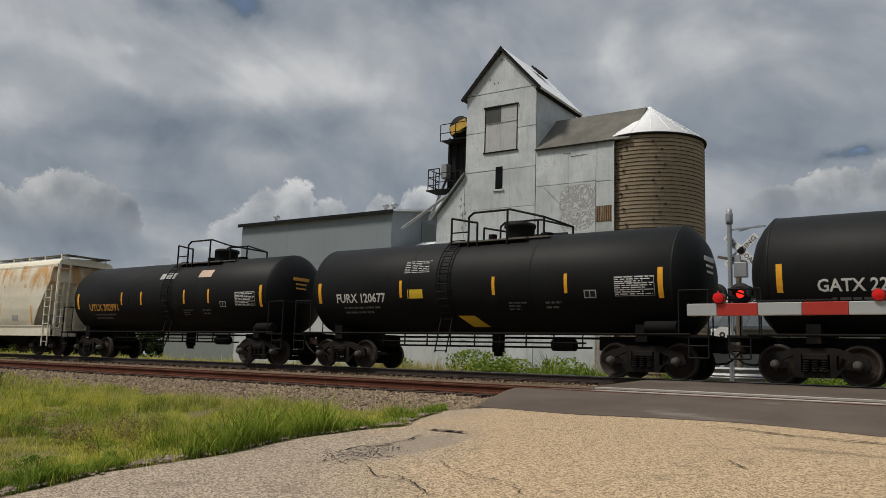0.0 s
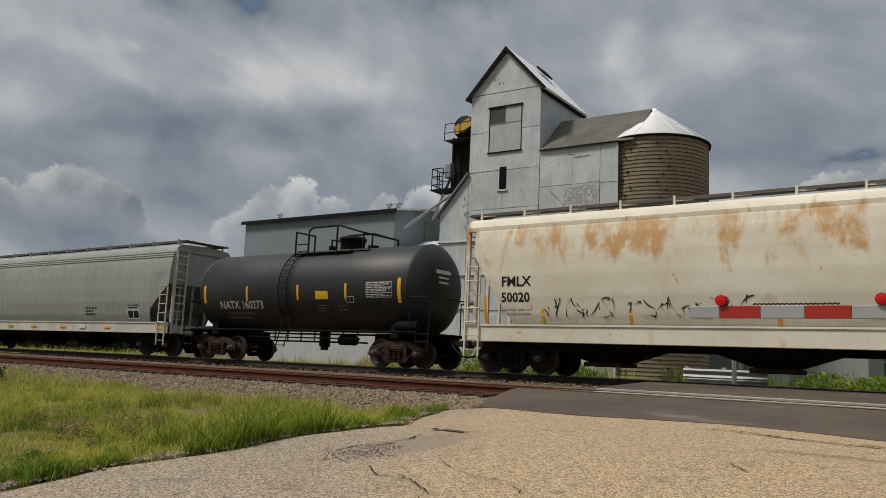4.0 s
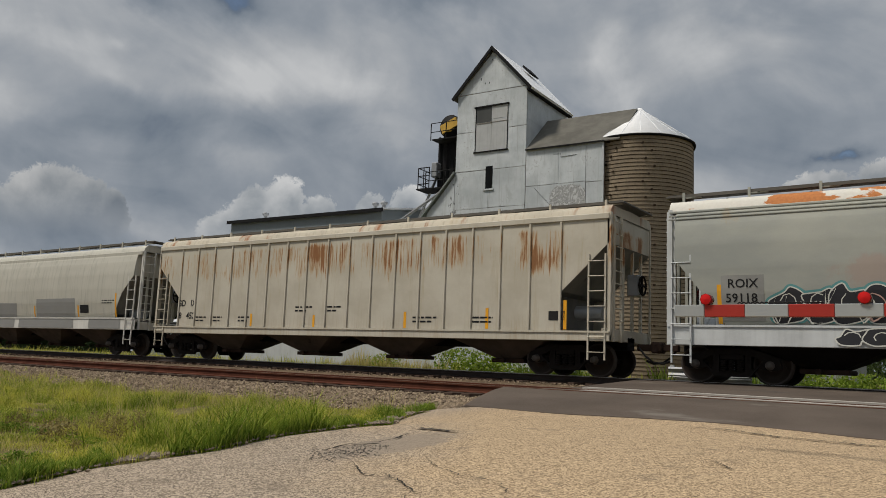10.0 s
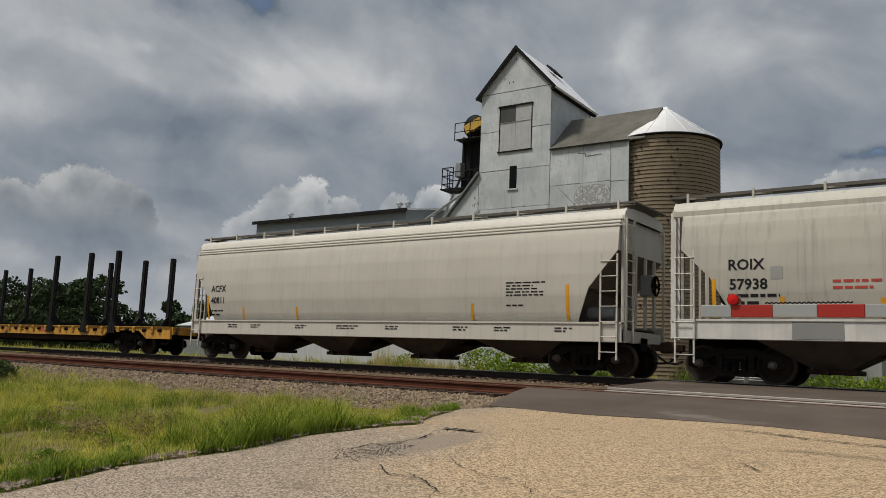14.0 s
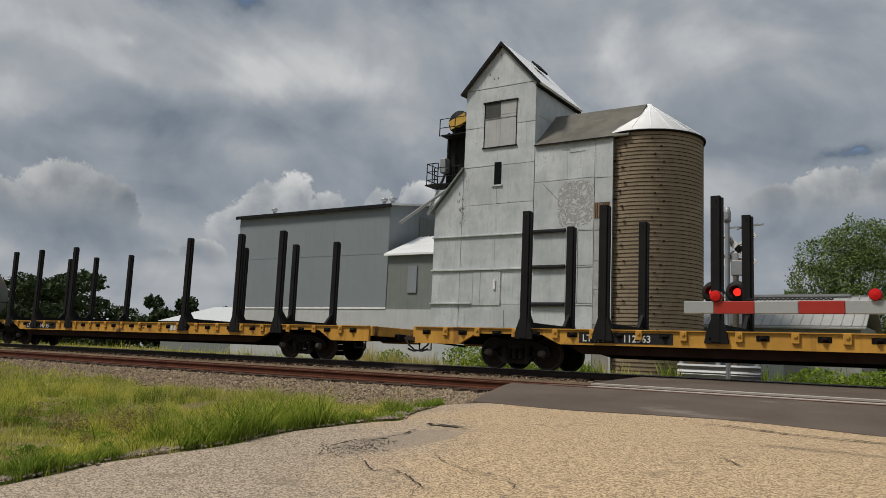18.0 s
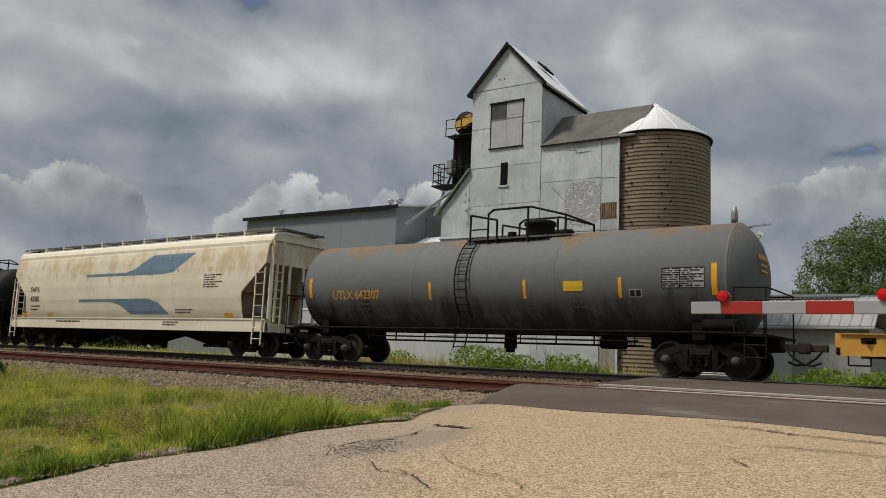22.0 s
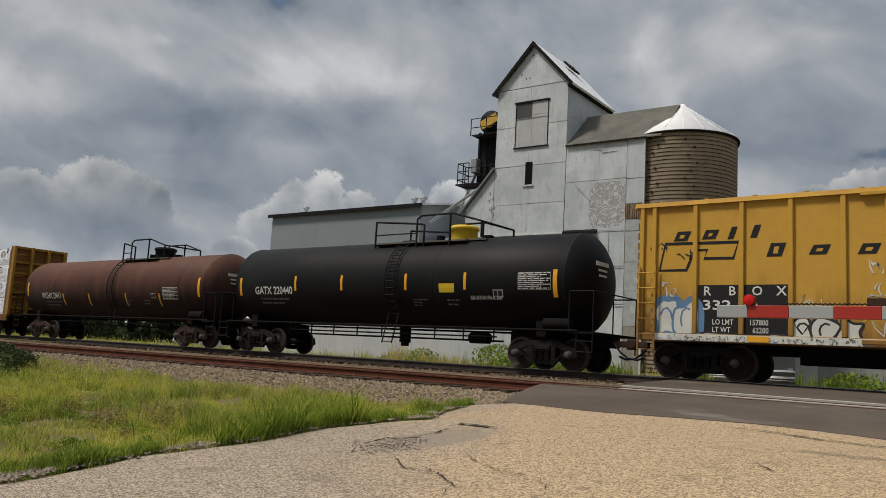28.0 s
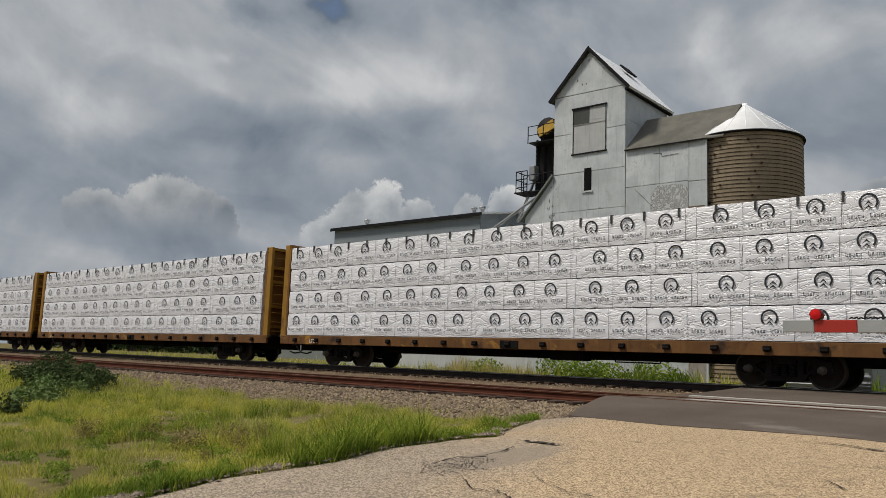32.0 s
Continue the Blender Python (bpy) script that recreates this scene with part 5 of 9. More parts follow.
    s = part("slit_window", G().box(-2.48, -2.04, -0.02, 0.0, 11.25, 12.54), M_GLASSDK, el, "narrow dark opening")
    part("window_sill", G().box(-2.6, -1.95, -0.07, 0.0, 11.16, 11.25), M_SIDING, s)
    # ledges, and awning strips that carry the ledge shadows
    for z, a, b in ((8.40, -6.4, -0.02), (6.50, -6.4, -0.02), (4.62, -6.4, -3.66)):
        part("ledge", G().box(a, b, -0.10, 0.0, z, z + 0.09, 0.01), M_SIDING, el, "pale metal ledge over a seam")
    for z in (8.45, 6.56, 4.60):
        # Near-black trim colour stands in for the shadow under each ledge.
        part("awning_shadow", G().prism([(-0.16, z + 0.02), (0.0, z + 0.14), (0.0, z - 0.02), (-0.16, z - 0.10)], "x", 0.0, 1.94), M_TRIMDK, el, "projecting sheet-metal strip, blackened for the ledge shadow")
        part("ledge", G().box(1.98, 3.42, -0.03, 0.0, z - 0.02, z + 0.02), M_SIDING, el)
    d = part("loft_door", G().box(-3.58, -1.86, -0.035, 0.0, 4.56, 6.42, 0.008), M_SIDING, el, "closed sheet-metal loft door")
    for u in (-3.6, -3.13, -1.86):
        part("door_edge", G().box(u, u + 0.022, -0.042, -0.034, 4.56, 6.42), M_SIDINGRUST, d)
    part("latch", G().box(-2.28, -2.14, -0.10, -0.03, 5.42, 5.95, 0.02).cyl((-2.2, -0.12, 5.92), (-2.2, -0.03, 5.92), 0.06, 8), M_WHITEROOF, d, "pale latch plate")
    part("lower_door", G().box(-4.1, -1.6, -0.03, 0.0, 1.3, 4.3), M_SIDING, el, "closed sheet-metal sliding door")
    # annex roof, shingled, its ridge running to the silo's cone
    ez, rz, rv = 13.28, 15.55, 2.55
    part("annex_roof", G().prism([(-0.10, ez - 0.06), (rv, rz), (5.1, ez), (5.1, ez - 0.12), (rv, rz - 0.14), (-0.10, ez - 0.12)], "x", 0.0, 5.3), M_SHINGLE, el, "grey shingled roof")
    part("eave_trim", G().box(-0.0, 4.5, -0.15, -0.11, ez - 0.14, ez - 0.07), M_TRIMDK, el)
    part("corner_trim", G().box(4.36, 4.46, -0.05, 0.0, ZB, 13.2), M_SIDING, el)
    part("wing_roof", G().prism([(-6.6, 9.85), (L, 12.28), (L, 12.42), (-6.6, 9.99)], "y", -0.2, 4.7), M_LEANTO, el, "sloping grey roof of the side wing")
    return el


elevator()


def silo():
    cu, cv, r, zt = 5.35, 2.85, 2.74, 13.4
    m = pose(-20.6, 37, 0, 0, 0, 2.0) @ pose(cu, cv, 0)
    ob = thing("silo", "round brown block silo with iron hoops and white cone roof", "silo", m)
    part("silo_wall", G().lathe([(1.0, r), (zt, r)], n=64), M_SILO, ob)
    # rows of curved blocks: each course slightly bulged, with recessed joint
    course = G()
    h = 0.199
    course.lathe([(0.0, r - 0.01), (0.012, r + 0.012), (h - 0.02, r + 0.014), (h - 0.006, r - 0.01)], n=96)
    course.s = [False] * len(course.s)
    me = course.mesh("course", M_SILO)
    hoop = G().lathe([(0, r + 0.008), (0, r + 0.032), (0.022, r + 0.032), (0.022, r + 0.008)], n=64).mesh("hoop", M_HOOP)
    lug = G().box(-0.05, 0.05, r + 0.02, r + 0.10, -0.03, 0.05).mesh("lug", M_HOOP)
    z, i = 1.02, 0
    while z < zt - 0.1:
        part("block_course", me, None, ob, m=pose(0, 0, z, 0, 0, i * 6 + (i % 3) * 1.7))
        hp = part("hoop", hoop, None, ob, m=pose(0, 0, z - 0.02))
        part("hoop_lug", lug, None, hp, m=pose(0, 0, 0, 0, 0, (180 - 18 if i % 2 else 180 + 22) + (i % 5) * 3))
        z, i = z + h, i + 1
    part("cone_roof", G().lathe([(zt + 0.02, r + 0.14), (zt + 0.06, r + 0.15), (15.5, 0.16), (15.62, 0.12), (15.62, 0.0)], n=36), M_WHITEROOF, ob, "bright white metal cone roof")
    seam = G().beam((0, -0.14, 15.5), (0, -r - 0.14, zt + 0.06), 0.02, 0.022).mesh("roof_seam", M_WHITEROOF)
    for k in range(18):
        part("roof_seam", seam, None, ob, m=pose(0, 0, 0.02, 0, 0, k * 20))
    part("rim", G().lathe([(zt - 0.06, r + 0.05), (zt - 0.06, r + 0.13), (zt + 0.03, r + 0.15), (zt + 0.03, r + 0.05)], n=64), M_TRIMDK, ob, "dark eave ring")


silo()


def shed():
    m = pose(-20.6, 37, 0, 0, 0, 2.0)
    ob = thing("storage_shed", "long blue-grey sheet-metal storage shed with a low roof", "shed", m)
    a, b, f, bk, ze, zr = -24.75, -11.1, 2.0, 15.0, 11.05, 12.15
    ym = (f + bk) / 2
    part("wall", G().prism([(f, 1.0), (bk, 1.0), (bk, ze), (ym, zr), (f, ze)], "x", a, b), M_SHED, ob)
    part("base_wall", G().box(a - 0.03, b + 0.03, f - 0.06, bk + 0.05, 1.0, 4.5), M_SHEDBASE, ob, "pale lower wall")
    part("flashing", G().box(a - 0.04, b + 0.04, f - 0.10, f - 0.06, 4.5, 4.6), M_WHITEROOF, ob)
    me = G().box(0, 4.53, f - 0.03, f - 0.004, 7.98, ze - 0.1).mesh("wall_panel", M_SHED)
    me2 = G().box(0, 4.53, f - 0.022, f - 0.004, 4.62, 7.96).mesh("wall_panel", M_SHED)
    for i in range(3):
        part("wall_panel", me, None, ob, m=pose(a + 0.02 + i * 4.54, 0, 0))
        part("wall_panel", me2, None, ob, m=pose(a + 0.02 + i * 4.54, 0, 0))
    part("roof", G().prism([(f - 0.25, ze - 0.02), (ym, zr + 0.03), (bk + 0.25, ze), (bk + 0.25, ze + 0.12), (ym, zr + 0.16), (f - 0.25, ze + 0.10)], "x", a - 0.2, b + 0.25), M_WHITEROOF, ob)
    part("fascia", G().box(a - 0.2, b + 0.25, f - 0.30, f - 0.255, ze - 0.14, ze + 0.09), M_TRIMDK, ob, "dark eave fascia")
    part("hatch", G().box(b + 0.0, b + 0.06, 5.2, 7.2, 8.8, 10.9), M_LEANTO, ob, "grey closed hatch in the gable")
    for u in (-22.6, -11.9, -12.6):
        part("roof_vent", G().cyl((u, 3.2, 11.1), (u, 3.2, 11.62), 0.13, 10).lathe([(11.62, 0.13), (11.70, 0.24), (11.82, 0.24), (11.92, 0.0)], n=12, at=(u, 3.2, 0)), M_GALV, ob, "turning metal roof ventilator")
    lt = thing("lean_to", "low grey-green lean-to with a white metal roof", "shed", m)
    part("wall", G().prism([(1.0, 1.0), (4.4, 1.0), (4.4, 9.2), (1.0, 7.75)], "x", -10.3, -6.4), M_LEANTO, lt)
    part("base_wall", G().box(-10.32, -6.38, 0.95, 1.0, 1.0, 4.4), M_SHEDBASE, lt, "pale lower wall")
    part("roof", G().prism([(0.75, 7.66), (4.5, 9.26), (4.5, 9.38), (0.75, 7.78)], "x", -10.5, -6.36), M_WHITEROOF, lt, "white ribbed metal roof")
    rib = G().beam((0, 0.75, 7.80), (0, 4.5, 9.40), 0.04, 0.04).mesh("roof_rib", M_WHITEROOF)
    for i in range(14):
        part("roof_rib", rib, None, lt, m=pose(-10.4 + i * 0.3, 0, 0))
    part("door", G().box(-8.75, -8.1, 0.93, 0.97, 5.4, 7.0), M_SHED, lt, "faded pale upper door")


shed()


def bucket_leg():
    ob = thing("bucket_elevator_leg", "dark steel bucket elevator leg with rusty yellow head", "grain leg", pose(-20.6, 37, 0, 0, 0, 2.0) @ pose(-0.42, 0, 0.1))
    y = 2.2
    for u, h in ((-6.55, 0.06), (-6.12, 0.15), (-5.62, 0.13)):
        part("trunk", G().box(u - h, u + h, y - 0.2, y + 0.2, 9.0, 15.2, 0.01), M_STEELDK, ob)
    head = part("head", G().lathe([(y - 0.35, 0.0), (y - 0.35, 0.72), (y + 0.35, 0.72), (y + 0.35, 0.0)], "y", 20, at=(-5.75, 0, 15.75)), M_STEELDK, ob, "round dark head housing")
    part("head_cover", G().lathe([(y - 0.41, 0.0), (y - 0.41, 0.34), (y - 0.36, 0.36)], "y", 16, at=(-5.75, 0, 15.75)), M_LEGYEL, head, "rusty yellow bearing cover")
    part("head_guard", G().beam((-6.3, y - 0.42, 15.55), (-5.2, y - 0.42, 16.0), 0.1, 0.55), M_LEGYEL, head, "rusty yellow belt guard")
    for z, d in ((14.8, 0.75), (11.8, 1.0)):
        pf = part("platform", G().box(-6.6 - (d - 0.75), -4.6, y - 1.0, y + 0.8, z, z + 0.06), M_STEELDK, ob)
        r = G()
        for u in (-6.68 - (d - 0.75), -5.6, -4.65):
            r.cyl((u, y - 0.98, z), (u, y - 0.98, z + 1.05), 0.03)
        for h in (0.5, 1.05):
            r.cyl((-6.68 - (d - 0.75), y - 0.98, z + h), (-4.62, y - 0.98, z + h), 0.025)
        part("railing", r, M_STEELDK, pf)
    cage = G()
    for dz in (0.0, 0.5, 1.0):
        cage.pipe([(-7.6, y - 0.8, 12.2 + dz), (-6.8, y - 0.8, 12.2 + dz)], 0.03).pipe([(-7.6, y - 0.8, 12.2 + dz), (-7.6, y + 0.5, 12.2 + dz)], 0.03)
    for u in (-7.6, -7.2, -6.8):
        cage.cyl((u, y - 0.8, 11.9), (u, y - 0.8, 13.2), 0.03)
    cage.box(-7.7, -6.6, y - 0.85, y + 0.5, 11.85, 11.92)
    part("landing", cage, M_STEELDK, ob, "small railed landing")
    part("motor", G().box(-6.75, -6.35, y - 0.7, y - 0.2, 12.6, 13.5, 0.04), M_GALV, ob, "grey drive motor")
    for p, q, r in (((-4.7, y - 0.8, 12.25), (-9.4, y - 0.9, 9.65), 0.09), ((-6.3, y - 0.5, 12.9), (-9.0, y + 1.5, 10.6), 0.085), ((-6.2, y - 0.5, 11.6), (-7.9, y + 1.0, 10.0), 0.085), ((-5.3, y, 10.4), (-5.3, y, 8.8), 0.14)):
        part("spout", G().cyl(p, q, r, 12), M_GALV, ob, "sloping galvanised grain spout")


bucket_leg()


# ---------------------------------------------------------------- lettering helpers
TEXTS = {}


def text_shape(body, size, bold=0.0):
    """Flat outline of some words in the built-in font, as points and faces."""
    key = (body, bold)
    if key not in TEXTS:
        cu = bpy.data.curves.new("lettering", "FONT")
        cu.body, cu.size, cu.offset, cu.resolution_u = body, 1.0, bold, 2
        ob = new("lettering", cu)
        me = bpy.data.meshes.new_from_object(ob.evaluated_get(bpy.context.evaluated_depsgraph_get()))
        TEXTS[key] = ([tuple(v.co) for v in me.vertices], [tuple(p.vertices) for p in me.polygons])
        bpy.data.objects.remove(ob)
        bpy.data.curves.remove(cu)
        bpy.data.meshes.remove(me)
    vs, fs = TEXTS[key]
    return [(x * size, y * size) for x, y, _ in vs], fs


# ---------------------------------------------------------------- crossing signals
def signal_mast():
    ob = thing("crossing_signal", "railway crossing signal mast with crossbuck and red flashing lamps", "crossing signal", pose(-7.12, 25.25, 1.12) @ Matrix.Scale(0.935, 4))
    part("mast", G().cyl((0, 0, 0), (0, 0, 5.6), 0.075, 14), M_GALV, ob)
    part("mast_cap", G().lathe([(5.45, 0.0), (5.45, 0.10), (5.52, 0.12), (5.80, 0.12), (5.86, 0.09), (5.97, 0.085), (5.97, 0.0)], n=14).box(-0.05, 0.05, -0.13, -0.10, 5.55, 5.78), M_GALV, ob, "grey bell housing on the mast")
    part("top_arm", G().beam((0, 0, 5.25), (1.15, 0.1, 5.33), 0.05, 0.05).beam((0.3, 0.05, 5.2), (0.95, 0.1, 5.36), 0.03, 0.03), M_GALV, ob)
    for ang, txt, dx in ((45, "CROSSING", 0.62), (-45, "RAIL    ROAD", 0.66)):
        b = part("crossbuck_board", G().box(-0.72, 0.72, 0.10, 0.125, -0.115, 0.115, 0.004), M_SIGNWHITE, ob, "white crossbuck board", pose(0.34, 0, 4.55, 0, -ang, 0))
        vs, fs = text_shape(txt, 0.21, 0.012)
        w = max(v[0] for v in vs)
        part("lettering", G().add([((x - w / 2) * 1.28 / w, 0.096, y - 0.075) for x, y in vs], fs), M_LETTERB, b, "black capital letters")
    part("bracket_box", G().box(0.12, 0.55, -0.05, 0.15, 3.65, 4.15, 0.02).box(0.15, 0.32, 0.0, 0.1, 4.15, 4.4), M_GALV, ob, "grey junction box")
    part("lamp_bar", G().cyl((-0.45, 0, 3.08), (0.6, 0, 3.08), 0.04), M_GALV, ob)
    for u, on in ((-0.42, True), (0.36, True)):
        disc = part("lamp_background", G().lathe([(-0.16, 0.37), (-0.19, 0.37), (-0.19, 0.10), (-0.16, 0.10)], "y", 24, at=(u, 0, 3.08)), M_LETTERB, ob, "black round lamp background")
        hood = G()
        n = 14
        hood.sheet([[(u + 0.19 * math.cos(a), -0.19 - d, 3.08 + 0.19 * math.sin(a)) for a in np.linspace(-0.3, math.pi + 0.3, n)] for d in (0.0, 0.28)])
        part("hood", hood, M_LETTERB, disc)
        part("lens", G().lathe([(-0.215, 0.0), (-0.21, 0.09), (-0.19, 0.13)], "y", 20, at=(u, 0, 3.08)), M_LAMPRED, disc, "lit red lens")
    back = part("lamp_background", G().lathe([(0.12, 0.28), (0.20, 0.24), (0.30, 0.12), (0.32, 0.0)], "y", 20, at=(0.5, 0, 3.1)), M_LETTERB, ob, "black back of a lamp facing away")
    box = part("gate_mechanism", G().box(-0.62, -0.05, -0.2, 0.25, 1.35, 1.95, 0.03).cyl((-0.22, -0.26, 1.75), (-0.22, 0.3, 1.75), 0.27, 16), M_SIGNWHITE, ob, "white gate mechanism housing")
    for u in (-0.58, -0.46):
        part("vent", G().box(u, u + 0.06, -0.215, -0.2, 1.5, 1.85), M_LETTERB, box)
    part("bolt_ring", G().lathe([(-0.275, 0.05), (-0.275, 0.09), (-0.262, 0.09)], "y", 12, at=(-0.22, 0, 1.75)), M_LETTERB, box)
    part("base", G().box(-0.3, 0.3, -0.3, 0.3, -0.05, 0.12, 0.02), M_PANEL, ob, "concrete footing")
    part("conduit", G().pipe([(0.08, -0.08, 0.1), (0.08, -0.08, 2.9), (0.2, -0.06, 3.0)], 0.025), M_GALV, ob)
    pole = thing("utility_pole", "weathered utility pole with a small transformer", "utility pole", pose(-8.3, 30.5, 1.1))
    part("pole", G().cyl((0, 0, 0), (0, 0, 5.0), 0.12, 10, 0.1), M_BARK, pole)
    part("crossarm", G().beam((-0.75, 0, 4.85), (0.3, 0, 4.6), 0.08, 0.1), M_BARK, pole)
    part("transformer", G().cyl((-0.45, -0.1, 2.6), (-0.45, -0.1, 3.1), 0.2, 12).cyl((-0.75, -0.1, 2.6), (-0.75, -0.1, 3.0), 0.1, 8), M_GALV, pole, "grey transformer can")
    return ob


signal_mast()


def gate_arm():
    ob = thing("crossing_gate", "lowered red and silver crossing gate arm with red lamps", "crossing gate", pose(-2.83, 8.53, 0))
    z, h, t = 2.256, 0.064, 0.03
    edges = [-0.03, 0.29, 0.70, 1.12, 1.54, 1.96, 2.38, 2.80, 3.22, 3.64, 4.06, 4.48, 4.9, 5.4, 5.9, 6.4, 7.0]
    for i, (a, b) in enumerate(zip(edges, edges[1:])):
        part("arm_section", G().box(a, b - 0.002, -t, t, z - h, z + h, 0.006), M_GATERED if i % 2 else M_GATEGREY, ob, "red reflective stripe" if i % 2 else "silver reflective stripe")
    for u in (0.31, 1.80, 3.3):
        lamp = part("gate_lamp", G().lathe([(-0.055, 0.0), (-0.055, 0.062), (0.055, 0.062), (0.055, 0.0)], "y", 8, at=(u, 0, z + h + 0.055)), M_LENSOFF, ob, "small octagonal lamp housing")
        part("lens", G().lathe([(-0.075, 0.0), (-0.068, 0.035), (-0.057, 0.055)], "y", 12, at=(u, 0, z + h + 0.055)), M_LAMPRED2, lamp, "lit red lens")
    part("cable", G().pipe([(0.62 + i * 0.022, 0.0, z + h + 0.012 + 0.014 * (i % 2)) for i in range(38)], 0.008, 5), M_LETTERB, ob)
    part("mechanism", G().box(6.6, 7.3, -0.25, 0.25, 1.9, 2.6, 0.03), M_GALV, ob)
    part("mast", G().cyl((7.0, 0.3, 0.75), (7.0, 0.3, 4.5), 0.07), M_GALV, ob)


gate_arm()


def guard_rail():
    ob = thing("guard_rail", "short galvanised guard rail beside the crossing", "guard rail", pose(-9.05, 26.3, 1.1))
    for z in (0.25, 0.52):
        prof = [(0.0, z - 0.16), (-0.06, z - 0.10), (0.0, z - 0.03), (0.0, z + 0.03), (-0.06, z + 0.10), (0.0, z + 0.16), (0.02, z + 0.16), (0.02, z - 0.16)]
        part("rail_beam", G().prism(prof, "x", 0, 2.65), M_GALV, ob)
    for u in (0.1, 1.3, 2.5):
        part("post", G().box(u - 0.06, u + 0.06, 0.02, 0.14, -0.1, 0.75), M_BOARD, ob)


guard_rail()


def far_buildings():
    ob = thing("low_building", "low grey metal building with ribbed roof", "building", pose(-15.2, 45, 1.0))
    part("wall", G().box(0.1, 9.0, 0.3, 6, 0, 3.2), M_FARWALL, ob)
    part("roof", G().prism([(0, 3.02), (3.1, 4.78), (6.4, 3.05), (6.4, 3.17), (3.1, 4.92), (0, 3.14)], "x", -0.3, 9.3), M_FARROOF, ob, "pale weathered metal roof")
    rib = G().beam((0, -0.01, 3.15), (0, 3.08, 4.94), 0.04, 0.04).mesh("roof_rib", M_FARROOF)
    for i in range(20):
        part("roof_rib", rib, None, ob, m=pose(-0.2 + i * 0.49, 0, 0))
    part("gutter", G().box(-0.3, 9.3, -0.08, 0.0, 2.94, 3.06, 0.02), M_FARWALL, ob)
    part("ridge_vent", G().box(2.2, 8.2, 2.85, 3.25, 4.88, 5.02).box(0.0, 9.0, 2.95, 3.15, 4.84, 4.93), M_GALV, ob)
    part("door", G().box(4.2, 5.3, 0.22, 0.30, 0.0, 2.1), M_SHEDBASE, ob, "plain pale door")
    w = thing("white_shed", "long low white shed beyond the field", "shed", pose(-116, 82, 1.0))
    part("wall", G().box(0, 24, 0.5, 12, 0, 4.8), M_LEANTO, w)
    part("roof", G().add([(-0.5, 0, 4.8), (24.5, 0, 4.8), (24.5, 7, 7.6), (5, 7, 7.6), (24.5, 13, 4.8), (-0.5, 13, 4.8)], [(0, 1, 2, 3), (3, 2, 4, 5), (0, 3, 5), (0, 5, 4, 1)]), M_SHEDBASE, w, "pale metal roof")


far_buildings()


# ---------------------------------------------------------------- trees and shrubs
def leaf_cloud(blobs, n, size, seed, flat=0.75):
    """Small folded leaves on the shells of several uneven blobs (x, y, z, rx, ry, rz)."""
    rng = np.random.default_rng(seed)
    vol = np.array([b[3] * b[5] for b in blobs])
    pick = rng.choice(len(blobs), n, p=vol / vol.sum())
    B = np.array(blobs)[pick]
    d = rng.standard_normal((n, 3))
    d /= np.linalg.norm(d, axis=1)[:, None]
    lump = np.array([noise.noise((a * 2.2 + s, b * 2.2, c * 2.2)) for (a, b, c), s in zip(d, pick * 7.3)])
    r = (0.62 + 0.42 * rng.random(n) ** 0.6) * (1 + 0.38 * lump)
    P = B[:, :3] + d * r[:, None] * B[:, 3:]
    a = rng.standard_normal((n, 3))
    a /= np.linalg.norm(a, axis=1)[:, None]
    b = np.cross(a, rng.standard_normal((n, 3)))
    b /= np.linalg.norm(b, axis=1)[:, None]
    s = size * rng.uniform(0.5, 1.4, (n, 1))
    V = np.stack([P - a * s, P + b * s * 0.55, P + a * s, P - b * s * 0.55], 1).reshape(-1, 3)
    F = np.arange(4 * n).reshape(-1, 4)
    return V, F


def mesh_from(name, V, F, material):
    me = bpy.data.meshes.new(name)
    me.from_pydata(V.tolist(), [], F.tolist())
    me.materials.append(material)
    return me


def tree(name, x, y, z, blobs, n, size, seed, material, label, trunk=0.3, th=4.0):
    ob = thing(name, label, "tree", pose(x, y, z))
    g = G().cyl((0, 0, -0.3), (0.1, 0, th), trunk, 10, trunk * 0.6)
    for i, b in enumerate(blobs[:7]):
        g.cyl((0.1, 0, th * 0.8), (b[0] * 0.8, b[1] * 0.8, b[2]), trunk * 0.45, 7, trunk * 0.12)
    part("trunk", g, M_BARK, ob)
    V, F = leaf_cloud(blobs, n, size, seed)
    part("crown", mesh_from("crown", V, F, material), None, ob, "leafy green crown with gaps")


def blob_set(rng, n, w, h, z0, d=None):
    d = w if d is None else d
    out = []
    for i in range(n):
        a, f = rng.uniform(0, math.tau), rng.random() ** 0.6
        zz = z0 + h * rng.random()
        k = 1 - 0.55 * abs((zz - z0) / h - 0.4)
        out.append((math.cos(a) * w * f * k, math.sin(a) * d * f * k, zz, rng.uniform(0.22, 0.36) * w, rng.uniform(0.22, 0.36) * d, rng.uniform(0.13, 0.22) * h))
    return out


rng2 = random.Random(21)
CROWN = [(0.2, 0, 9.9, 2.2, 2.2, 1.7), (-1.4, 0, 8.8, 2.4, 2.2, 1.8), (1.9, 0, 9.3, 2.5, 2.2, 1.8), (-2.4, 0, 7.0, 2.2, 2.2, 1.7), (0.3, -0.6, 7.2, 2.8, 2.4, 2.0), (3.4, 0, 7.6, 2.4, 2.4, 2.0), (-2.2, 0, 5.0, 2.0, 2.2, 1.8), (0.6, -0.8, 4.8, 3.0, 2.4, 2.2), (3.8, 0, 5.0, 2.6, 2.4, 2.2), (-1.0, 0, 2.8, 2.4, 2.2, 1.8), (2.6, 0, 2.6, 3.0, 2.2, 1.8), (5.6, 0.5, 6.4, 2.2, 2.2, 2.0)]
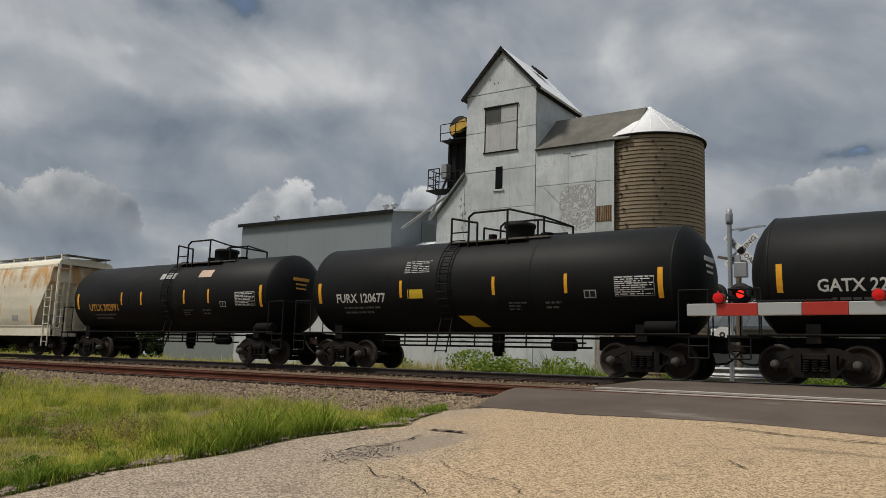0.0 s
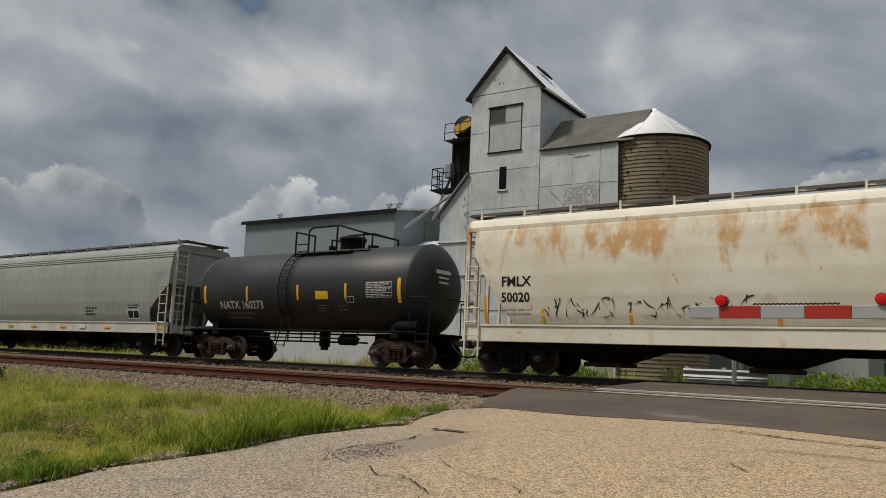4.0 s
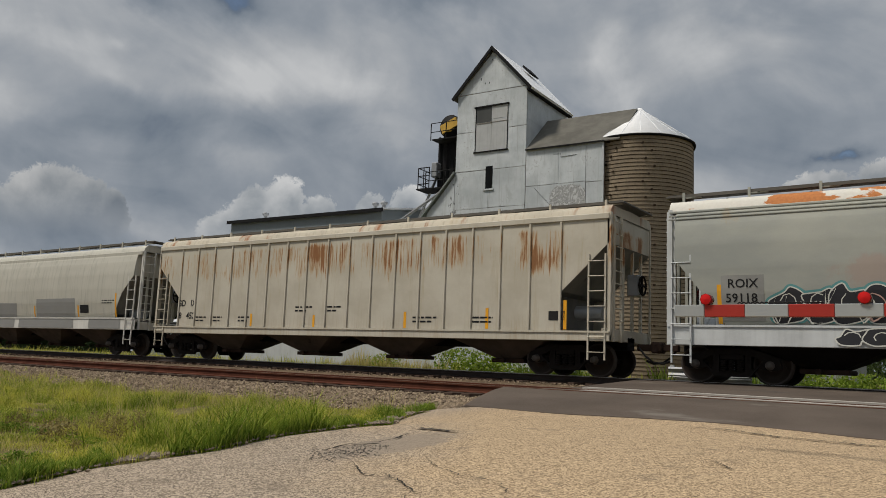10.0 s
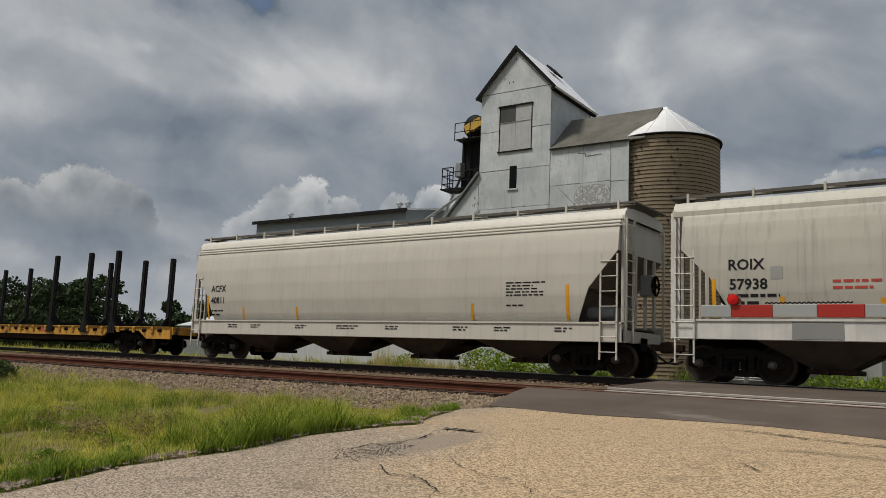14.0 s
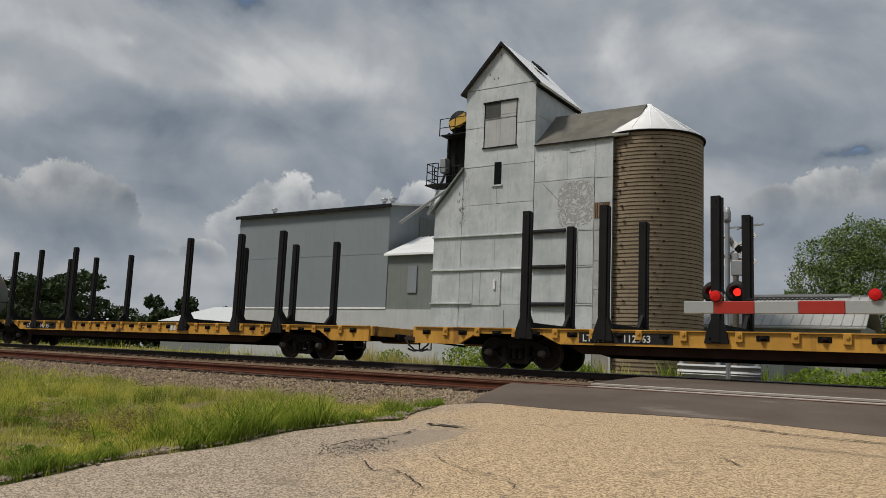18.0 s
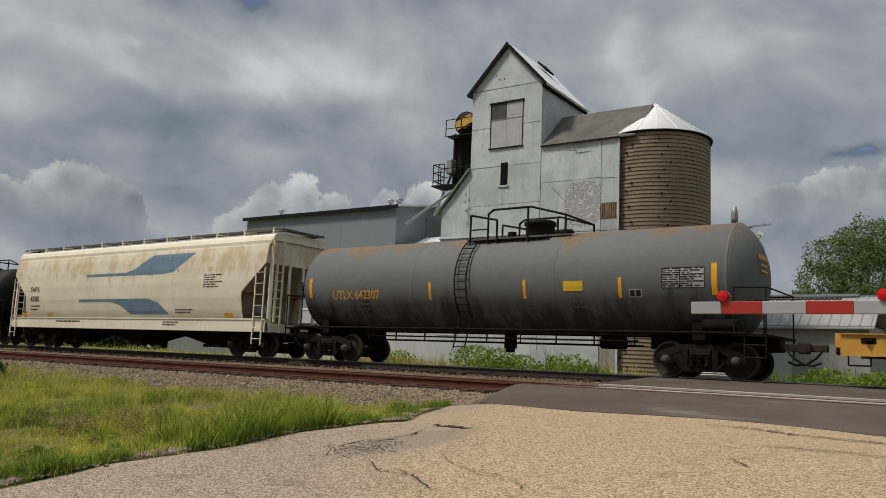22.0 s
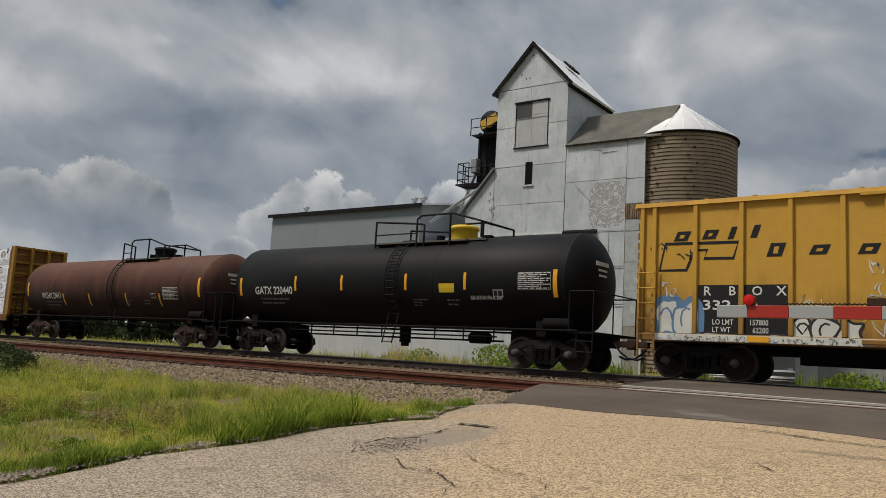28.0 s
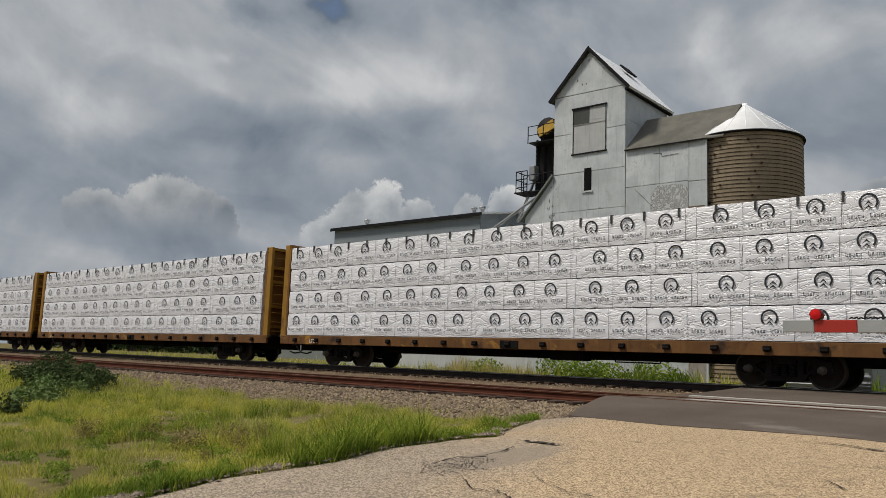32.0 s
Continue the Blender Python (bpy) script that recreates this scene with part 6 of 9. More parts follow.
tree("tree", -8.6, 62, 1.0, CROWN, 62000, 0.085, 1, M_LEAF2, "broad green tree beside the crossing road", 0.35, 4.0)
tree("tree", 2.0, 64, 1.0, [(x * 0.9, y, z * 0.92, a, b, c) for x, y, z, a, b, c in CROWN], 36000, 0.09, 2, M_LEAF, "broad green tree beside the crossing road", 0.3, 3.5)
tree("tree", -13.0, 64, 1.0, blob_set(rng2, 8, 2.4, 5.0, 1.0), 2600, 0.16, 12, M_LEAF2, "thin pale-leaved sapling beside the crossing road", 0.12, 2.5)
for i, (x, y, w, h) in enumerate([(-205, 104, 13, 17), (-182, 112, 14, 18), (-165, 118, 9, 12), (-225, 120, 14, 20), (-250, 128, 16, 20), (-150, 128, 11, 10), (-133, 124, 9, 11), (-120, 126, 10, 13), (-105, 122, 9, 12.5), (-92, 130, 8, 9), (-140, 140, 13, 12), (-168, 140, 14, 10), (-80, 96, 4, 9), (-290, 150, 20, 18), (-330, 160, 20, 16), (-38.5, 58, 3.0, 10.0), (-36, 60, 2.6, 10.0)]):
    tree("tree", x, y, 0.5, blob_set(rng2, 12, w, h * 0.75, h * 0.18), 5200, 0.55, 30 + i, M_LEAFFAR, "dark green field tree", 0.4, h * 0.3)
V, F = leaf_cloud([(x, 170 + 20 * math.sin(x * 0.1), 3 + 1.6 * math.sin(x * 0.23) + 1.2 * math.sin(x * 0.61), 9, 4, 4) for x in range(-420, 80, 7)], 26000, 0.8, 77)
tagged(bulk("far_woods", V, F, M_LEAFFAR), "distant dark line of woods", "woods", kind="stuff")


def shrub(x, y, blobs, n, size, seed, material, label):
    V, F = leaf_cloud(blobs, n, size, seed)
    ob = new("shrub", mesh_from("shrub", V, F, material))
    ob.matrix_basis = pose(x, y, float(ground_z(x, y)))
    tagged(ob, label, "shrub")


rng3 = random.Random(9)


def scraggy(w, d, h, n):
    """Uneven mass of canes: many small leafy blobs, the tallest anywhere."""
    out = []
    for _ in range(n):
        a, f = rng3.uniform(0, math.tau), rng3.random() ** 0.5
        tall = h * (1 - 0.55 * f) * rng3.uniform(0.35, 1.0)
        for k in range(3):
            out.append((math.cos(a) * w * f + rng3.uniform(-0.1, 0.1), math.sin(a) * d * f, tall * (k + 0.6) / 3, rng3.uniform(0.10, 0.24), rng3.uniform(0.10, 0.24), rng3.uniform(0.07, 0.16)))
    return out


for i, (x, y, w, d, h, n) in enumerate([(-20.4, 8.6, 1.3, 1.0, 0.85, 9000), (-22.8, 9.6, 1.7, 1.1, 1.0, 10000), (-18.6, 7.6, 0.9, 0.7, 0.55, 4200), (-26.2, 10.8, 1.6, 1.2, 1.0, 6000), (-16.9, 6.6, 0.7, 0.5, 0.42, 2600), (-15.6, 5.4, 0.6, 0.5, 0.35, 2000)]):
    shrub(x, y, scraggy(w, d, h, 26), n, 0.034, 50 + i, M_LEAF2 if i in (2, 4, 6) else M_BRAMBLE, "low leafy bramble in the roadside grass")


def low_weeds(name, spots, size, leaf, per, material, label, seed):
    """Small broad-leaved weeds, many in one object."""
    blobs = []
    for x, y, w, h in spots:
        for _ in range(5):
            blobs.append((x + rng3.uniform(-w, w), y + rng3.uniform(-w, w), float(ground_z(x, y)) + h * rng3.uniform(0.25, 0.8), w * 0.45, w * 0.45, h * size))
    V, F = leaf_cloud(blobs, per * len(spots), leaf, seed)
    tagged(bulk(name, V, F, material), label, "weeds", kind="stuff")


spots = []
while len(spots) < 36:
    x, y = rng3.uniform(-15.5, -7.2), rng3.uniform(3.3, 7.0)
    off = float(np.interp(y, EDGE_Y, EDGE_X)) - x
    if off > 0.15 and (y < 5.6 or off > 2.6):
        spots.append((x, y, rng3.uniform(0.10, 0.24), rng3.uniform(0.05, 0.13)))
low_weeds("weeds", spots, 0.5, 0.014, 300, M_WEED, "low broad-leaved green weeds in the short grass", 61)
low_weeds("weeds", [(-9.25, 5.30, 0.15, 0.30), (-8.75, 5.22, 0.14, 0.26), (-9.1, 5.75, 0.16, 0.24), (-8.45, 5.62, 0.16, 0.34), (-8.25, 5.75, 0.14, 0.30), (-10.3, 5.4, 0.2, 0.25), (-10.9, 5.0, 0.2, 0.3), (-8.0, 4.9, 0.10, 0.18)], 0.42, 0.013, 520, M_BROWNWEED, "withered brown dock weeds in the verge", 62)

# weeds under the buildings and along the far side of the track
rngw = np.random.default_rng(5)


def patch(n, x0, x1, y0, y1, thin=-1.0):
    x, y = rngw.uniform(x0, x1, n), rngw.uniform(y0, y1, n)
    keep = np.array([noise.noise((a * 0.35, b * 0.3, 9)) for a in x for b in [3.0]]) > thin
    x, y = x[keep], y[keep]
    return np.stack([x, y, ground_z(x, y) - 0.02], -1)


blades("weeds", patch(16000, -70, -8.5, 25.0, 31, -0.25), 0.45, 0.014, M_GRASS, "rough grass behind the track", 21, 0.5)
blades("weeds", patch(7000, -8, 14, 26.5, 33), 0.55, 0.014, M_WEED, "green weeds beyond the crossing", 22, 0.5)
blades("weeds", patch(1500, -13.8, -8.6, 24.4, 26.0, -0.1), 0.6, 0.02, M_WEED, "tall weeds by the track", 23, 0.6, 3)
for i, (x, y, w, h, n) in enumerate([(-17.2, 26.9, 1.5, 0.95, 2600), (-15.9, 27.2, 0.9, 0.7, 1200), (-13.5, 26.6, 0.9, 0.75, 1300), (-22.0, 27.4, 0.8, 0.7, 900), (-4.2, 27.5, 1.6, 0.6, 2200), (-1.0, 28.0, 1.4, 0.8, 2200)]):
    shrub(x, y, [(w * math.cos(k * 2.4) * 0.6, 0.5 * math.sin(k * 2.4), h * (0.4 + 0.3 * math.sin(k * 1.7)), w * 0.45, 0.6, h * 0.5) for k in range(6)], n, 0.06, 70 + i, M_WEED, "low leafy green weeds behind the track")
blades("weeds", patch(2500, -24, -19, 25.5, 28), 0.7, 0.014, M_DRYGRASS, "dry weed stalks behind the track", 26, 0.3)
blades("weeds", patch(900, -40, -8.6, 17.3, 19.5, 0.1), 0.18, 0.006, M_DRYGRASS, "sparse dry grass between the tracks", 27, 0.5)


# ---------------------------------------------------------------- train: running gear
WHEEL_R = 0.457


def truck_meshes(material, tag):
    out = {}
    ring = [(-1.16, 0.40), (-1.10, 0.63), (-0.90, 0.71), (-0.45, 0.85), (0.45, 0.85), (0.90, 0.71), (1.10, 0.63), (1.16, 0.40), (1.02, 0.33), (0.74, 0.35), (0.62, 0.40), (0.42, 0.16), (-0.42, 0.16), (-0.62, 0.40), (-0.74, 0.35), (-1.02, 0.33)]
    holes = [[(-0.74, 0.55), (-0.47, 0.68), (-0.45, 0.62), (-0.45, 0.36), (-0.50, 0.34)], [(0.74, 0.55), (0.47, 0.68), (0.45, 0.62), (0.45, 0.36), (0.50, 0.34)], [(-0.31, 0.29), (0.31, 0.29), (0.31, 0.70), (-0.31, 0.70)]]
    bm = bmesh.new()
    edges = []
    for loop in [ring] + holes:
        vs = [bm.verts.new((x, -0.065, z)) for x, z in loop]
        edges += [bm.edges.new((vs[k - 1], vs[k])) for k in range(len(vs))]
    bmesh.ops.triangle_fill(bm, edges=edges, use_beauty=True)
    faces = [f for f in bm.faces]
    ext = bmesh.ops.extrude_face_region(bm, geom=faces)
    for v in [q for q in ext["geom"] if isinstance(q, bmesh.types.BMVert)]:
        v.co.y = 0.065
    bmesh.ops.recalc_face_normals(bm, faces=bm.faces)
    me = bpy.data.meshes.new("sideframe")
    bm.to_mesh(me)
    bm.free()
    me.materials.append(material)
    out["sideframe"] = me
    out["bearing_cap"] = G().lathe([(-0.21, 0.0), (-0.21, 0.05), (-0.19, 0.09), (-0.07, 0.105), (-0.05, 0.13), (0.05, 0.13), (0.05, 0.0)], "y", 14).mesh("bearing_cap", M_BEARING)
    sp = G()
    for x in (-0.2, 0.0, 0.2):
        for y in (-0.08, 0.08):
            for k in range(5):
                sp.lathe([(0.29 + k * 0.055, 0.055), (0.305 + k * 0.055, 0.085), (0.325 + k * 0.055, 0.085), (0.34 + k * 0.055, 0.055)], "z", 10, at=(x, y, 0))
    out["spring_nest"] = sp.mesh("spring_nest", material)
    out["bolster"] = G().box(-0.28, 0.28, -1.08, 1.08, 0.57, 0.72, 0.02).box(-0.2, 0.2, -0.5, 0.5, 0.72, 0.86).box(-0.75, -0.65, -0.75, 0.75, 0.35, 0.5).box(0.65, 0.75, -0.75, 0.75, 0.35, 0.5).mesh("truck", material)
    out["shoe"] = G().box(-0.06, 0.06, -0.09, 0.09, -0.22, 0.22, 0.02).mesh("brake_shoe", material)
    return out


def wheel_mesh():
    g = G()
    for s in (-1, 1):
        prof = [(0.80, 0.10), (0.80, 0.16), (0.745, 0.20), (0.735, 0.36), (0.775, 0.385), (0.785, WHEEL_R - 0.004), (0.785, WHEEL_R), (0.685, WHEEL_R + 0.003), (0.672, WHEEL_R + 0.034), (0.655, WHEEL_R + 0.02), (0.65, 0.385), (0.69, 0.36), (0.70, 0.2), (0.66, 0.16), (0.66, 0.09)]
        g.lathe([(s * a, r) for a, r in prof], "y", 32)
        for k in range(3):
            a = k * math.tau / 3
            g.cyl((0.28 * math.sin(a), s * 0.735, 0.28 * math.cos(a)), (0.28 * math.sin(a), s * 0.748, 0.28 * math.cos(a)), 0.03, 8)
    g.cyl((0, -0.95, 0), (0, 0.95, 0), 0.08, 12)
    return g.mesh("wheelset", M_WHEEL)


TRUCKS = {"black": truck_meshes(M_TRUCK, "black"), "brown": truck_meshes(M_TRUCKBR, "brown")}
WHEELSET = wheel_mesh()
TREADRING = G().lathe([(-0.786, WHEEL_R - 0.03), (-0.788, WHEEL_R - 0.004), (-0.74, WHEEL_R + 0.002), (-0.69, WHEEL_R + 0.0045)], "y", 32).lathe([(0.786, WHEEL_R - 0.03), (0.788, WHEEL_R - 0.004), (0.74, WHEEL_R + 0.002), (0.69, WHEEL_R + 0.0045)], "y", 32).mesh("tread", M_TREAD)
COUPLER = G().box(0.0, 0.55, -0.09, 0.09, 0.76, 0.94, 0.02).box(0.42, 0.66, -0.17, 0.10, 0.70, 1.0, 0.04).box(0.60, 0.74, -0.20, -0.08, 0.74, 0.97, 0.03).mesh("coupler", M_TRUCKBR)
HOSE = G().pipe([(0.2, -0.35, 0.85), (0.4, -0.38, 0.62), (0.62, -0.33, 0.45), (0.85, -0.22, 0.42), (1.0, -0.1, 0.5)], 0.03, 7).mesh("air_hose", M_LETTERB)
WHEELS, CARS = [], []


def running_gear(car, s0, tr, end, tone="black"):
    """Two trucks with their wheelsets, couplers and hoses."""
    kit = TRUCKS[tone]
    for sx in (-1, 1):
        t = part("truck", kit["bolster"], None, car, m=pose(sx * tr, 0, 0))
        for sy in (-1, 1):
            part("sideframe", kit["sideframe"], None, t, m=pose(0, sy * 1.0, 0, 0, 0, 0 if sy < 0 else 180))
            for ax in (-0.89, 0.89):
                part("bearing_cap", kit["bearing_cap"], None, t, m=pose(ax, sy * 1.0, WHEEL_R, 0, 0, 0 if sy < 0 else 180))
            tagged(part("spring_nest", kit["spring_nest"], None, t, m=pose(0, sy * 1.0, 0)), kind="stuff")
        for ax in (-0.89, 0.89):
            w = part("wheelset", WHEELSET, None, t, m=pose(ax, 0, WHEEL_R))
            WHEELS.append((w, ax, s0))
        part("brake_shoe", kit["shoe"], None, t, m=pose(-0.36, -0.74, 0.47)), part("brake_shoe", kit["shoe"], None, t, m=pose(0.36, -0.74, 0.47))
        part("coupler", COUPLER, None, car, m=pose(sx * (end - 0.05), 0, 0, 0, 0, 0 if sx > 0 else 180))
        part("air_hose", HOSE, None, car, m=pose(sx * (end - 0.1), 0, 0, 0, 0, 0 if sx > 0 else 180))


def new_car(name, label, category, s0):
    car = thing(name, label, category, group="train")
    CARS.append((car, s0, 0.0))
    return car


def lettering(car, body, size, x, z, face, material, bold=0.015, spread=1.0, label=""):
    """Words on a car's near side, starting at x on the base line z; face(z) is the side's half width there."""
    vs, fs = text_shape(body, size, bold)
    part("lettering", G().add([(x + u * spread, -(face(z + v) + 0.007), z + v) for u, v in vs], fs), material, car, label)


def bars(car, x, z, w, h, rows, face, material, seed=0, name="lettering", gap=0.58):
    """Small print that cannot be read, as rows of short bars from the top down."""
    r, g = random.Random(seed), G()
    step = h / rows
    for i in range(rows):
        u, zt = 0.0, z - i * step
        end = w * (1 if i % 3 == 0 else r.uniform(0.6, 1.0))
        while u < end - 0.01:
            d = min(end - u, r.uniform(0.08, 0.28))
            zz = zt - step * (1 - gap)
            g.add([(x + u, -(face(zz) + 0.007), zz), (x + u + d, -(face(zz) + 0.007), zz), (x + u + d, -(face(zt) + 0.007), zt), (x + u, -(face(zt) + 0.007), zt)], [(0, 1, 2, 3)])
            u += d + r.uniform(0.03, 0.06)
    tagged(part(name, g, material, car), kind="stuff")


def decal(car, name, poly, face, material, lift=0.006, label="", cut=10):
    """A painted outline (x, z points) that follows the side."""
    bm = bmesh.new()
    f = bm.faces.new([bm.verts.new((x, 0, z)) for x, z in poly])
    f.normal_update()
    bmesh.ops.triangulate(bm, faces=[f], ngon_method="EAR_CLIP")
    z0, z1 = min(p[1] for p in poly), max(p[1] for p in poly)
    cuts = max(2, int((z1 - z0) / (0.06 if len(poly) > 4 else 0.15)))
    for k in range(1, cuts):
        zz = z0 + (z1 - z0) * k / cuts
        bmesh.ops.bisect_plane(bm, geom=bm.verts[:] + bm.edges[:] + bm.faces[:], plane_co=(0, 0, zz), plane_no=(0, 0, 1))
    for v in bm.verts:
        v.co.y = -(face(v.co.z) + lift)
    me = bpy.data.meshes.new(name)
    bm.to_mesh(me)
    bm.free()
    me.materials.append(material)
    return part(name, me, None, car, label)


def rect(x0, x1, z0, z1):
    return [(x0, z0), (x1, z0), (x1, z1), (x0, z1)]


def ladder(x0, x1, y, z0, z1, n, r=0.014):
    g = G().box(x0 - 0.022, x0 + 0.022, y - 0.02, y + 0.02, z0, z1).box(x1 - 0.022, x1 + 0.022, y - 0.02, y + 0.02, z0, z1)
    for k in range(n):
        z = z0 + (z1 - z0) * (k + 0.5) / n
        g.cyl((x0, y - 0.03, z), (x1, y - 0.03, z), r, 6)
    return g


# ---------------------------------------------------------------- tank cars
def tank_car(s0, mark, tr, R, zc, mat, marks, label, number_mat=None, tone="black", txt=(-5.3, -3.15, 2.14), dash=(-2.5, 0.98, 3.34), dz=2.53, data=5.33, dpz=-0.42, pl=-1.95, lad=-0.84, wide=0.0, handrail=M_STEELDK, dome=M_STEELDK, extra=None, steps=True):
    car = new_car("tank_car", label, "tank car", s0)
    half = mark + 0.30                      # end of the straight shell
    end = mark + 1.25
    nm = number_mat or M_LETTERW

    def face(z):
        return math.sqrt(max(0.02, R * R - (z - zc) ** 2))

    prof = [(-half - 0.62, 0.0), (-half - 0.60, R * 0.22), (-half - 0.53, R * 0.45), (-half - 0.40, R * 0.68), (-half - 0.22, R * 0.86), (-half - 0.06, R * 0.97), (-half, R)]
    prof = prof + [(-mark * 0.5, R), (0, R), (mark * 0.5, R)] + [(-a, r) for a, r in prof[::-1]]
    tank = part("tank", G().lathe(prof, "x", 56, at=(0, 0, zc)), mat, car)
    for x in (-half + 0.02, half - 0.02, -mark * 0.36, mark * 0.36):
        part("weld_seam", G().lathe([(x - 0.03, R + 0.001), (x - 0.02, R + 0.008), (x + 0.02, R + 0.008), (x + 0.03, R + 0.001)], "x", 56, at=(0, 0, zc)), mat, tank)
    # stub sills, bolsters and saddle plates
    for sx in (-1, 1):
        a, b = sorted((sx * (tr - 1.6), sx * end))
        part("stub_sill", G().box(a, b, -0.26, 0.26, 0.72, 1.12, 0.02), M_UNDER, car)
        part("saddle", G().prism([(-1.15, 0.95), (1.15, 0.95), (1.16, 1.40), (0.9, 1.30), (0.4, zc - R + 0.02), (-0.4, zc - R + 0.02), (-0.9, 1.30), (-1.16, 1.40)], "x", sx * tr - 0.16, sx * tr + 0.16), M_UNDER, car)
        pf = part("end_platform", G().box(min(sx * (end - 0.85), sx * end), max(sx * (end - 0.85), sx * end), -1.45, 1.45, 1.06, 1.12), M_UNDER, car)
        g = G()
        for sy in (-1.42, 1.42):
            g.pipe([(sx * (end - 0.8), sy, 1.1), (sx * (end - 0.8), sy, 2.25), (sx * (end - 0.05), sy, 2.25), (sx * (end - 0.05), sy, 0.55)], 0.022)
        g.pipe([(sx * (end - 0.04), -1.42, 2.25), (sx * (end - 0.04), 1.42, 2.25)], 0.022)
        for z in (0.55, 0.85):
            g.cyl((sx * (end - 0.55), -1.42, z), (sx * (end - 0.05), -1.42, z), 0.02, 6)
        g.cyl((sx * (end - 0.55), -1.42, 0.55), (sx * (end - 0.55), -1.42, 1.1), 0.02, 6)
        part("handrail", g, handrail, car)
    part("side_rail", G().cyl((-end + 0.5, -R + 0.06, 1.13), (end - 0.5, -R + 0.06, 1.13), 0.035, 8), M_UNDER, car)
    part("side_rail", G().cyl((-end + 0.5, R - 0.06, 1.13), (end - 0.5, R - 0.06, 1.13), 0.035, 8), M_UNDER, car)
    # underside clutter
    g = G().cyl((-tr + 1.7, -0.5, 0.78), (tr - 1.7, -0.5, 0.78), 0.03, 6).cyl((-tr + 1.7, -0.9, 0.9), (tr - 1.7, -0.9, 0.9), 0.025, 6)
    for k in range(9):
        x = (-tr + 1.8) + (2 * tr - 3.6) * k / 8
        g.box(x - 0.014, x + 0.014, -0.93, -0.89, 0.76, 1.15)
    part("brake_rigging", g, M_UNDER, car)
    part("bottom_outlet", G().cyl((0.3, 0, zc - R + 0.05), (0.3, 0, 0.62), 0.2, 12).cyl((0.3, 0, 0.62), (0.3, 0, 0.5), 0.14, 10), M_UNDER, car)
    part("brake_cylinder", G().cyl((tr - 2.9, -0.55, 0.85), (tr - 2.2, -0.55, 0.85), 0.17, 14), M_UNDER, car)
    part("air_reservoir", G().cyl((tr + 0.15, -1.2, 1.32), (tr + 1.0, -1.2, 1.32), 0.17, 14), M_GREYTANK if extra == "grey" else M_UNDER, car, "small air tank on the end platform")
    # top fittings, placed from the ladder
    q = lad + 0.84
    top = zc + R
    part("top_platform", G().box(q - 0.95 - wide, q + 1.75, -0.95, 0.95, top - 0.18, top - 0.13).box(q - 1.2 - wide, q + 2.4, -0.75, -0.4, top - 0.15, top - 0.1), M_GRATE, car)
    part("dome", G().lathe([(top - 0.1, 0.45), (top + 0.3, 0.45), (top + 0.32, 0.5), (top + 0.42, 0.5), (top + 0.46, 0.42), (top + 0.5, 0.0)], n=20, at=(q + 1.0, 0, 0)), dome, car, "round valve bonnet")
    part("valve", G().cyl((q, 0, top - 0.05), (q, 0, top + 0.18), 0.14, 10).cyl((q + 1.9, 0.1, top - 0.05), (q + 1.9, 0.1, top + 0.12), 0.2, 10), M_UNDER, car)
    g = G()
    for sy in (-0.95, 0.95):
        g.pipe([(q - 0.95 - wide, sy, top - 0.3), (q - 0.95 - wide, sy, top + 0.62), (q - 0.2, sy, top + 0.46), (q + 0.02, sy, top + 0.42), (q + 0.02, sy, top - 0.3)], 0.034)
        g.pipe([(q - 0.3, sy, top - 0.3), (q - 0.3, sy, top + 0.62), (q - 0.12, sy, top + 0.74), (q + 1.2, sy, top + 0.74), (q + 2.35, sy, top + 0.42), (q + 2.35, sy, top - 0.1)], 0.034)
        g.pipe([(q + 1.1, sy, top - 0.3), (q + 1.1, sy, top + 0.74)], 0.034).pipe([(q - 0.95 - wide, sy, top + 0.15), (q - 0.3, sy, top + 0.15)], 0.022)
    g.pipe([(q + 2.35, -0.95, top + 0.42), (q + 2.35, 0.95, top + 0.42)], 0.034)
    part("guard_rail", g, handrail, car, "black pipe railing round the valves")
    # side ladder bent over the shell
    g = G()
    ang = np.linspace(-0.75, 1.15, 14)
    for x in (lad - 0.21, lad + 0.21):
        g.pipe([(x, -(R + 0.09) * math.cos(a), zc + (R + 0.09) * math.sin(a)) for a in ang], 0.022)
        g.cyl((x, -R - 0.02, 0.55), (x, -(R + 0.09) * math.cos(-0.75) - 0.05, zc + R * math.sin(-0.75)), 0.022, 6)
    for a in ang[::1]:
        g.cyl((lad - 0.21, -(R + 0.09) * math.cos(a), zc + (R + 0.09) * math.sin(a)), (lad + 0.21, -(R + 0.09) * math.cos(a), zc + (R + 0.09) * math.sin(a)), 0.016, 6)
    for z in (0.6, 0.88, 1.15):
        g.cyl((lad - 0.21, -R - 0.02, z), (lad + 0.21, -R - 0.02, z), 0.016, 6)
    part("ladder", g, handrail, car)
    # markings
    zt = 2.52
    for x, d in ((-mark, 0.48), (mark, 0.60)):
        decal(car, "reflector", rect(x - 0.07, x + 0.07, zt - d / 2 - 0.15, zt + d / 2 + 0.05), face, M_ORANGE, label="orange reflective end stripe")
    for x in dash:
        decal(car, "reflector", rect(x - 0.05, x + 0.05, dz - 0.27, dz + 0.27), face, M_ORANGE, label="short orange reflector")
    vs, _ = text_shape(marks, 1.0, 0.02)
    size = 0.40
    lettering(car, marks, size, txt[0], txt[2], face, nm, 0.02, (txt[1] - txt[0]) / (size * max(v[0] for v in vs)), label="reporting letters and number")
    bars(car, txt[0] + 0.3, txt[2] - 0.14, 1.6, 0.30, 2, face, M_LETTERDIM, 1, gap=0.6)
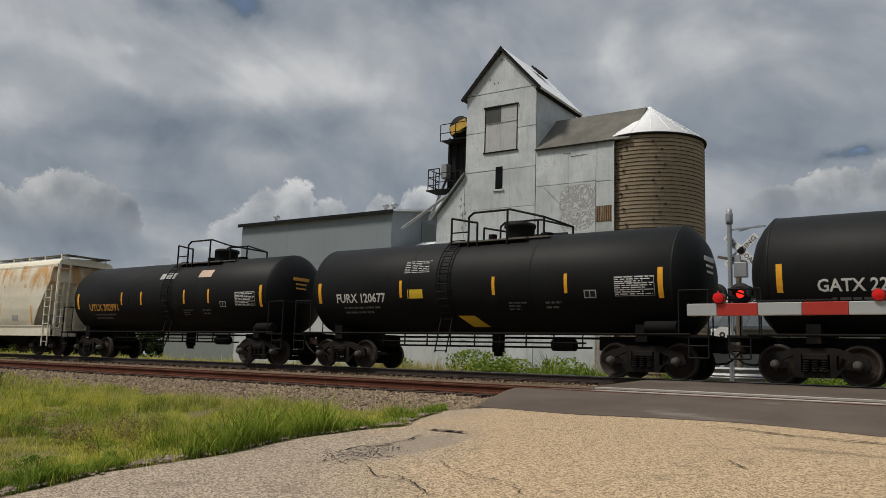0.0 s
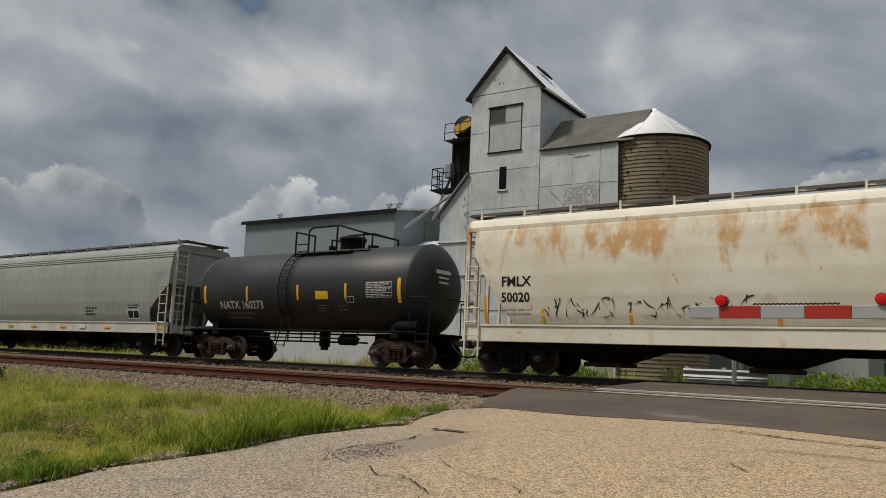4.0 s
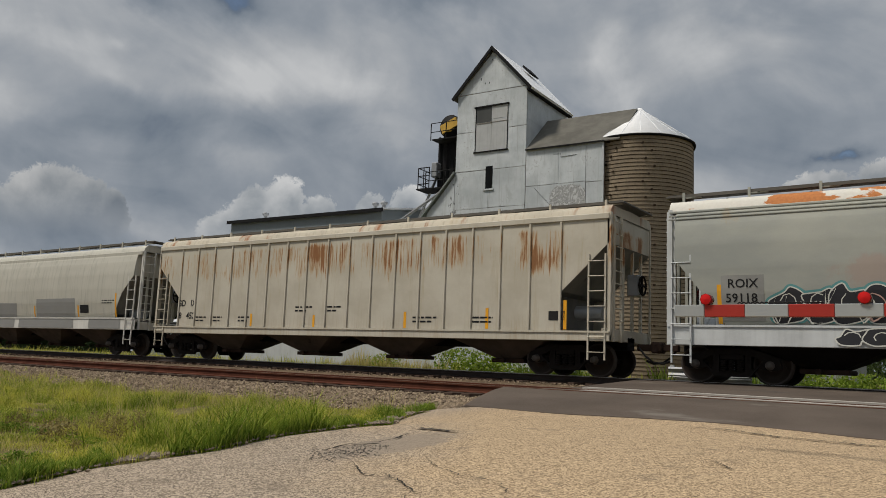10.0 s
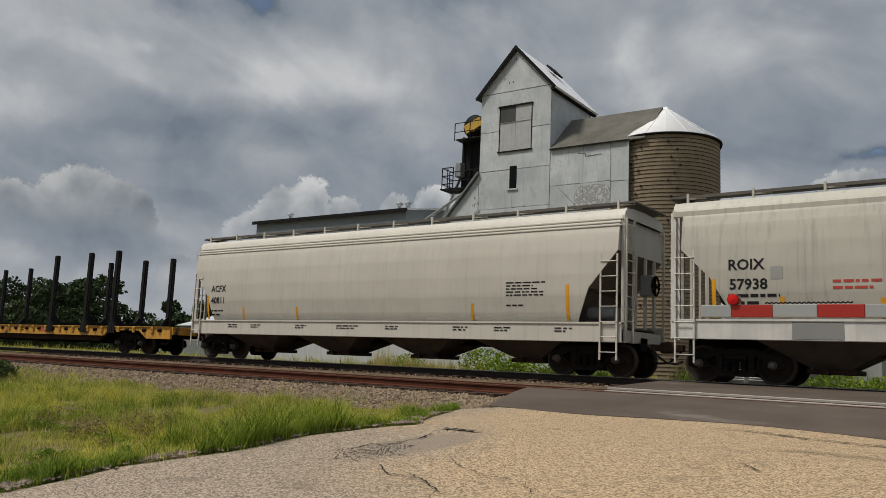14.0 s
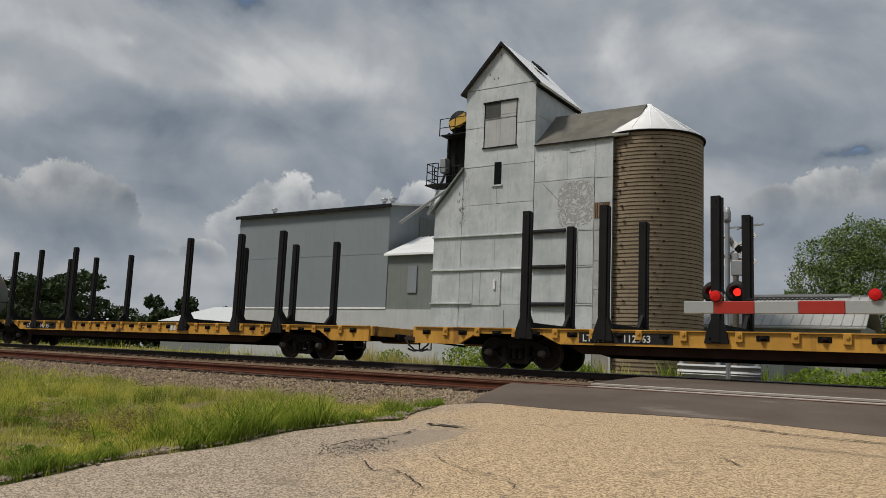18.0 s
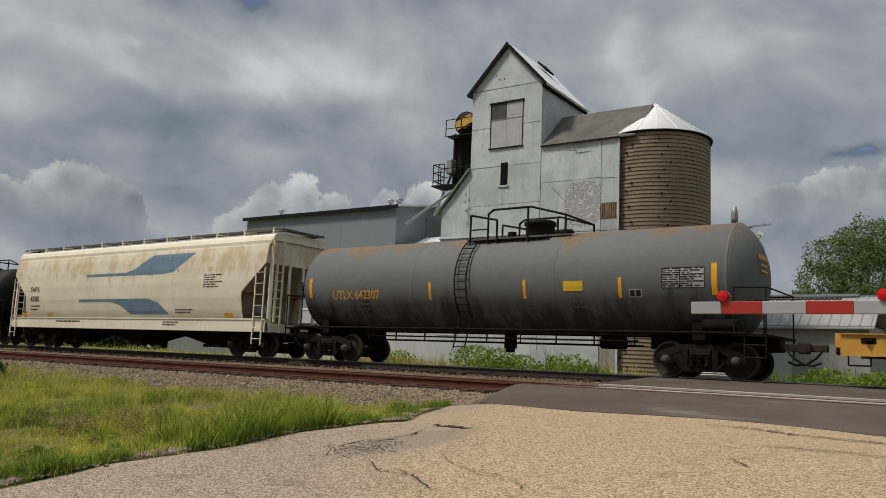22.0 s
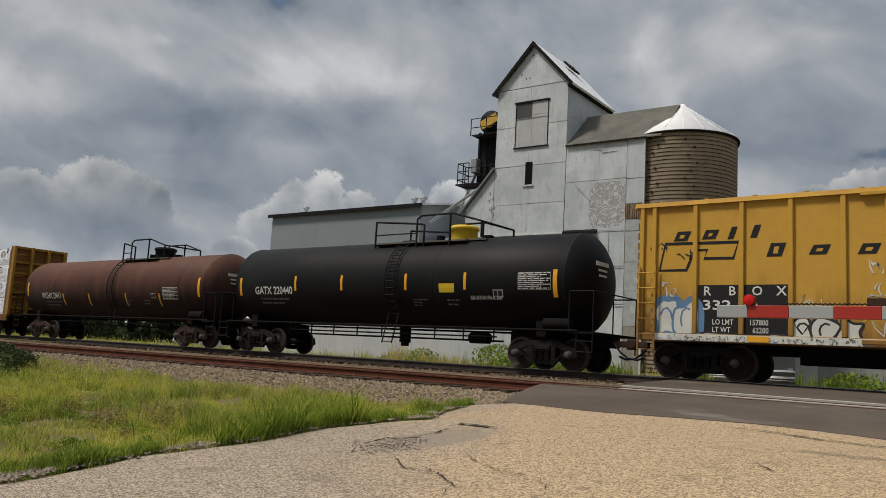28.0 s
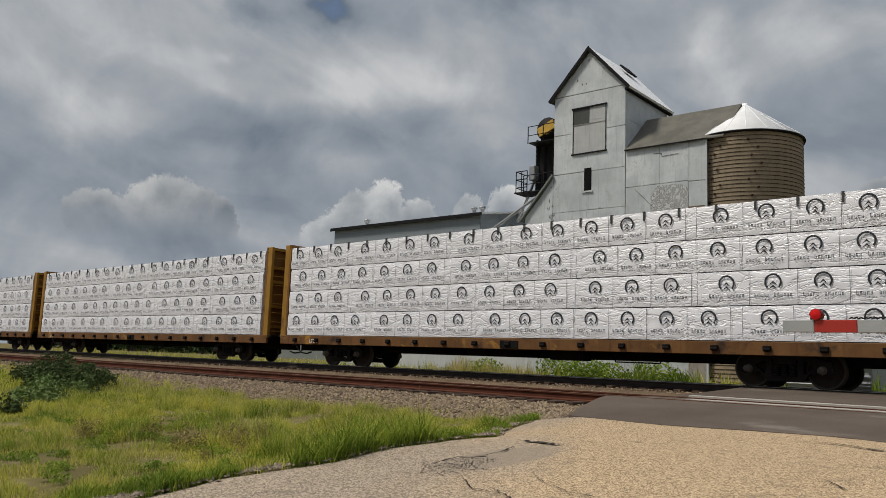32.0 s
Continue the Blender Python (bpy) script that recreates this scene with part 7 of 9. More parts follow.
    decal(car, "placard", rect(pl - 0.28, pl + 0.32, 2.22, 2.50), face, M_PLACARD, label="yellow notice plate") if pl < 50 else None
    # data plate, grid of small fields
    g0, zd = data, zc + dpz
    pale = mat is M_GREYTANK
    if pale:
        decal(car, "data_plate", rect(g0 - 0.55, g0 + 0.55, zd - 0.1, zd + 0.42), face, M_PLATEGREY, label="pale stencilled data panel")
    lift_face = (lambda q: face(q) + 0.004) if pale else face
    bars(car, g0 - 0.53, zd + 0.41, 1.06, 0.50, 9, lift_face, M_STEELDK if pale else M_LETTERW, 5, "data_row", 0.55)
    for u in (-0.55, -0.08, 0.22, 0.545):
        decal(car, "data_line", rect(g0 + u, g0 + u + 0.014, zd - 0.1, zd + 0.42), lift_face, M_STEELDK if pale else M_PLATEGREY, 0.008)
    for v in (-0.1, 0.06, 0.24, 0.41):
        decal(car, "data_line", rect(g0 - 0.55, g0 + 0.56, zd + v, zd + v + 0.012), lift_face, M_STEELDK if pale else M_PLATEGREY, 0.008)
    for j, (f, w, n) in enumerate(((0.24, 0.6, 3), (0.44, 0.5, 2))):
        bars(car, f * mark, zc - 0.62, w, 0.26, n, face, M_LETTERDIM, 7 + j, gap=0.6)
    decal(car, "stencil_box", rect((data - 1.45), (data - 1.45) + 0.36, zc - 0.55, zc - 0.33), face, M_PLATEGREY)
    decal(car, "stencil_field", rect((data - 1.45) + 0.03, (data - 1.45) + 0.16, zc - 0.52, zc - 0.36), face, M_LETTERB, 0.010)
    decal(car, "stencil_field", rect((data - 1.45) + 0.19, (data - 1.45) + 0.33, zc - 0.52, zc - 0.36), face, M_LETTERB, 0.010)
    # head lettering: small bars
    g = G()
    for i, (w, h) in enumerate(((0.8, 0.12), (0.55, 0.06), (0.5, 0.06))):
        zz = zc + 0.45 - i * 0.16
        rr = math.hypot(zz - zc, 0.3) / R
        xx = half + 0.60 * math.sqrt(max(0, 1 - rr ** 2.2)) + 0.02
        g.box(xx, xx + 0.01, -0.3 - w / 2, -0.3 + w / 2, zz, zz + h)
    part("head_lettering", g, nm, car)
    running_gear(car, s0, tr, end, tone)
    return car, face


# ---------------------------------------------------------------- covered hoppers
def hopper_car(s0, half, tr, body, label, sides, cut, bays, sill=(0.90, 1.40), sill_mat=None, eave=None, ribs=0, walk_posts=12, name_lines=(), lname_mat=None, lx=0.0, dashes=(), tone="black", endm=None, bay_mat=None, eave_mat=None, walkway=True, roof_z=4.66, bands=True):
    """sides: (z, half width) up the side; cut: (z, inset) of the sloped ends, from the top down."""
    car = new_car("covered_hopper", label, "hopper car", s0)
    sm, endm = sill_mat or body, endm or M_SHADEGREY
    zs, ws = [p[0] for p in sides], [p[1] for p in sides]

    def face(z):
        return float(np.interp(z, zs, ws))

    cz, ci = [p[0] for p in cut][::-1], [p[1] for p in cut][::-1]

    def inset(z):
        return float(np.interp(z, cz, ci))

    z_eave = zs[-1]
    levels = sorted({round(z, 3) for z in list(np.linspace(zs[0], z_eave, 16)) + cz + zs if zs[0] <= z <= z_eave})
    for sy in (-1, 1):
        g = G()
        g.sheet([[(x, sy * face(z), z) for x in np.linspace(-half + inset(z), half - inset(z), 9)] for z in levels])
        g.sheet([[(x, sy * (face(z) - 0.02), z) for x in np.linspace(-half + inset(z), half - inset(z), 9)] for z in levels])
        part("side_sheet", g, body, car)
    # ends: upper wall and slope sheet
    zcut = cz[-1]
    for sx in (-1, 1):
        g = G()
        up = [z for z in levels if z >= zcut - 0.01]
        g.sheet([[(sx * (half - inset(z) - 0.01), y, z) for y in np.linspace(-face(z), face(z), 5)] for z in up], False)
        part("end_sheet", g, body, car)
        # Slope sheets take an end colour darkened for shade; the cream car keeps body paint.
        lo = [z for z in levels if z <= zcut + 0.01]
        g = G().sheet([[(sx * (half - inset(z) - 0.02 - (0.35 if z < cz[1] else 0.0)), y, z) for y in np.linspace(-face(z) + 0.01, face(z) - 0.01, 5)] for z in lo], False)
        part("slope_sheet", g, endm, car, "grimy sloping end sheet, darkened for shade except on the cream car")
        for y in (-1.0, -0.35, 0.35, 1.0):
            part("end_post", G().beam((sx * (half - 0.12), y, sill[1] - 0.1), (sx * (half - 0.12), y, zcut), 0.07, 0.09), body, car)
    # roof with curved eaves
    near = [(-ws[-1], z_eave), (-ws[-1] * 0.965, z_eave + 0.15), (-ws[-1] * 0.885, z_eave + 0.265), (-0.8, roof_z - 0.03), (0.0, roof_z)]
    prof = near + [(-y, z) for y, z in near[-2::-1]]
    g = G().sheet([[(x, y, z) for y, z in prof] for x in np.linspace(-half, half, 9)])
    for sx in (-1, 1):
        g.add([(sx * half, y, z) for y, z in prof], [tuple(range(len(prof)))])
    part("roof", g, eave_mat or body, car)
    if bands:
        for dz, t in ((0.0, 0.05), (-0.10, 0.04), (-0.19, 0.04)):
            z = z_eave + dz - 0.04
            part("eave_band", G().box(-half + 0.02, half - 0.02, -face(z) - 0.03, -face(z) + 0.01, z - t / 2, z + t / 2, 0.008), body, car)
    else:
        part("eave_band", G().box(-half + 0.02, half - 0.02, -ws[-1] - 0.05, -ws[-1] + 0.02, z_eave - 0.14, z_eave + 0.02, 0.015), body, car)
    # hatch trough and roof walk
    part("hatch_cover", G().box(-half + 0.8, half - 0.8, -0.32, 0.32, roof_z - 0.02, roof_z + 0.10, 0.03), body, car)
    for k in range(9):
        x = (-half + 1.2) + (2 * half - 2.4) * k / 8
        part("hatch_latch", G().box(x - 0.03, x + 0.03, -0.38, 0.38, roof_z + 0.10, roof_z + 0.14), M_GALV, car)
    wz = roof_z + 0.11
    for sy in (-1, 1):
        w = part("roof_walk", G().box(-half - 0.15, half + 0.15, sy * 0.82 - 0.22, sy * 0.82 + 0.22, wz, wz + 0.035), M_GRATE, car, "grating walkway along the roof")
        part("walk_edge", G().box(-half - 0.15, half + 0.15, sy * 1.05 - 0.012, sy * 1.05 + 0.012, wz - 0.03, wz + 0.05), M_GRATE, w)
        for k in range(walk_posts):
            x = (-half + 0.3) + (2 * half - 0.6) * k / (walk_posts - 1)
            part("walk_bracket", G().box(x - 0.03, x + 0.03, sy * 1.14 - 0.025, sy * 1.14 + 0.025, z_eave + 0.02, wz + 0.08).beam((x, sy * 1.14, wz - 0.06), (x + 0.4, sy * 0.9, wz - 0.02), 0.03), body, w)
    for sx in (-1, 1):
        part("roof_walk", G().box(min(sx * (half - 0.3), sx * (half + 0.2)), max(sx * (half - 0.3), sx * (half + 0.2)), -1.1, 1.1, wz - 0.02, wz + 0.02), M_GRATE, car)
    # side sill
    if sill_mat is not False:
        for sy in (-1, 1):
            y = sy * (max(ws[0], 1.5) + 0.03)
            part("side_sill", G().box(-half, half, min(y, y - sy * 0.14), max(y, y - sy * 0.14), sill[0], sill[1], 0.012).box(-half, half, min(y + sy * 0.03, y - sy * 0.2), max(y + sy * 0.03, y - sy * 0.2), sill[1] - 0.05, sill[1]), sm, car)
    part("centre_sill", G().box(-half, half, -0.25, 0.25, 0.75, 1.1), M_UNDER, car)
    for sx in (-1, 1):
        a, b = sorted((sx * (half - 0.25), sx * half))
        part("end_sill", G().box(a, b, -1.5, 1.5, sill[0] + 0.02, sill[0] + 0.34, 0.01), sm if sm else body, car)
        a, b = sorted((sx * (half - 1.7), sx * (half - 0.25)))
        part("end_platform", G().box(a, b, -1.4, 1.4, sill[1] - 0.12, sill[1] - 0.07), endm, car)
        y0 = -face(2.0) - 0.05
        part("ladder", ladder(sx * (half - 0.12), sx * (half - 0.60), y0 + 0.02, 0.45, min(3.3, zcut + 0.1), 7), sm, car, "side ladder at the car end")
        g = G()
        for z in np.linspace(1.5, z_eave - 0.2, 9):
            g.cyl((sx * (half + 0.08), -1.35, z), (sx * (half + 0.08), -0.85, z), 0.018, 6)
        g.box(sx * (half + 0.04) - 0.03, sx * (half + 0.04) + 0.03, -1.38, -1.32, sill[0], z_eave).box(sx * (half + 0.04) - 0.03, sx * (half + 0.04) + 0.03, -0.88, -0.82, sill[0], z_eave)
        part("grab_post", G().box(sx * (half + 0.04) - 0.025, sx * (half + 0.04) + 0.025, 1.30, 1.35, sill[0], z_eave), sm, car)
        part("end_ladder", g, sm, car)
        part("corner_post", G().box(sx * (half - 0.03) - 0.05, sx * (half - 0.03) + 0.05, -face(z_eave) - 0.0, -face(z_eave) + 0.1, sill[1] - 0.1, z_eave + 0.05), sm, car)
    part("brake_wheel", G().lathe([(half + 0.16, 0.26), (half + 0.20, 0.30), (half + 0.22, 0.26), (half + 0.18, 0.24), (half + 0.16, 0.26)], "x", 20, at=(0, 0.35, 2.6)).box(half + 0.15, half + 0.2, 0.09, 0.61, 2.57, 2.63).box(half + 0.15, half + 0.2, 0.32, 0.38, 2.34, 2.86), M_UNDER, car, "hand brake wheel")
    part("brake_housing", G().box(half - 0.2, half + 0.14, 0.15, 0.55, 2.3, 2.9, 0.03), M_GALV, car)
    part("air_reservoir", G().cyl((half - 1.3, -0.75, 1.75), (half - 0.5, -0.75, 1.75), 0.2, 14), M_GALV, car)
    # discharge bays
    lim = half - cut[-1][1] - 0.1
    wbay = 2 * lim / bays
    for k in range(bays):
        x = -lim + wbay * (k + 0.5)
        zt = sill[0] + 0.15
        b = part("discharge_bay", G().add([(x - wbay * 0.46, -1.42, zt), (x + wbay * 0.46, -1.42, zt), (x + wbay * 0.46, 1.42, zt), (x - wbay * 0.46, 1.42, zt), (x - 0.42, -0.55, 0.42), (x + 0.42, -0.55, 0.42), (x + 0.42, 0.55, 0.42), (x - 0.42, 0.55, 0.42)], [(0, 1, 5, 4), (1, 2, 6, 5), (2, 3, 7, 6), (3, 0, 4, 7), (4, 5, 6, 7)]), bay_mat or M_UNDER, car, "sloping discharge bay between the trucks")
        part("outlet_gate", G().box(x - 0.55, x + 0.55, -0.62, 0.62, 0.30, 0.42, 0.02).cyl((x - 0.1, -0.8, 0.36), (x - 0.1, -0.6, 0.36), 0.07, 10), M_TRUCKBR, b)
    if ribs:
        rib = G().box(-0.035, 0.035, -face(2) - 0.045, -face(2) + 0.01, sides[0][0], z_eave - 0.1, 0.012).mesh("side_rib", body)
        for k in range(ribs):
            x = -half + 1.45 + (2 * half - 2.9) * k / (ribs - 1)
            part("side_rib", rib, None, car, m=pose(x, 0, 0))
    # markings
    for body_text, size, x, z in name_lines:
        lettering(car, body_text, size, x, z, face, lname_mat or M_LETTERB, 0.022, label="reporting letters and number")
    for x, h in dashes:
        decal(car, "reflector", rect(x - 0.05, x + 0.05, sill[1] + 0.03, sill[1] + 0.03 + h), face, M_ORANGE, label="orange reflector stripe")
    running_gear(car, s0, tr, half + 0.25, tone)
    return car, face


# Bays of the pale hoppers: shadow under the car is put into this grey-brown.
M_BAY = surface("bay_shaded", (0.075, 0.062, 0.052), 0.8, var=0.35, scale=1.5, stains=[((0.02, 0.017, 0.015), 0.45, 1.1, (1, 1, 1))], spec=0.15)
ROUND = [(1.38, 1.40), (1.7, 1.50), (2.2, 1.575), (2.8, 1.60), (3.4, 1.585), (3.9, 1.53), (4.15, 1.47), (4.32, 1.40)]
FLATS = [(1.15, 1.52), (2.5, 1.53), (4.38, 1.53)]


def train():
    W, K, O = M_LETTERW, M_LETTERB, M_LETTERO
    tank_car(1.56, 6.05, 5.4, 1.50, 2.66, M_BLACK, "GATX 220391", "black tank car with white lettering", txt=(-5.24, -3.1, 2.14))
    c, f = tank_car(-13.44, 6.05, 5.4, 1.50, 2.66, M_BLACK, "FURX 120677", "black tank car with white lettering and orange reflectors")
    decal(c, "notice", [(-0.45, 1.68), (-0.1, 1.36), (0.5, 1.36), (0.15, 1.68)], lambda z: f(z) + 0.02, M_PLACARD, label="yellow notice board")
    bars(c, -2.4, 3.42, 1.0, 0.42, 7, f, M_PLATEGREY, 3, gap=0.6)
    c, f = tank_car(-28.6, 6.07, 5.6, 1.48, 2.64, M_BLACK, "UTLX 302991", "black tank car with orange lettering", number_mat=O, txt=(-5.19, -3.0, 2.05), dash=(-2.7, -1.3, 1.58, 3.09), lad=0.4, pl=99, data=5.2)
    decal(c, "notice", rect(-0.3, 0.7, 3.3, 3.55), f, M_PLATEGREY), decal(c, "notice", rect(2.2, 3.0, 3.3, 3.6), f, surface("faded_pink", (0.45, 0.33, 0.25), 0.6))
    tank_car(-61.36, 4.86, 4.5, 1.50, 2.64, surface("tank_charcoal", (0.020, 0.021, 0.0225), 0.5, var=0.2, scale=0.8, streak=0.3, spec=0.35), "NATX 160273", "charcoal tank car with white lettering", txt=(-4.02, -1.6, 1.92), dash=(-2.43, 0.25, 2.54), dz=2.47, lad=-0.44, pl=1.4, data=4.0, dpz=-0.3, tone="brown")
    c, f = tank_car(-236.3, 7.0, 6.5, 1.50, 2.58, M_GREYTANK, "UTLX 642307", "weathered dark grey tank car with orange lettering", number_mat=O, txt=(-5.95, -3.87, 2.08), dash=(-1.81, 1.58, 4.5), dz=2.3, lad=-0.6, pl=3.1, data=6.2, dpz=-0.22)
    c, f = tank_car(-271.3, 4.86, 4.3, 1.46, 2.6, M_BLACK, "TILX 161159", "short black tank car with white lettering", txt=(-4.02, -2.18, 2.27), dash=(-1.94, 0.81, 2.27), dz=2.57, pl=1.5, data=4.2, dpz=-0.17)
    lettering(c, "50% SODIUM HYDROXIDE", 0.15, 2.35, 2.07, f, W, 0.01, 0.75)
    c, f = tank_car(-303.4, 7.0, 6.4, 1.50, 2.63, M_BLACK, "GATX 220440", "long black tank car with yellow valve bonnet", dome=M_PLACARD, txt=(-6.15, -4.05, 2.18), dash=(-3.88, -1.52, 1.41, 3.81), dz=2.57, lad=0.78, wide=1.2, pl=3.08, data=6.3, dpz=-0.25)
    lettering(c, "SR-8754 FRA AIP", 0.17, 4.0, 2.0, f, W, 0.008)
    c, f = tank_car(-320.5, 7.32, 6.5, 1.46, 2.56, M_BROWN, "WCHX 23411", "rust-brown tank car with white lettering", txt=(-5.86, -4.01, 2.0), dash=(-3.74, -1.34, 1.84, 4.48), dz=1.95, lad=0.66, pl=99, data=5.3, dpz=-0.5, tone="brown")

    # rusty cream hopper
    c, f = hopper_car(-45.35, 8.6, 7.15, M_CREAM, "rust-stained cream covered hopper with scrawled tags", ROUND, [(3.5, 0.35), (2.6, 0.9), (1.38, 1.75)], 3, bands=False, endm=M_CREAM, name_lines=[("FMLX", 0.40, -7.25, 2.50), ("50020", 0.38, -7.25, 2.05)], dashes=[(-7.8, 0.8), (-5.9, 0.4), (-3.3, 0.4), (0.4, 0.45), (3.3, 0.45), (6.75, 0.9)])
    bars(c, -7.25, 1.85, 1.0, 0.22, 2, f, M_PLATEGREY, 5)
    decal(c, "data_plate", rect(4.9, 5.5, 1.62, 1.9), f, M_PLATEGREY), bars(c, 2.3, 1.75, 1.2, 0.22, 3, f, M_PLATEGREY, 6)
    for i, x in enumerate((-5.9, -3.6, -1.6)):
        scrawl(c, f, x, 1.62, 1.9, 0.55, K, 40 + i)
    # grey hopper
    c, f = hopper_car(-78.1, 9.7, 8.15, M_HGREY, "grey covered hopper with plain sides", ROUND, [(2.95, 0.05), (1.95, 1.25), (1.38, 1.35)], 4, sill=(0.92, 1.38), sill_mat=surface("sill_pale", (0.50, 0.48, 0.42), 0.6, streak=0.3), name_lines=[("FINX", 0.36, -7.78, 2.48), ("50288", 0.36, -7.78, 2.02)])
    for x in (-8.9, -6.9, -3.2, -1.0, 1.6, 5.2, 9.0):
        decal(c, "reflector", rect(x, x + 0.5, 1.1, 1.2), lambda z: 1.56, M_ORANGE, label="orange sill reflector")
    for x in (-5.0, 3.3):
        decal(c, "reflector", rect(x, x + 0.45, 1.08, 1.24), lambda z: 1.56, W)
    bars(c, 3.6, 2.0, 0.9, 0.4, 3, f, K, 6), bars(c, -8.1, 1.75, 0.8, 0.25, 2, f, K, 7)
    decal(c, "data_frame", rect(6.83, 7.67, 1.50, 1.90), f, W, 0.004), decal(c, "data_plate", rect(6.88, 7.23, 1.55, 1.85), f, K, 0.008), decal(c, "data_plate", rect(7.27, 7.62, 1.55, 1.85), f, K, 0.008), bars(c, 6.9, 2.1, 0.75, 0.2, 2, f, K, 8)
    # pale hopper with rusty eave and graffiti
    c, f = hopper_car(-98.54, 9.3, 7.85, M_HGREEN, "pale grey hopper with rusty eaves and graffiti", ROUND, [(3.05, 0.2), (1.6, 1.35), (1.38, 1.4)], 4, sill_mat=surface("sill_pale_grey", (0.50, 0.52, 0.52), 0.5, streak=0.2), eave_mat=M_ROOFRUST, dashes=[(-8.0, 0.95), (-5.2, 0.4), (-2.7, 0.4), (0.1, 0.4), (2.4, 0.45), (4.6, 0.45), (7.1, 0.9)])
    decal(c, "number_panel", rect(-7.95, -6.95, 1.5, 2.6), f, surface("panel_grey", (0.25, 0.25, 0.235), 0.6))
    lettering(c, "ROIX", 0.30, -7.8, 2.3, lambda z: f(z) + 0.006, K, 0.01), lettering(c, "59118", 0.30, -7.85, 1.95, lambda z: f(z) + 0.006, K, 0.01)
    bars(c, -7.85, 1.75, 0.8, 0.2, 2, lambda z: f(z) + 0.006, K, 9)
    piece(c, f, -6.75, 1.42, 3.9, 0.92, (M_GRAF_K, M_GRAF_T, M_GRAF_W), 3, 6, 0.03)
    scrawl(c, lambda q: f(q) + 0.012, -6.7, 1.46, 3.8, 0.8, M_GRAF_W, 47), scrawl(c, lambda q: f(q) + 0.011, -5.0, 1.5, 2.2, 0.95, M_GRAF_R, 48)
    piece(c, lambda z: 1.575, -5.4, 0.94, 3.0, 0.40, (M_GRAF_K, None, M_GRAF_W), 4, 5, 0.03)
    for i, (x, w) in enumerate(((-1.6, 1.3), (0.6, 1.2), (1.9, 1.5), (3.6, 0.9), (4.7, 3.0))):
        scrawl(c, lambda z: 1.575, x, 1.0, w, 0.30, K, 60 + i)
    scrawl(c, f, 4.4, 1.65, 2.4, 0.6, K, 70)
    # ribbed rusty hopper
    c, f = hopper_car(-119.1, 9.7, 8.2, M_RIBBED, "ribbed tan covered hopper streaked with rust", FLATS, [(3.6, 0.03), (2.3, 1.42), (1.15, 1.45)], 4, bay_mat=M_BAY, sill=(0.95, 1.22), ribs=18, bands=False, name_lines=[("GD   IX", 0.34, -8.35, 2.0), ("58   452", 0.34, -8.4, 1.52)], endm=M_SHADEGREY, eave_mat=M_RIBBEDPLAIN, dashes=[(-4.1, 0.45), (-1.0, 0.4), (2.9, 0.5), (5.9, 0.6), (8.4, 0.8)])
    for i, (x, w) in enumerate(((-7.2, 0.6), (-6.2, 0.5), (-4.8, 0.6), (-1.9, 0.8), (-0.4, 0.6), (3.2, 0.9), (5.4, 0.7))):
        bars(c, x, 1.95 if i in (3, 4) else 1.6, w, 0.25, 2, f, K, 80 + i)
    decal(c, "data_plate", rect(7.9, 8.4, 1.5, 1.75), f, K)
    # off-white hopper with grey patches
    c, f = hopper_car(-139.55, 9.4, 7.95, M_WHITE2, "off-white hopper with grey painted-over patches", ROUND, [(3.3, 0.28), (2.58, 1.0), (1.7, 1.5), (1.38, 1.5)], 4, bay_mat=M_BAY, sill=(1.05, 1.55), sill_mat=surface("sill_white", (0.56, 0.55, 0.51), 0.5, streak=0.2), bands=False, name_lines=[("ROIX", 0.36, -7.95, 2.75), ("57938", 0.36, -7.92, 2.27)], dashes=[(-8.3, 0.95), (-6.7, 0.5), (-4.6, 0.45), (-1.7, 0.45), (1.6, 0.5), (5.2, 0.5), (8.0, 1.0)])
    decal(c, "patch", [(-4.05, 1.57), (0.0, 1.57), (0.02, 2.22), (-2.1, 2.25), (-2.15, 2.32), (-4.05, 2.3)], f, M_PATCH, label="grey painted-over patch"), decal(c, "patch", rect(1.75, 4.95, 1.57, 2.40), f, M_PATCH, label="grey painted-over patch")
    for x0, x1 in ((-6.5, -5.4), (-4.1, -0.1), (0.3, 4.9), (6.1, 8.4)):
        decal(c, "patch", rect(x0, x1, 1.09, 1.49), lambda z: 1.535, M_PATCH)
    bars(c, -7.95, 2.15, 1.2, 0.35, 2, f, K, 11), bars(c, -5.6, 2.45, 1.0, 0.3, 2, f, M_LETTERR, 12)
    decal(c, "data_plate", rect(5.35, 6.0, 1.75, 2.1), f, K), bars(c, 7.0, 2.3, 0.9, 0.2, 2, f, K, 13)
    decal(c, "stencil_box", rect(-6.95, -6.68, 2.5, 2.8), f, M_PLATEGREY)
    # white hopper
    c, f = hopper_car(-159.5, 9.2, 7.95, M_WHITEH, "clean white covered hopper with banded eaves", ROUND, [(3.4, 0.1), (2.4, 0.95), (1.38, 1.35)], 4, endm=surface("end_shade_brown", (0.13, 0.11, 0.09), 0.7, var=0.3), bay_mat=M_BAY, sill=(0.92, 1.46), sill_mat=M_WHITEH, name_lines=[("ACFX", 0.34, -8.0, 2.55), ("40811", 0.34, -8.0, 2.1)], lname_mat=K, dashes=[(-8.2, 0.9), (-6.1, 0.45), (-3.2, 0.45), (4.4, 0.5), (7.6, 1.0)])
    bars(c, -8.0, 1.85, 0.7, 0.3, 2, f, K, 14), bars(c, 5.6, 2.6, 1.3, 0.45, 5, f, K, 15), bars(c, 5.6, 1.95, 0.6, 0.1, 1, f, K, 16)
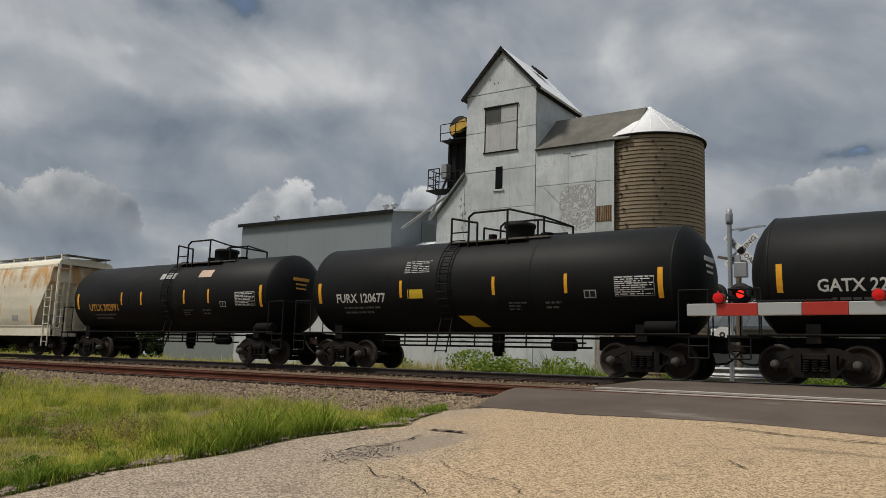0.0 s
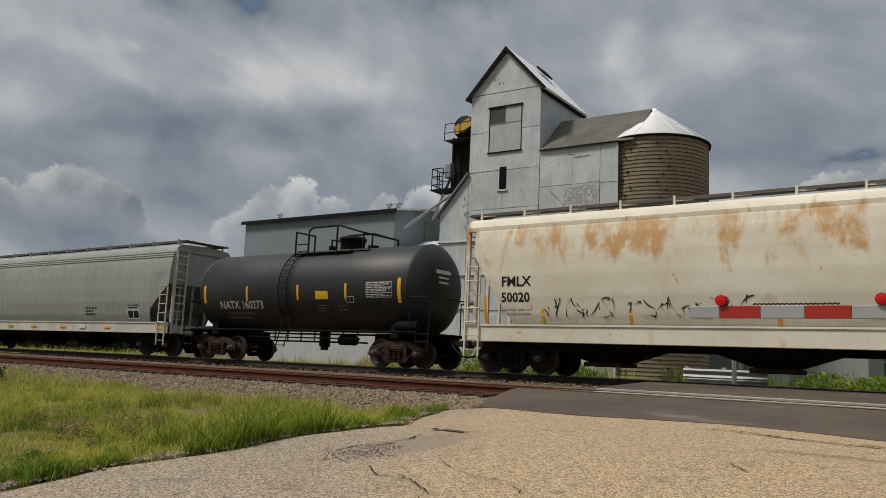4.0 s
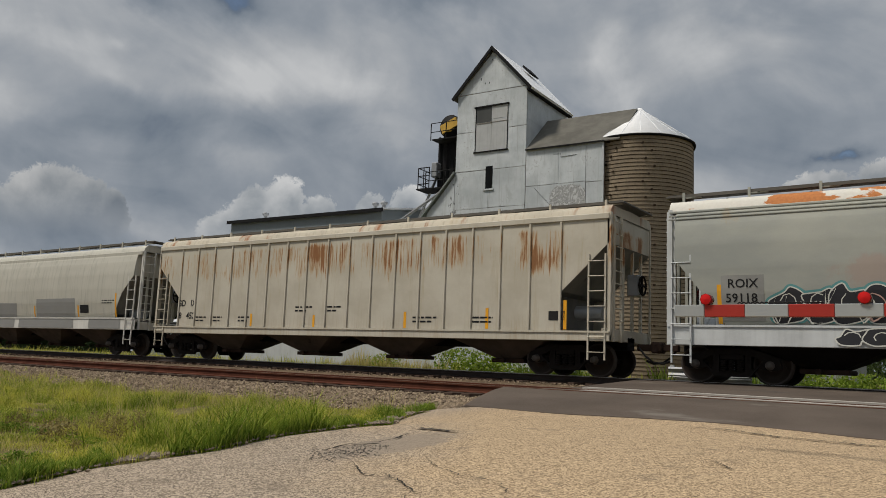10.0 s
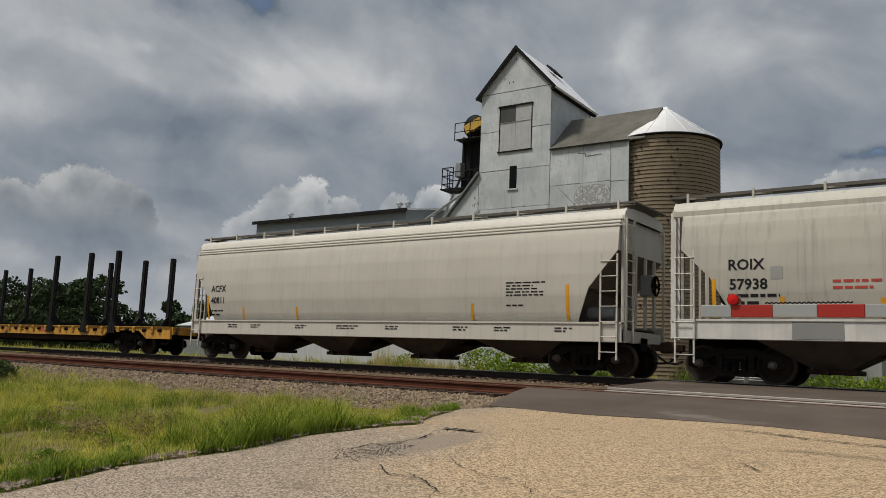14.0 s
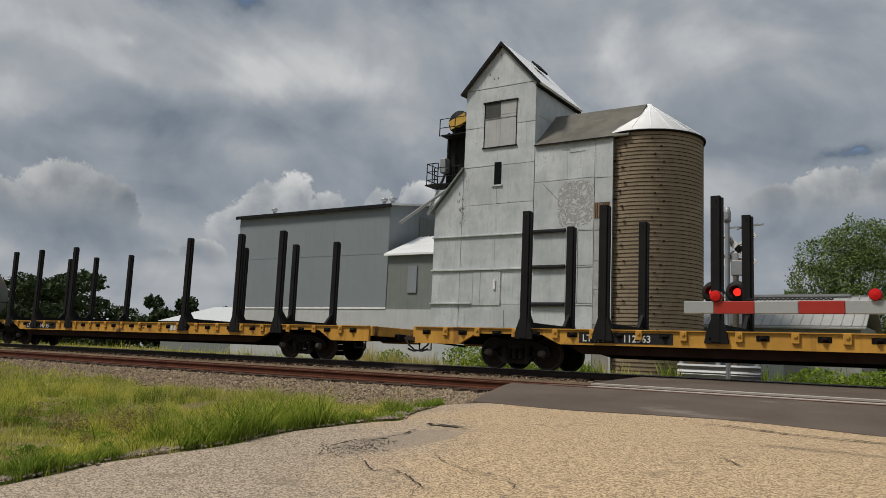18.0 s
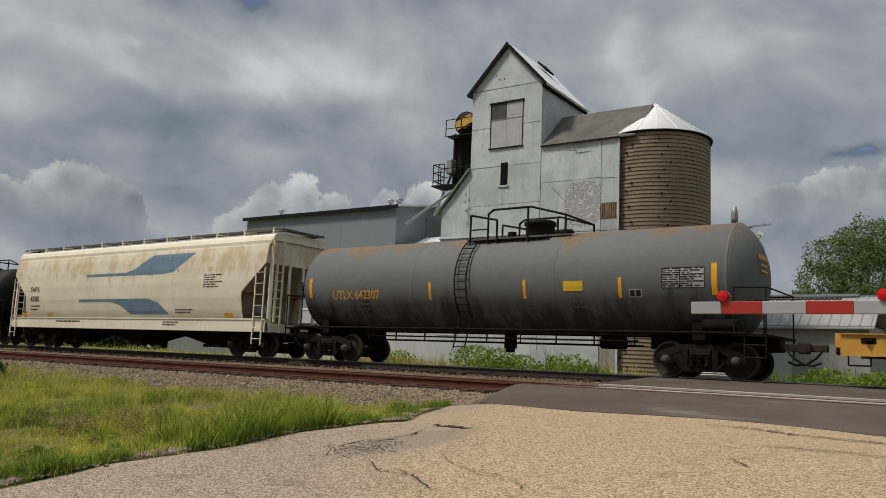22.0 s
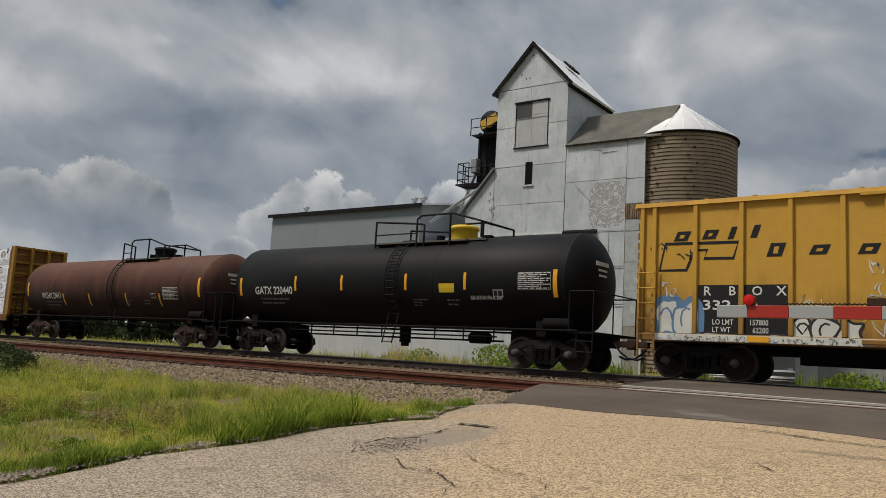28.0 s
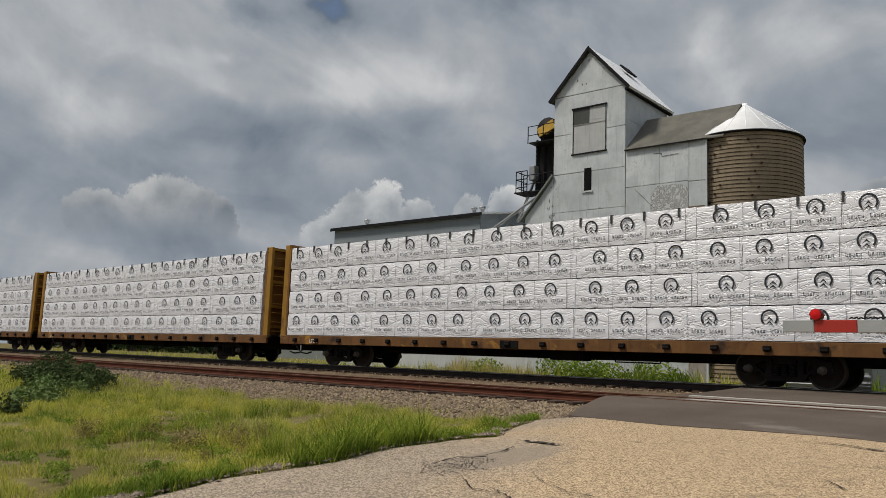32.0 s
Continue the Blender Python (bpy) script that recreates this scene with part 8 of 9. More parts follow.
    for i, x in enumerate((-6.9, -5.6, -3.2, -1.2, 1.0, 3.7, 5.2, 7.2)):
        bars(c, x, 1.30, 0.55 if i != 3 else 1.0, 0.16, 2, lambda z: 1.535, K, 17 + i)
    # tan hopper with blue swooshes
    c, f = hopper_car(-254.8, 9.3, 7.85, M_TAN, "stained tan covered hopper with blue stripes", ROUND, [(3.45, 0.1), (2.4, 1.35), (1.38, 1.35)], 3, endm=surface("end_shade_tan", (0.24, 0.19, 0.125), 0.7, var=0.3, stains=[((0.10, 0.06, 0.03), 0.4, 1.2, (1, 1, 0.5))]), sill_mat=M_TAN, bands=False, name_lines=[("SHPX", 0.34, -7.5, 2.6), ("43382", 0.34, -7.5, 2.15)], dashes=[])
    decal(c, "stripe", [(-2.7, 3.32), (0.35, 3.32), (1.0, 3.46), (1.6, 3.75), (2.2, 4.02), (5.0, 4.02), (4.3, 3.62), (3.7, 3.28), (3.0, 3.2), (-2.7, 3.2)], f, M_BLUE, label="blue painted swoosh")
    decal(c, "stripe", [(-3.2, 2.2), (2.1, 2.2), (2.8, 2.02), (3.5, 1.55), (0.8, 1.55), (0.0, 1.95), (-0.7, 2.08), (-3.2, 2.08)], f, M_BLUE, label="blue painted swoosh")
    bars(c, 5.7, 3.1, 1.1, 0.55, 6, f, K, 30), bars(c, -7.5, 1.95, 0.9, 0.3, 2, f, K, 31), bars(c, -5.0, 1.25, 2.0, 0.14, 1, lambda z: 1.535, K, 32), bars(c, 3.2, 1.25, 1.0, 0.2, 2, lambda z: 1.535, K, 33), bars(c, 3.9, 1.75, 1.2, 0.2, 2, f, K, 34)
    for x in (-8.4, -6.0, 6.9):
        decal(c, "reflector", rect(x, x + 0.5, 1.45, 1.6), f, M_ORANGE)
    boxcar(-286.1)
    flat_car(-183.8, 1), flat_car(-212.9, 2)
    for i, s in enumerate((-341.6, -366.0, -390.5)):
        lumber_car(s, i)


def scrawl(c, f, x, z, w, h, mat, seed):
    """A sprayed tag: quick bent strokes, unreadable."""
    r = random.Random(seed)
    g, cell = G(), max(0.14, h * r.uniform(0.5, 0.8))
    u = x
    while u < x + w - 0.3 * cell:
        tall = h * r.uniform(0.6, 1.0)
        spots = [(u + cell * a, z + tall * b) for a in (0.05, 0.5, 0.95) for b in (0.0, 0.5, 1.0)]
        for _ in range(r.choice((1, 2, 2))):
            pts = r.sample(spots, r.choice((3, 3, 4)))
            line = []
            for p, q in zip(pts, pts[1:]):
                bend = r.uniform(-0.25, 0.25)
                for k in range(6):
                    t = k / 6
                    s_ = bend * math.sin(math.pi * t)
                    line.append((p[0] + (q[0] - p[0]) * t - (q[1] - p[1]) * s_, p[1] + (q[1] - p[1]) * t + (q[0] - p[0]) * s_))
            line.append(pts[-1])
            rows = []
            for i, (a, b) in enumerate(line):
                c0, c1 = line[max(0, i - 1)], line[min(i + 1, len(line) - 1)]
                d = Vector((c1[0] - c0[0], c1[1] - c0[1]))
                t = min(0.016, h * 0.05) * (0.6 + 0.5 * math.sin(i * 0.7 + seed))
                nrm = Vector((-d.y, d.x)).normalized() * t if d.length > 1e-6 else Vector((0, t))
                b = max(z, b)
                rows.append([(a - nrm.x, -(f(b) + 0.009), b - nrm.y), (a + nrm.x, -(f(b) + 0.009), b + nrm.y)])
            g.sheet(rows, False)
        u += cell * r.uniform(0.85, 1.15)
    part("graffiti", g, mat, c, "sprayed scrawl")


def curve(pts, n=6):
    """A smooth closed line through some points."""
    out, m = [], len(pts)
    for i in range(m):
        p0, p1, p2, p3 = (Vector(pts[(i + k - 1) % m]) for k in range(4))
        for q in range(n):
            t = q / n
            out.append(tuple(0.5 * (2 * p1 + (p2 - p0) * t + (2 * p0 - 5 * p1 + 4 * p2 - p3) * t * t + (3 * p1 - p0 - 3 * p2 + p3) * t ** 3)))
    return out


def ribbon(c, f, pts, t, mat, lift, name="graffiti_line", closed=True):
    """A painted line of width t along points (x, z)."""
    rows, m = [], len(pts)
    for i, p in enumerate(pts):
        a, b = Vector(pts[i - 1] if closed or i else pts[0]), Vector(pts[(i + 1) % m] if closed or i < m - 1 else pts[-1])
        d = b - a
        nrm = Vector((-d.y, d.x)).normalized() * t / 2 if d.length > 1e-6 else Vector((0, t / 2))
        rows.append([(p[0] - nrm.x, -(f(p[1] - nrm.y) + lift), p[1] - nrm.y), (p[0] + nrm.x, -(f(p[1] + nrm.y) + lift), p[1] + nrm.y)])
    part(name, G().sheet(rows + rows[:1] if closed else rows, False), mat, c)


def piece(c, f, x, z, w, h, mats, seed, letters=4, line=0.05):
    """A large sprayed piece: a soft ground colour, round overlapping letter forms and their outlines."""
    fill, halo, outline = mats
    r = random.Random(seed)
    for j in range(letters):
        cx, cw = x + w * (j + 0.5) / letters, w / letters * 0.64
        ring = []
        for k in range(9):
            a = k * math.tau / 9 + r.uniform(-0.2, 0.2)
            q = (abs(math.cos(a)) ** 3 + abs(math.sin(a)) ** 3) ** (-1 / 3) * r.choice((0.62, 0.95, 1.0, 1.05, 0.9))
            ring.append((cx + cw * q * math.cos(a), min(z + h * 1.02, max(z + 0.02, z + h * (0.5 + 0.5 * q * math.sin(a))))))
        pts = curve(ring)
        if halo is not None:
            ribbon(c, f, [(p, max(q, z + 0.1)) for p, q in pts], line * 4.5, halo, 0.0062 + 0.0003 * j, "graffiti_shade")
        decal(c, "graffiti", pts, f, fill, 0.008 + 0.0015 * j, "rounded sprayed letter form")
        ribbon(c, f, pts, line, outline, 0.0088 + 0.0015 * j)
        inner = [(cx + cw * 0.45 * math.cos(0.7 * k + j), z + h * (0.5 + 0.28 * math.sin(0.7 * k + j))) for k in range(5)]
        ribbon(c, f, inner, line * 0.8, outline, 0.0092 + 0.0015 * j, closed=False)


# ---------------------------------------------------------------- boxcar
def boxcar(s0):
    half, w, zb, ze = 7.75, 1.50, 0.95, 4.52
    car = new_car("boxcar", "yellow boxcar with black plug door and graffiti", "boxcar", s0)
    part("body", G().box(-half, half, -w, w, zb + 0.1, ze), M_YELLOW, car)
    part("floor_sill", G().box(-half, half, -w - 0.06, w + 0.06, zb, zb + 0.2, 0.01), M_YELLOW, car)
    part("roof", G().prism([(-w - 0.09, ze - 0.06), (w + 0.09, ze - 0.06), (w + 0.05, ze + 0.06), (0, ze + 0.22), (-w - 0.05, ze + 0.06)], "x", -half - 0.12, half + 0.12), M_YELLOW, car)
    rib = G().prism([(-w - 0.04, ze + 0.05), (0, ze + 0.22), (w + 0.04, ze + 0.05), (w + 0.04, ze + 0.09), (0, ze + 0.26), (-w - 0.04, ze + 0.09)], "x", -0.04, 0.04).mesh("roof_rib", M_YELLOW)
    for k in range(13):
        part("roof_rib", rib, None, car, m=pose(-half + 0.6 + k * (2 * half - 1.2) / 12, 0, 0))
    post = G().box(-0.06, 0.06, -w - 0.075, -w, zb + 0.2, ze - 0.05, 0.015).mesh("side_post", M_YELLOW)
    for x in (-7.66, -7.32, -6.22, -5.06, -3.91, -2.76, -1.85, 2.15, 3.2, 4.25, 5.3, 6.35, 7.2, 7.66):
        part("side_post", post, None, car, m=pose(x, 0, 0))
    # door
    d = part("door", G().box(-1.25, 1.85, -w - 0.085, -w, zb + 0.18, ze - 0.12, 0.01), M_STEELDK, car, "black corrugated sliding door")
    cor = G().prism([(-w - 0.085, -0.10), (-w - 0.125, -0.05), (-w - 0.125, 0.05), (-w - 0.085, 0.10)], "x", -1.1, 1.72).mesh("door_corrugation", M_STEELDK)
    for k in range(11):
        part("door_corrugation", cor, None, d, m=pose(0, 0, zb + 0.5 + k * 0.28))
    part("door_opening", G().box(-1.75, -1.27, -w - 0.012, -w + 0.05, zb + 0.2, ze - 0.1), M_LETTERB, car, "dark gap beside the door")
    part("door_track", G().box(-2.4, 4.6, -w - 0.14, -w - 0.02, zb + 0.06, zb + 0.16, 0.01).box(-2.4, 4.6, -w - 0.13, -w - 0.02, ze - 0.12, ze - 0.05), M_YELLOW, car)
    part("door_bar", G().cyl((0.9, -w - 0.15, zb + 0.3), (0.9, -w - 0.15, ze - 0.3), 0.025, 8), M_STEELDK, d)

    def f(z):
        return w + 0.002

    def ff(z):
        return w + 0.078
    for i, (x, wd) in enumerate(((-1.0, 0.5), (0.2, 0.6), (-1.0, 0.7), (0.8, 0.6))):
        bars(car, x, 3.3 - 0.25 * i, wd, 0.12, 1, lambda z: w + 0.13, M_PLATEGREY, 90 + i)
    # corrugated ends
    for sx in (-1, 1):
        endr = G().prism([(-w + 0.1, -0.09), (w - 0.1, -0.09), (w - 0.1, 0.09), (-w + 0.1, 0.09)], "x", 0, 0.09).mesh("end_rib", M_YELLOW)
        for k in range(13):
            part("end_rib", endr, None, car, m=pose(sx * half if sx > 0 else -half - 0.09, 0, zb + 0.35 + k * 0.27))
    part("brake_wheel", G().lathe([(half + 0.24, 0.24), (half + 0.28, 0.28), (half + 0.31, 0.24), (half + 0.24, 0.24)], "x", 18, at=(0, 0.4, 2.6)), M_UNDER, car)
    part("ladder", ladder(half - 0.06, half - 0.5, -w - 0.13, 0.5, 2.9, 6), M_YELLOW, car), part("ladder", ladder(-half + 0.06, -half + 0.5, -w - 0.13, 0.5, 2.9, 6), M_YELLOW, car)
    part("centre_sill", G().box(-half, half, -0.4, 0.4, 0.7, 0.98).box(-4.0, 4.0, -0.3, 0.3, 0.5, 0.7), M_UNDER, car)
    # black number panel, bare shapes for the trade mark, graffiti along the bottom
    decal(car, "number_panel", rect(-6.14, -3.98, 1.15, 2.38), f, M_LETTERB, 0.004)
    for ch, x in (("R", -6.01), ("B", -5.38), ("O", -4.82), ("X", -4.24)):
        lettering(car, ch, 0.32, x, 2.12, lambda z: w + 0.006, M_LETTERW)
    lettering(car, "332 80", 0.34, -6.04, 1.76, lambda z: w + 0.006, M_LETTERW, 0.015, 1.45)
    for body, x, z in (("LO LMT", -5.78, 1.39), ("157800", -4.88, 1.39), ("LT WT", -5.78, 1.20), ("62200", -4.80, 1.20)):
        lettering(car, body, 0.19, x, z, lambda q: w + 0.006, M_LETTERW, 0.008, 0.8)
    for x0, x1, z0, z1 in ((-6.81, -6.40, 3.53, 3.78), (-6.07, -5.68, 3.55, 3.79), (-5.42, -5.23, 3.53, 3.84), (-4.87, -4.66, 3.54, 3.86), (-4.48, -4.08, 3.06, 3.39), (-3.52, -3.09, 3.08, 3.31), (-2.48, -2.05, 3.06, 3.30)):
        decal(car, "trade_mark", [(x0, z0), (x1 - 0.05, z0), (x1 + 0.06, z1), (x0 + 0.11, z1)], f, M_LETTERB, 0.005, "slanted black block of a trade mark")
        if x1 - x0 > 0.3:
            decal(car, "trade_mark_gap", [(x0 + 0.15, z0 + 0.07), (x1 - 0.14, z0 + 0.07), (x1 - 0.10, z1 - 0.09), (x0 + 0.19, z1 - 0.09)], f, M_YELLOW, 0.008)
    ribbon(car, f, [(-7.03, 3.47), (-5.15, 3.45), (-5.27, 3.05), (-6.01, 3.06), (-5.92, 3.28), (-6.25, 3.28), (-6.46, 2.77), (-7.18, 2.77)][::-1], 0.075, M_LETTERB, 0.0055, "trade_mark")
    for a in (-1, 1):
        decal(car, "emblem", [(4.55 - 0.26, 3.3 - 0.26 * a), (4.55 - 0.16, 3.3 - 0.3 * a), (4.55 + 0.26, 3.3 + 0.26 * a), (4.55 + 0.16, 3.3 + 0.3 * a)], f, M_LETTERW if a > 0 else M_BLUE, 0.005 + 0.001 * a, "white and blue crossed emblem")
    for x in (3.3, 5.55):
        bars(car, x, 3.35, 0.5, 0.3, 2, f, M_LETTERB, int(x))
    piece(car, f, -7.25, 0.98, 1.1, 1.05, (M_GRAF_W, M_GRAF_B, M_GRAF_B), 11, 2, 0.06)
    piece(car, f, -6.1, 0.94, 2.2, 0.24, (M_GRAF_W, None, M_GRAF_K), 12, 3)
    piece(car, f, -3.9, 0.98, 1.5, 0.62, (M_GRAF_W, None, M_GRAF_K), 15, 3, 0.06)
    piece(car, f, 2.2, 0.98, 2.6, 1.0, (M_GRAF_T, M_GRAF_B, M_GRAF_W), 13, 3)
    piece(car, f, 4.7, 0.98, 2.8, 1.05, (M_GRAF_B, M_GRAF_T, M_GRAF_W), 14, 3)
    for x, z, m in ((-7.6, 3.2, M_GRAF_K), (-6.75, 3.05, M_GRAF_K), (-7.1, 2.1, M_GRAF_W), (-2.35, 2.6, M_GRAF_W), (-3.8, 1.75, M_GRAF_W), (-2.3, 2.1, M_GRAF_W)):
        scrawl(car, f, x, z, 0.5, 0.4, m, int(x * 10 + 200))
    decal(car, "graffiti", rect(-7.3, -1.7, 0.965, 1.135), lambda q: w + 0.061, M_GRAF_W, 0.003, "pale sprayed band along the sill")
    for k in range(7):
        scrawl(car, lambda q: w + 0.064, -7.25 + 0.78 * k, 0.97, 0.75, 0.15, M_GRAF_K if k % 3 else M_GRAF_B, 300 + k)
    for k in range(5):
        scrawl(car, f, -3.9 + 0.42 * k, 1.2, 0.5, 0.75, (M_GRAF_K, M_GRAF_W, M_GRAF_K, M_PLACARD, M_GRAF_W)[k], 320 + k)
    for k in range(9):
        scrawl(car, lambda q: f(q) + 0.012, 2.2 + 0.58 * k, 1.25, 0.6, 0.8, (M_GRAF_G, M_GRAF_W, M_GRAF_K)[k % 3], 340 + k)
    for x in (-4.9, -2.2, 0.4):
        decal(car, "reflector", rect(x, x + 0.5, 0.98, 1.12), lambda q: w + 0.076, M_ORANGE)
    part("under_vent", G().box(-2.3, -1.85, -w - 0.03, -w, 1.75, 2.05), M_BEAMBROWN, car, "dirty louvre beside the door")
    running_gear(car, s0, 6.25, half + 0.35, "black")


# ---------------------------------------------------------------- stake flat cars
M_LOWSILL = surface("sill_brown_black", (0.030, 0.016, 0.011), 0.8, var=0.4, scale=1.5, stains=[((0.07, 0.03, 0.015), 0.3, 1.2, (1, 1, 0.5))], spec=0.12)


def flat_car(s0, seed):
    half, zt, w = 13.6, 1.14, 1.38
    car = new_car("flat_car", "empty yellow flat car with tall black stakes", "flat car", s0)
    r = random.Random(seed)
    part("deck", G().box(-half, half, -w + 0.05, w - 0.05, zt - 0.12, zt - 0.02), M_UNDER, car)
    for sy in (-1, 1):
        poly = [(-half, 0.66), (-11.95, 0.66), (-11.35, 0.99), (-9.15, 0.99), (-8.6, 0.74), (8.6, 0.74), (9.15, 0.99), (11.35, 0.99), (11.95, 0.66), (half, 0.66), (half, zt), (-half, zt)]
        part("side_sill", G().prism(poly, "y", sy * w - 0.05, sy * w + 0.05), M_FLATYEL, car)
        part("top_flange", G().box(-half, half, sy * w - 0.10, sy * w + 0.10, zt, zt + 0.025), M_FLATYEL, car)
    part("centre_sill", G().prism([(-half, 0.74), (-8.8, 0.74), (-7.5, 0.42), (7.5, 0.42), (8.8, 0.74), (half, 0.74), (half, 1.0), (-half, 1.0)], "y", -0.33, 0.33), M_UNDER, car)
    for sy in (-1, 1):
        part("lower_sill", G().prism([(-8.5, 0.76), (-8.0, 0.50), (8.0, 0.50), (8.5, 0.76)], "y", sy * 1.2 - 0.05, sy * 1.2 + 0.05), M_LOWSILL, car, "dark brown fish-belly sill")
    pocket = G().box(-0.09, 0.09, -w - 0.11, -w - 0.05, 0.90, zt + 0.02, 0.012).cyl((0, -w - 0.14, 1.08), (0, -w - 0.05, 1.08), 0.045, 10).mesh("stake_pocket", M_FLATYEL)
    hole = G().box(-0.15, 0.15, -w - 0.062, -w - 0.05, 0.94, 1.07, 0.01).cyl((-0.05, -w - 0.12, 1.0), (0.05, -w - 0.05, 1.0), 0.05, 8).mesh("winch", M_UNDER)
    x = -half + 0.5
    k = 0
    while x < half - 0.2:
        part("stake_pocket" if k % 2 else "winch", pocket if k % 2 else hole, None, car, m=pose(x + r.uniform(-0.08, 0.08), 0, 0))
        x, k = x + 0.62, k + 1
    part("number_board", G().box(-8.0, -5.4, -w - 0.06, -w - 0.045, 0.80, 1.08), M_LETTERB, car)
    lettering(car, "LTTX", 0.26, -7.9, 0.84, lambda z: w + 0.058, M_LETTERW), lettering(car, ("112363", "142495")[seed - 1], 0.26, -6.75, 0.84, lambda z: w + 0.058, M_LETTERW)
    bars(car, 3.0, 1.05, 0.9, 0.2, 1, lambda z: w + 0.052, M_LETTERR if seed == 1 else M_LETTERW, 3, "trade_mark", 0.1), bars(car, 1.0, 1.05, 0.5, 0.2, 2, lambda z: w + 0.052, M_LETTERB, 4)
    for sx in (-1, 1):
        part("end_sill", G().box(min(sx * half, sx * (half + 0.12)), max(sx * half, sx * (half + 0.12)), -w, w, 0.84, zt + 0.02, 0.01), M_FLATYEL, car)
        part("step", G().pipe([(sx * (half - 0.15), -w, 0.86), (sx * (half - 0.15), -w, 0.45), (sx * (half - 0.6), -w, 0.45), (sx * (half - 0.6), -w, 0.86)], 0.02), M_UNDER, car)
        part("draft_rigging", G().box(min(sx * (half - 1.8), sx * (half + 0.3)), max(sx * (half - 1.8), sx * (half + 0.3)), -0.2, 0.2, 0.70, 0.95, 0.02).pipe([(sx * (half + 0.2), -0.8, 0.75), (sx * (half - 1.6), -1.0, 0.6)], 0.03), M_UNDER, car)
    # U-shaped bunks: a cross bolster and two stakes
    for x in (-9.7, -7.3, -4.3, 4.0, 7.05, 9.3):
        b = part("bunk", G().prism([(-1.45, zt + 0.02), (1.45, zt + 0.02), (1.45, zt + 0.14), (1.1, zt + 0.20), (-1.1, zt + 0.20), (-1.45, zt + 0.14)], "x", x - 0.12, x + 0.12), M_STEELDK, car, "black cross bunk")
        for sy in (-1, 1):
            part("stake", G().box(x - 0.13, x + 0.10, sy * 1.42 - 0.10, sy * 1.42 + 0.06, zt - 0.26, 4.55, 0.012).box(x + 0.10, x + 0.16, sy * 1.42 - 0.06, sy * 1.42 + 0.04, zt - 0.1, 4.5).cyl((x, sy * 1.42 - 0.115, 4.42), (x, sy * 1.42 - 0.10, 4.42), 0.03, 8), M_STEELDK, b, "tall black steel stake")
            part("stake_base", G().prism([(x - 0.30, zt - 0.28), (x + 0.30, zt - 0.28), (x + 0.24, zt + 0.02), (x + 0.13, zt + 0.32), (x - 0.13, zt + 0.32), (x - 0.24, zt + 0.02)], "y", sy * 1.42 - 0.085, sy * 1.42 + 0.05), M_STEELDK, b)
            part("gusset", G().prism([(sy * 1.34, zt + 0.15), (sy * 1.34, zt + 0.62), (sy * 0.95, zt + 0.15)], "x", x - 0.05, x + 0.05), M_STEELDK, b)
    running_gear(car, s0, 10.2, half + 0.55, "black")


# ---------------------------------------------------------------- lumber cars
def wrap_mesh(length, seed):
    """A wrapped bundle: a box with slightly slack, wrinkled faces."""
    w, h, nx, nz = 1.40, 0.868, max(4, int(length / 0.12)), 8
    g = G()

    def bump(u, v):
        return 0.020 * noise.noise((u * 3.1 + seed * 9, v * 7.0, seed)) + 0.014 * noise.noise((u * 9 + v * 6 + seed, v * 11 - u * 5, 2.5))
    rows = []
    for j in range(nz + 1):
        z = h * j / nz
        rows.append([(length * i / nx, -w / 2 - bump(length * i / nx, z) + 0.018 * (abs(j / nz - 0.5) * 2) ** 6, z) for i in range(nx + 1)])
    g.sheet(rows)
    top = rows[-1]
    g.sheet([top, [(p[0], p[1] + 0.02, h + 0.005 + 0.01 * noise.noise((p[0] * 4, 1, seed))) for p in top], [(p[0], w / 2, h) for p in top], [(p[0], w / 2, 0.0) for p in top], rows[0]])
    for e in (0, -1):
        col = [r[e] for r in rows]
        g.sheet([col, [(p[0], w / 2, p[2]) for p in col]], False)
    return g.mesh("lumber_pack", M_WRAP)


def print_mesh(length, shift):
    """The printed mark, repeated along a pack: open ring, peaked tree shape, plain bars for its words, and a thin dark
    upright line beside it.
    """
    g, y = G(), -0.727

    def quad(x0, x1, z0, z1):
        g.add([(x0, y, z0), (x1, y, z0), (x1, y, z1), (x0, y, z1)], [(0, 1, 2, 3)])
    x = 0.55 + shift
    while x < length - 0.30:
        a0 = np.linspace(-0.75, math.pi + 0.75, 16)
        g.sheet([[(x + 0.215 * math.cos(a), y, 0.565 + 0.215 * math.sin(a)), (x + 0.168 * math.cos(a), y, 0.565 + 0.168 * math.sin(a))] for a in a0], False)
        g.add([(x, y, 0.60), (x - 0.11, y, 0.48), (x, y, 0.55), (x + 0.11, y, 0.48)], [(0, 1, 2, 3)])
        g.add([(x, y, 0.50), (x - 0.11, y, 0.38), (x, y, 0.45), (x + 0.11, y, 0.38)], [(0, 1, 2, 3)])
        for a, n in ((-0.46, 5), (0.03, 6)):
            for k in range(n):
                u = x + a + k * 0.076
                quad(u, u + 0.013, 0.195, 0.30 if k == 0 else 0.27), quad(u + 0.030, u + 0.041, 0.195, 0.27), quad(u, u + 0.05, 0.262 if k % 2 else 0.195, 0.275 if k % 2 else 0.208)
        for k in range(6):
            quad(x - 0.20 + k * 0.075, x - 0.175 + k * 0.075, 0.125, 0.142)
        quad(x + 0.585, x + 0.596, 0.0, 0.86)
        x += 1.18
    return g.mesh("printing", M_WRAPINK)


BUNDLES = {}


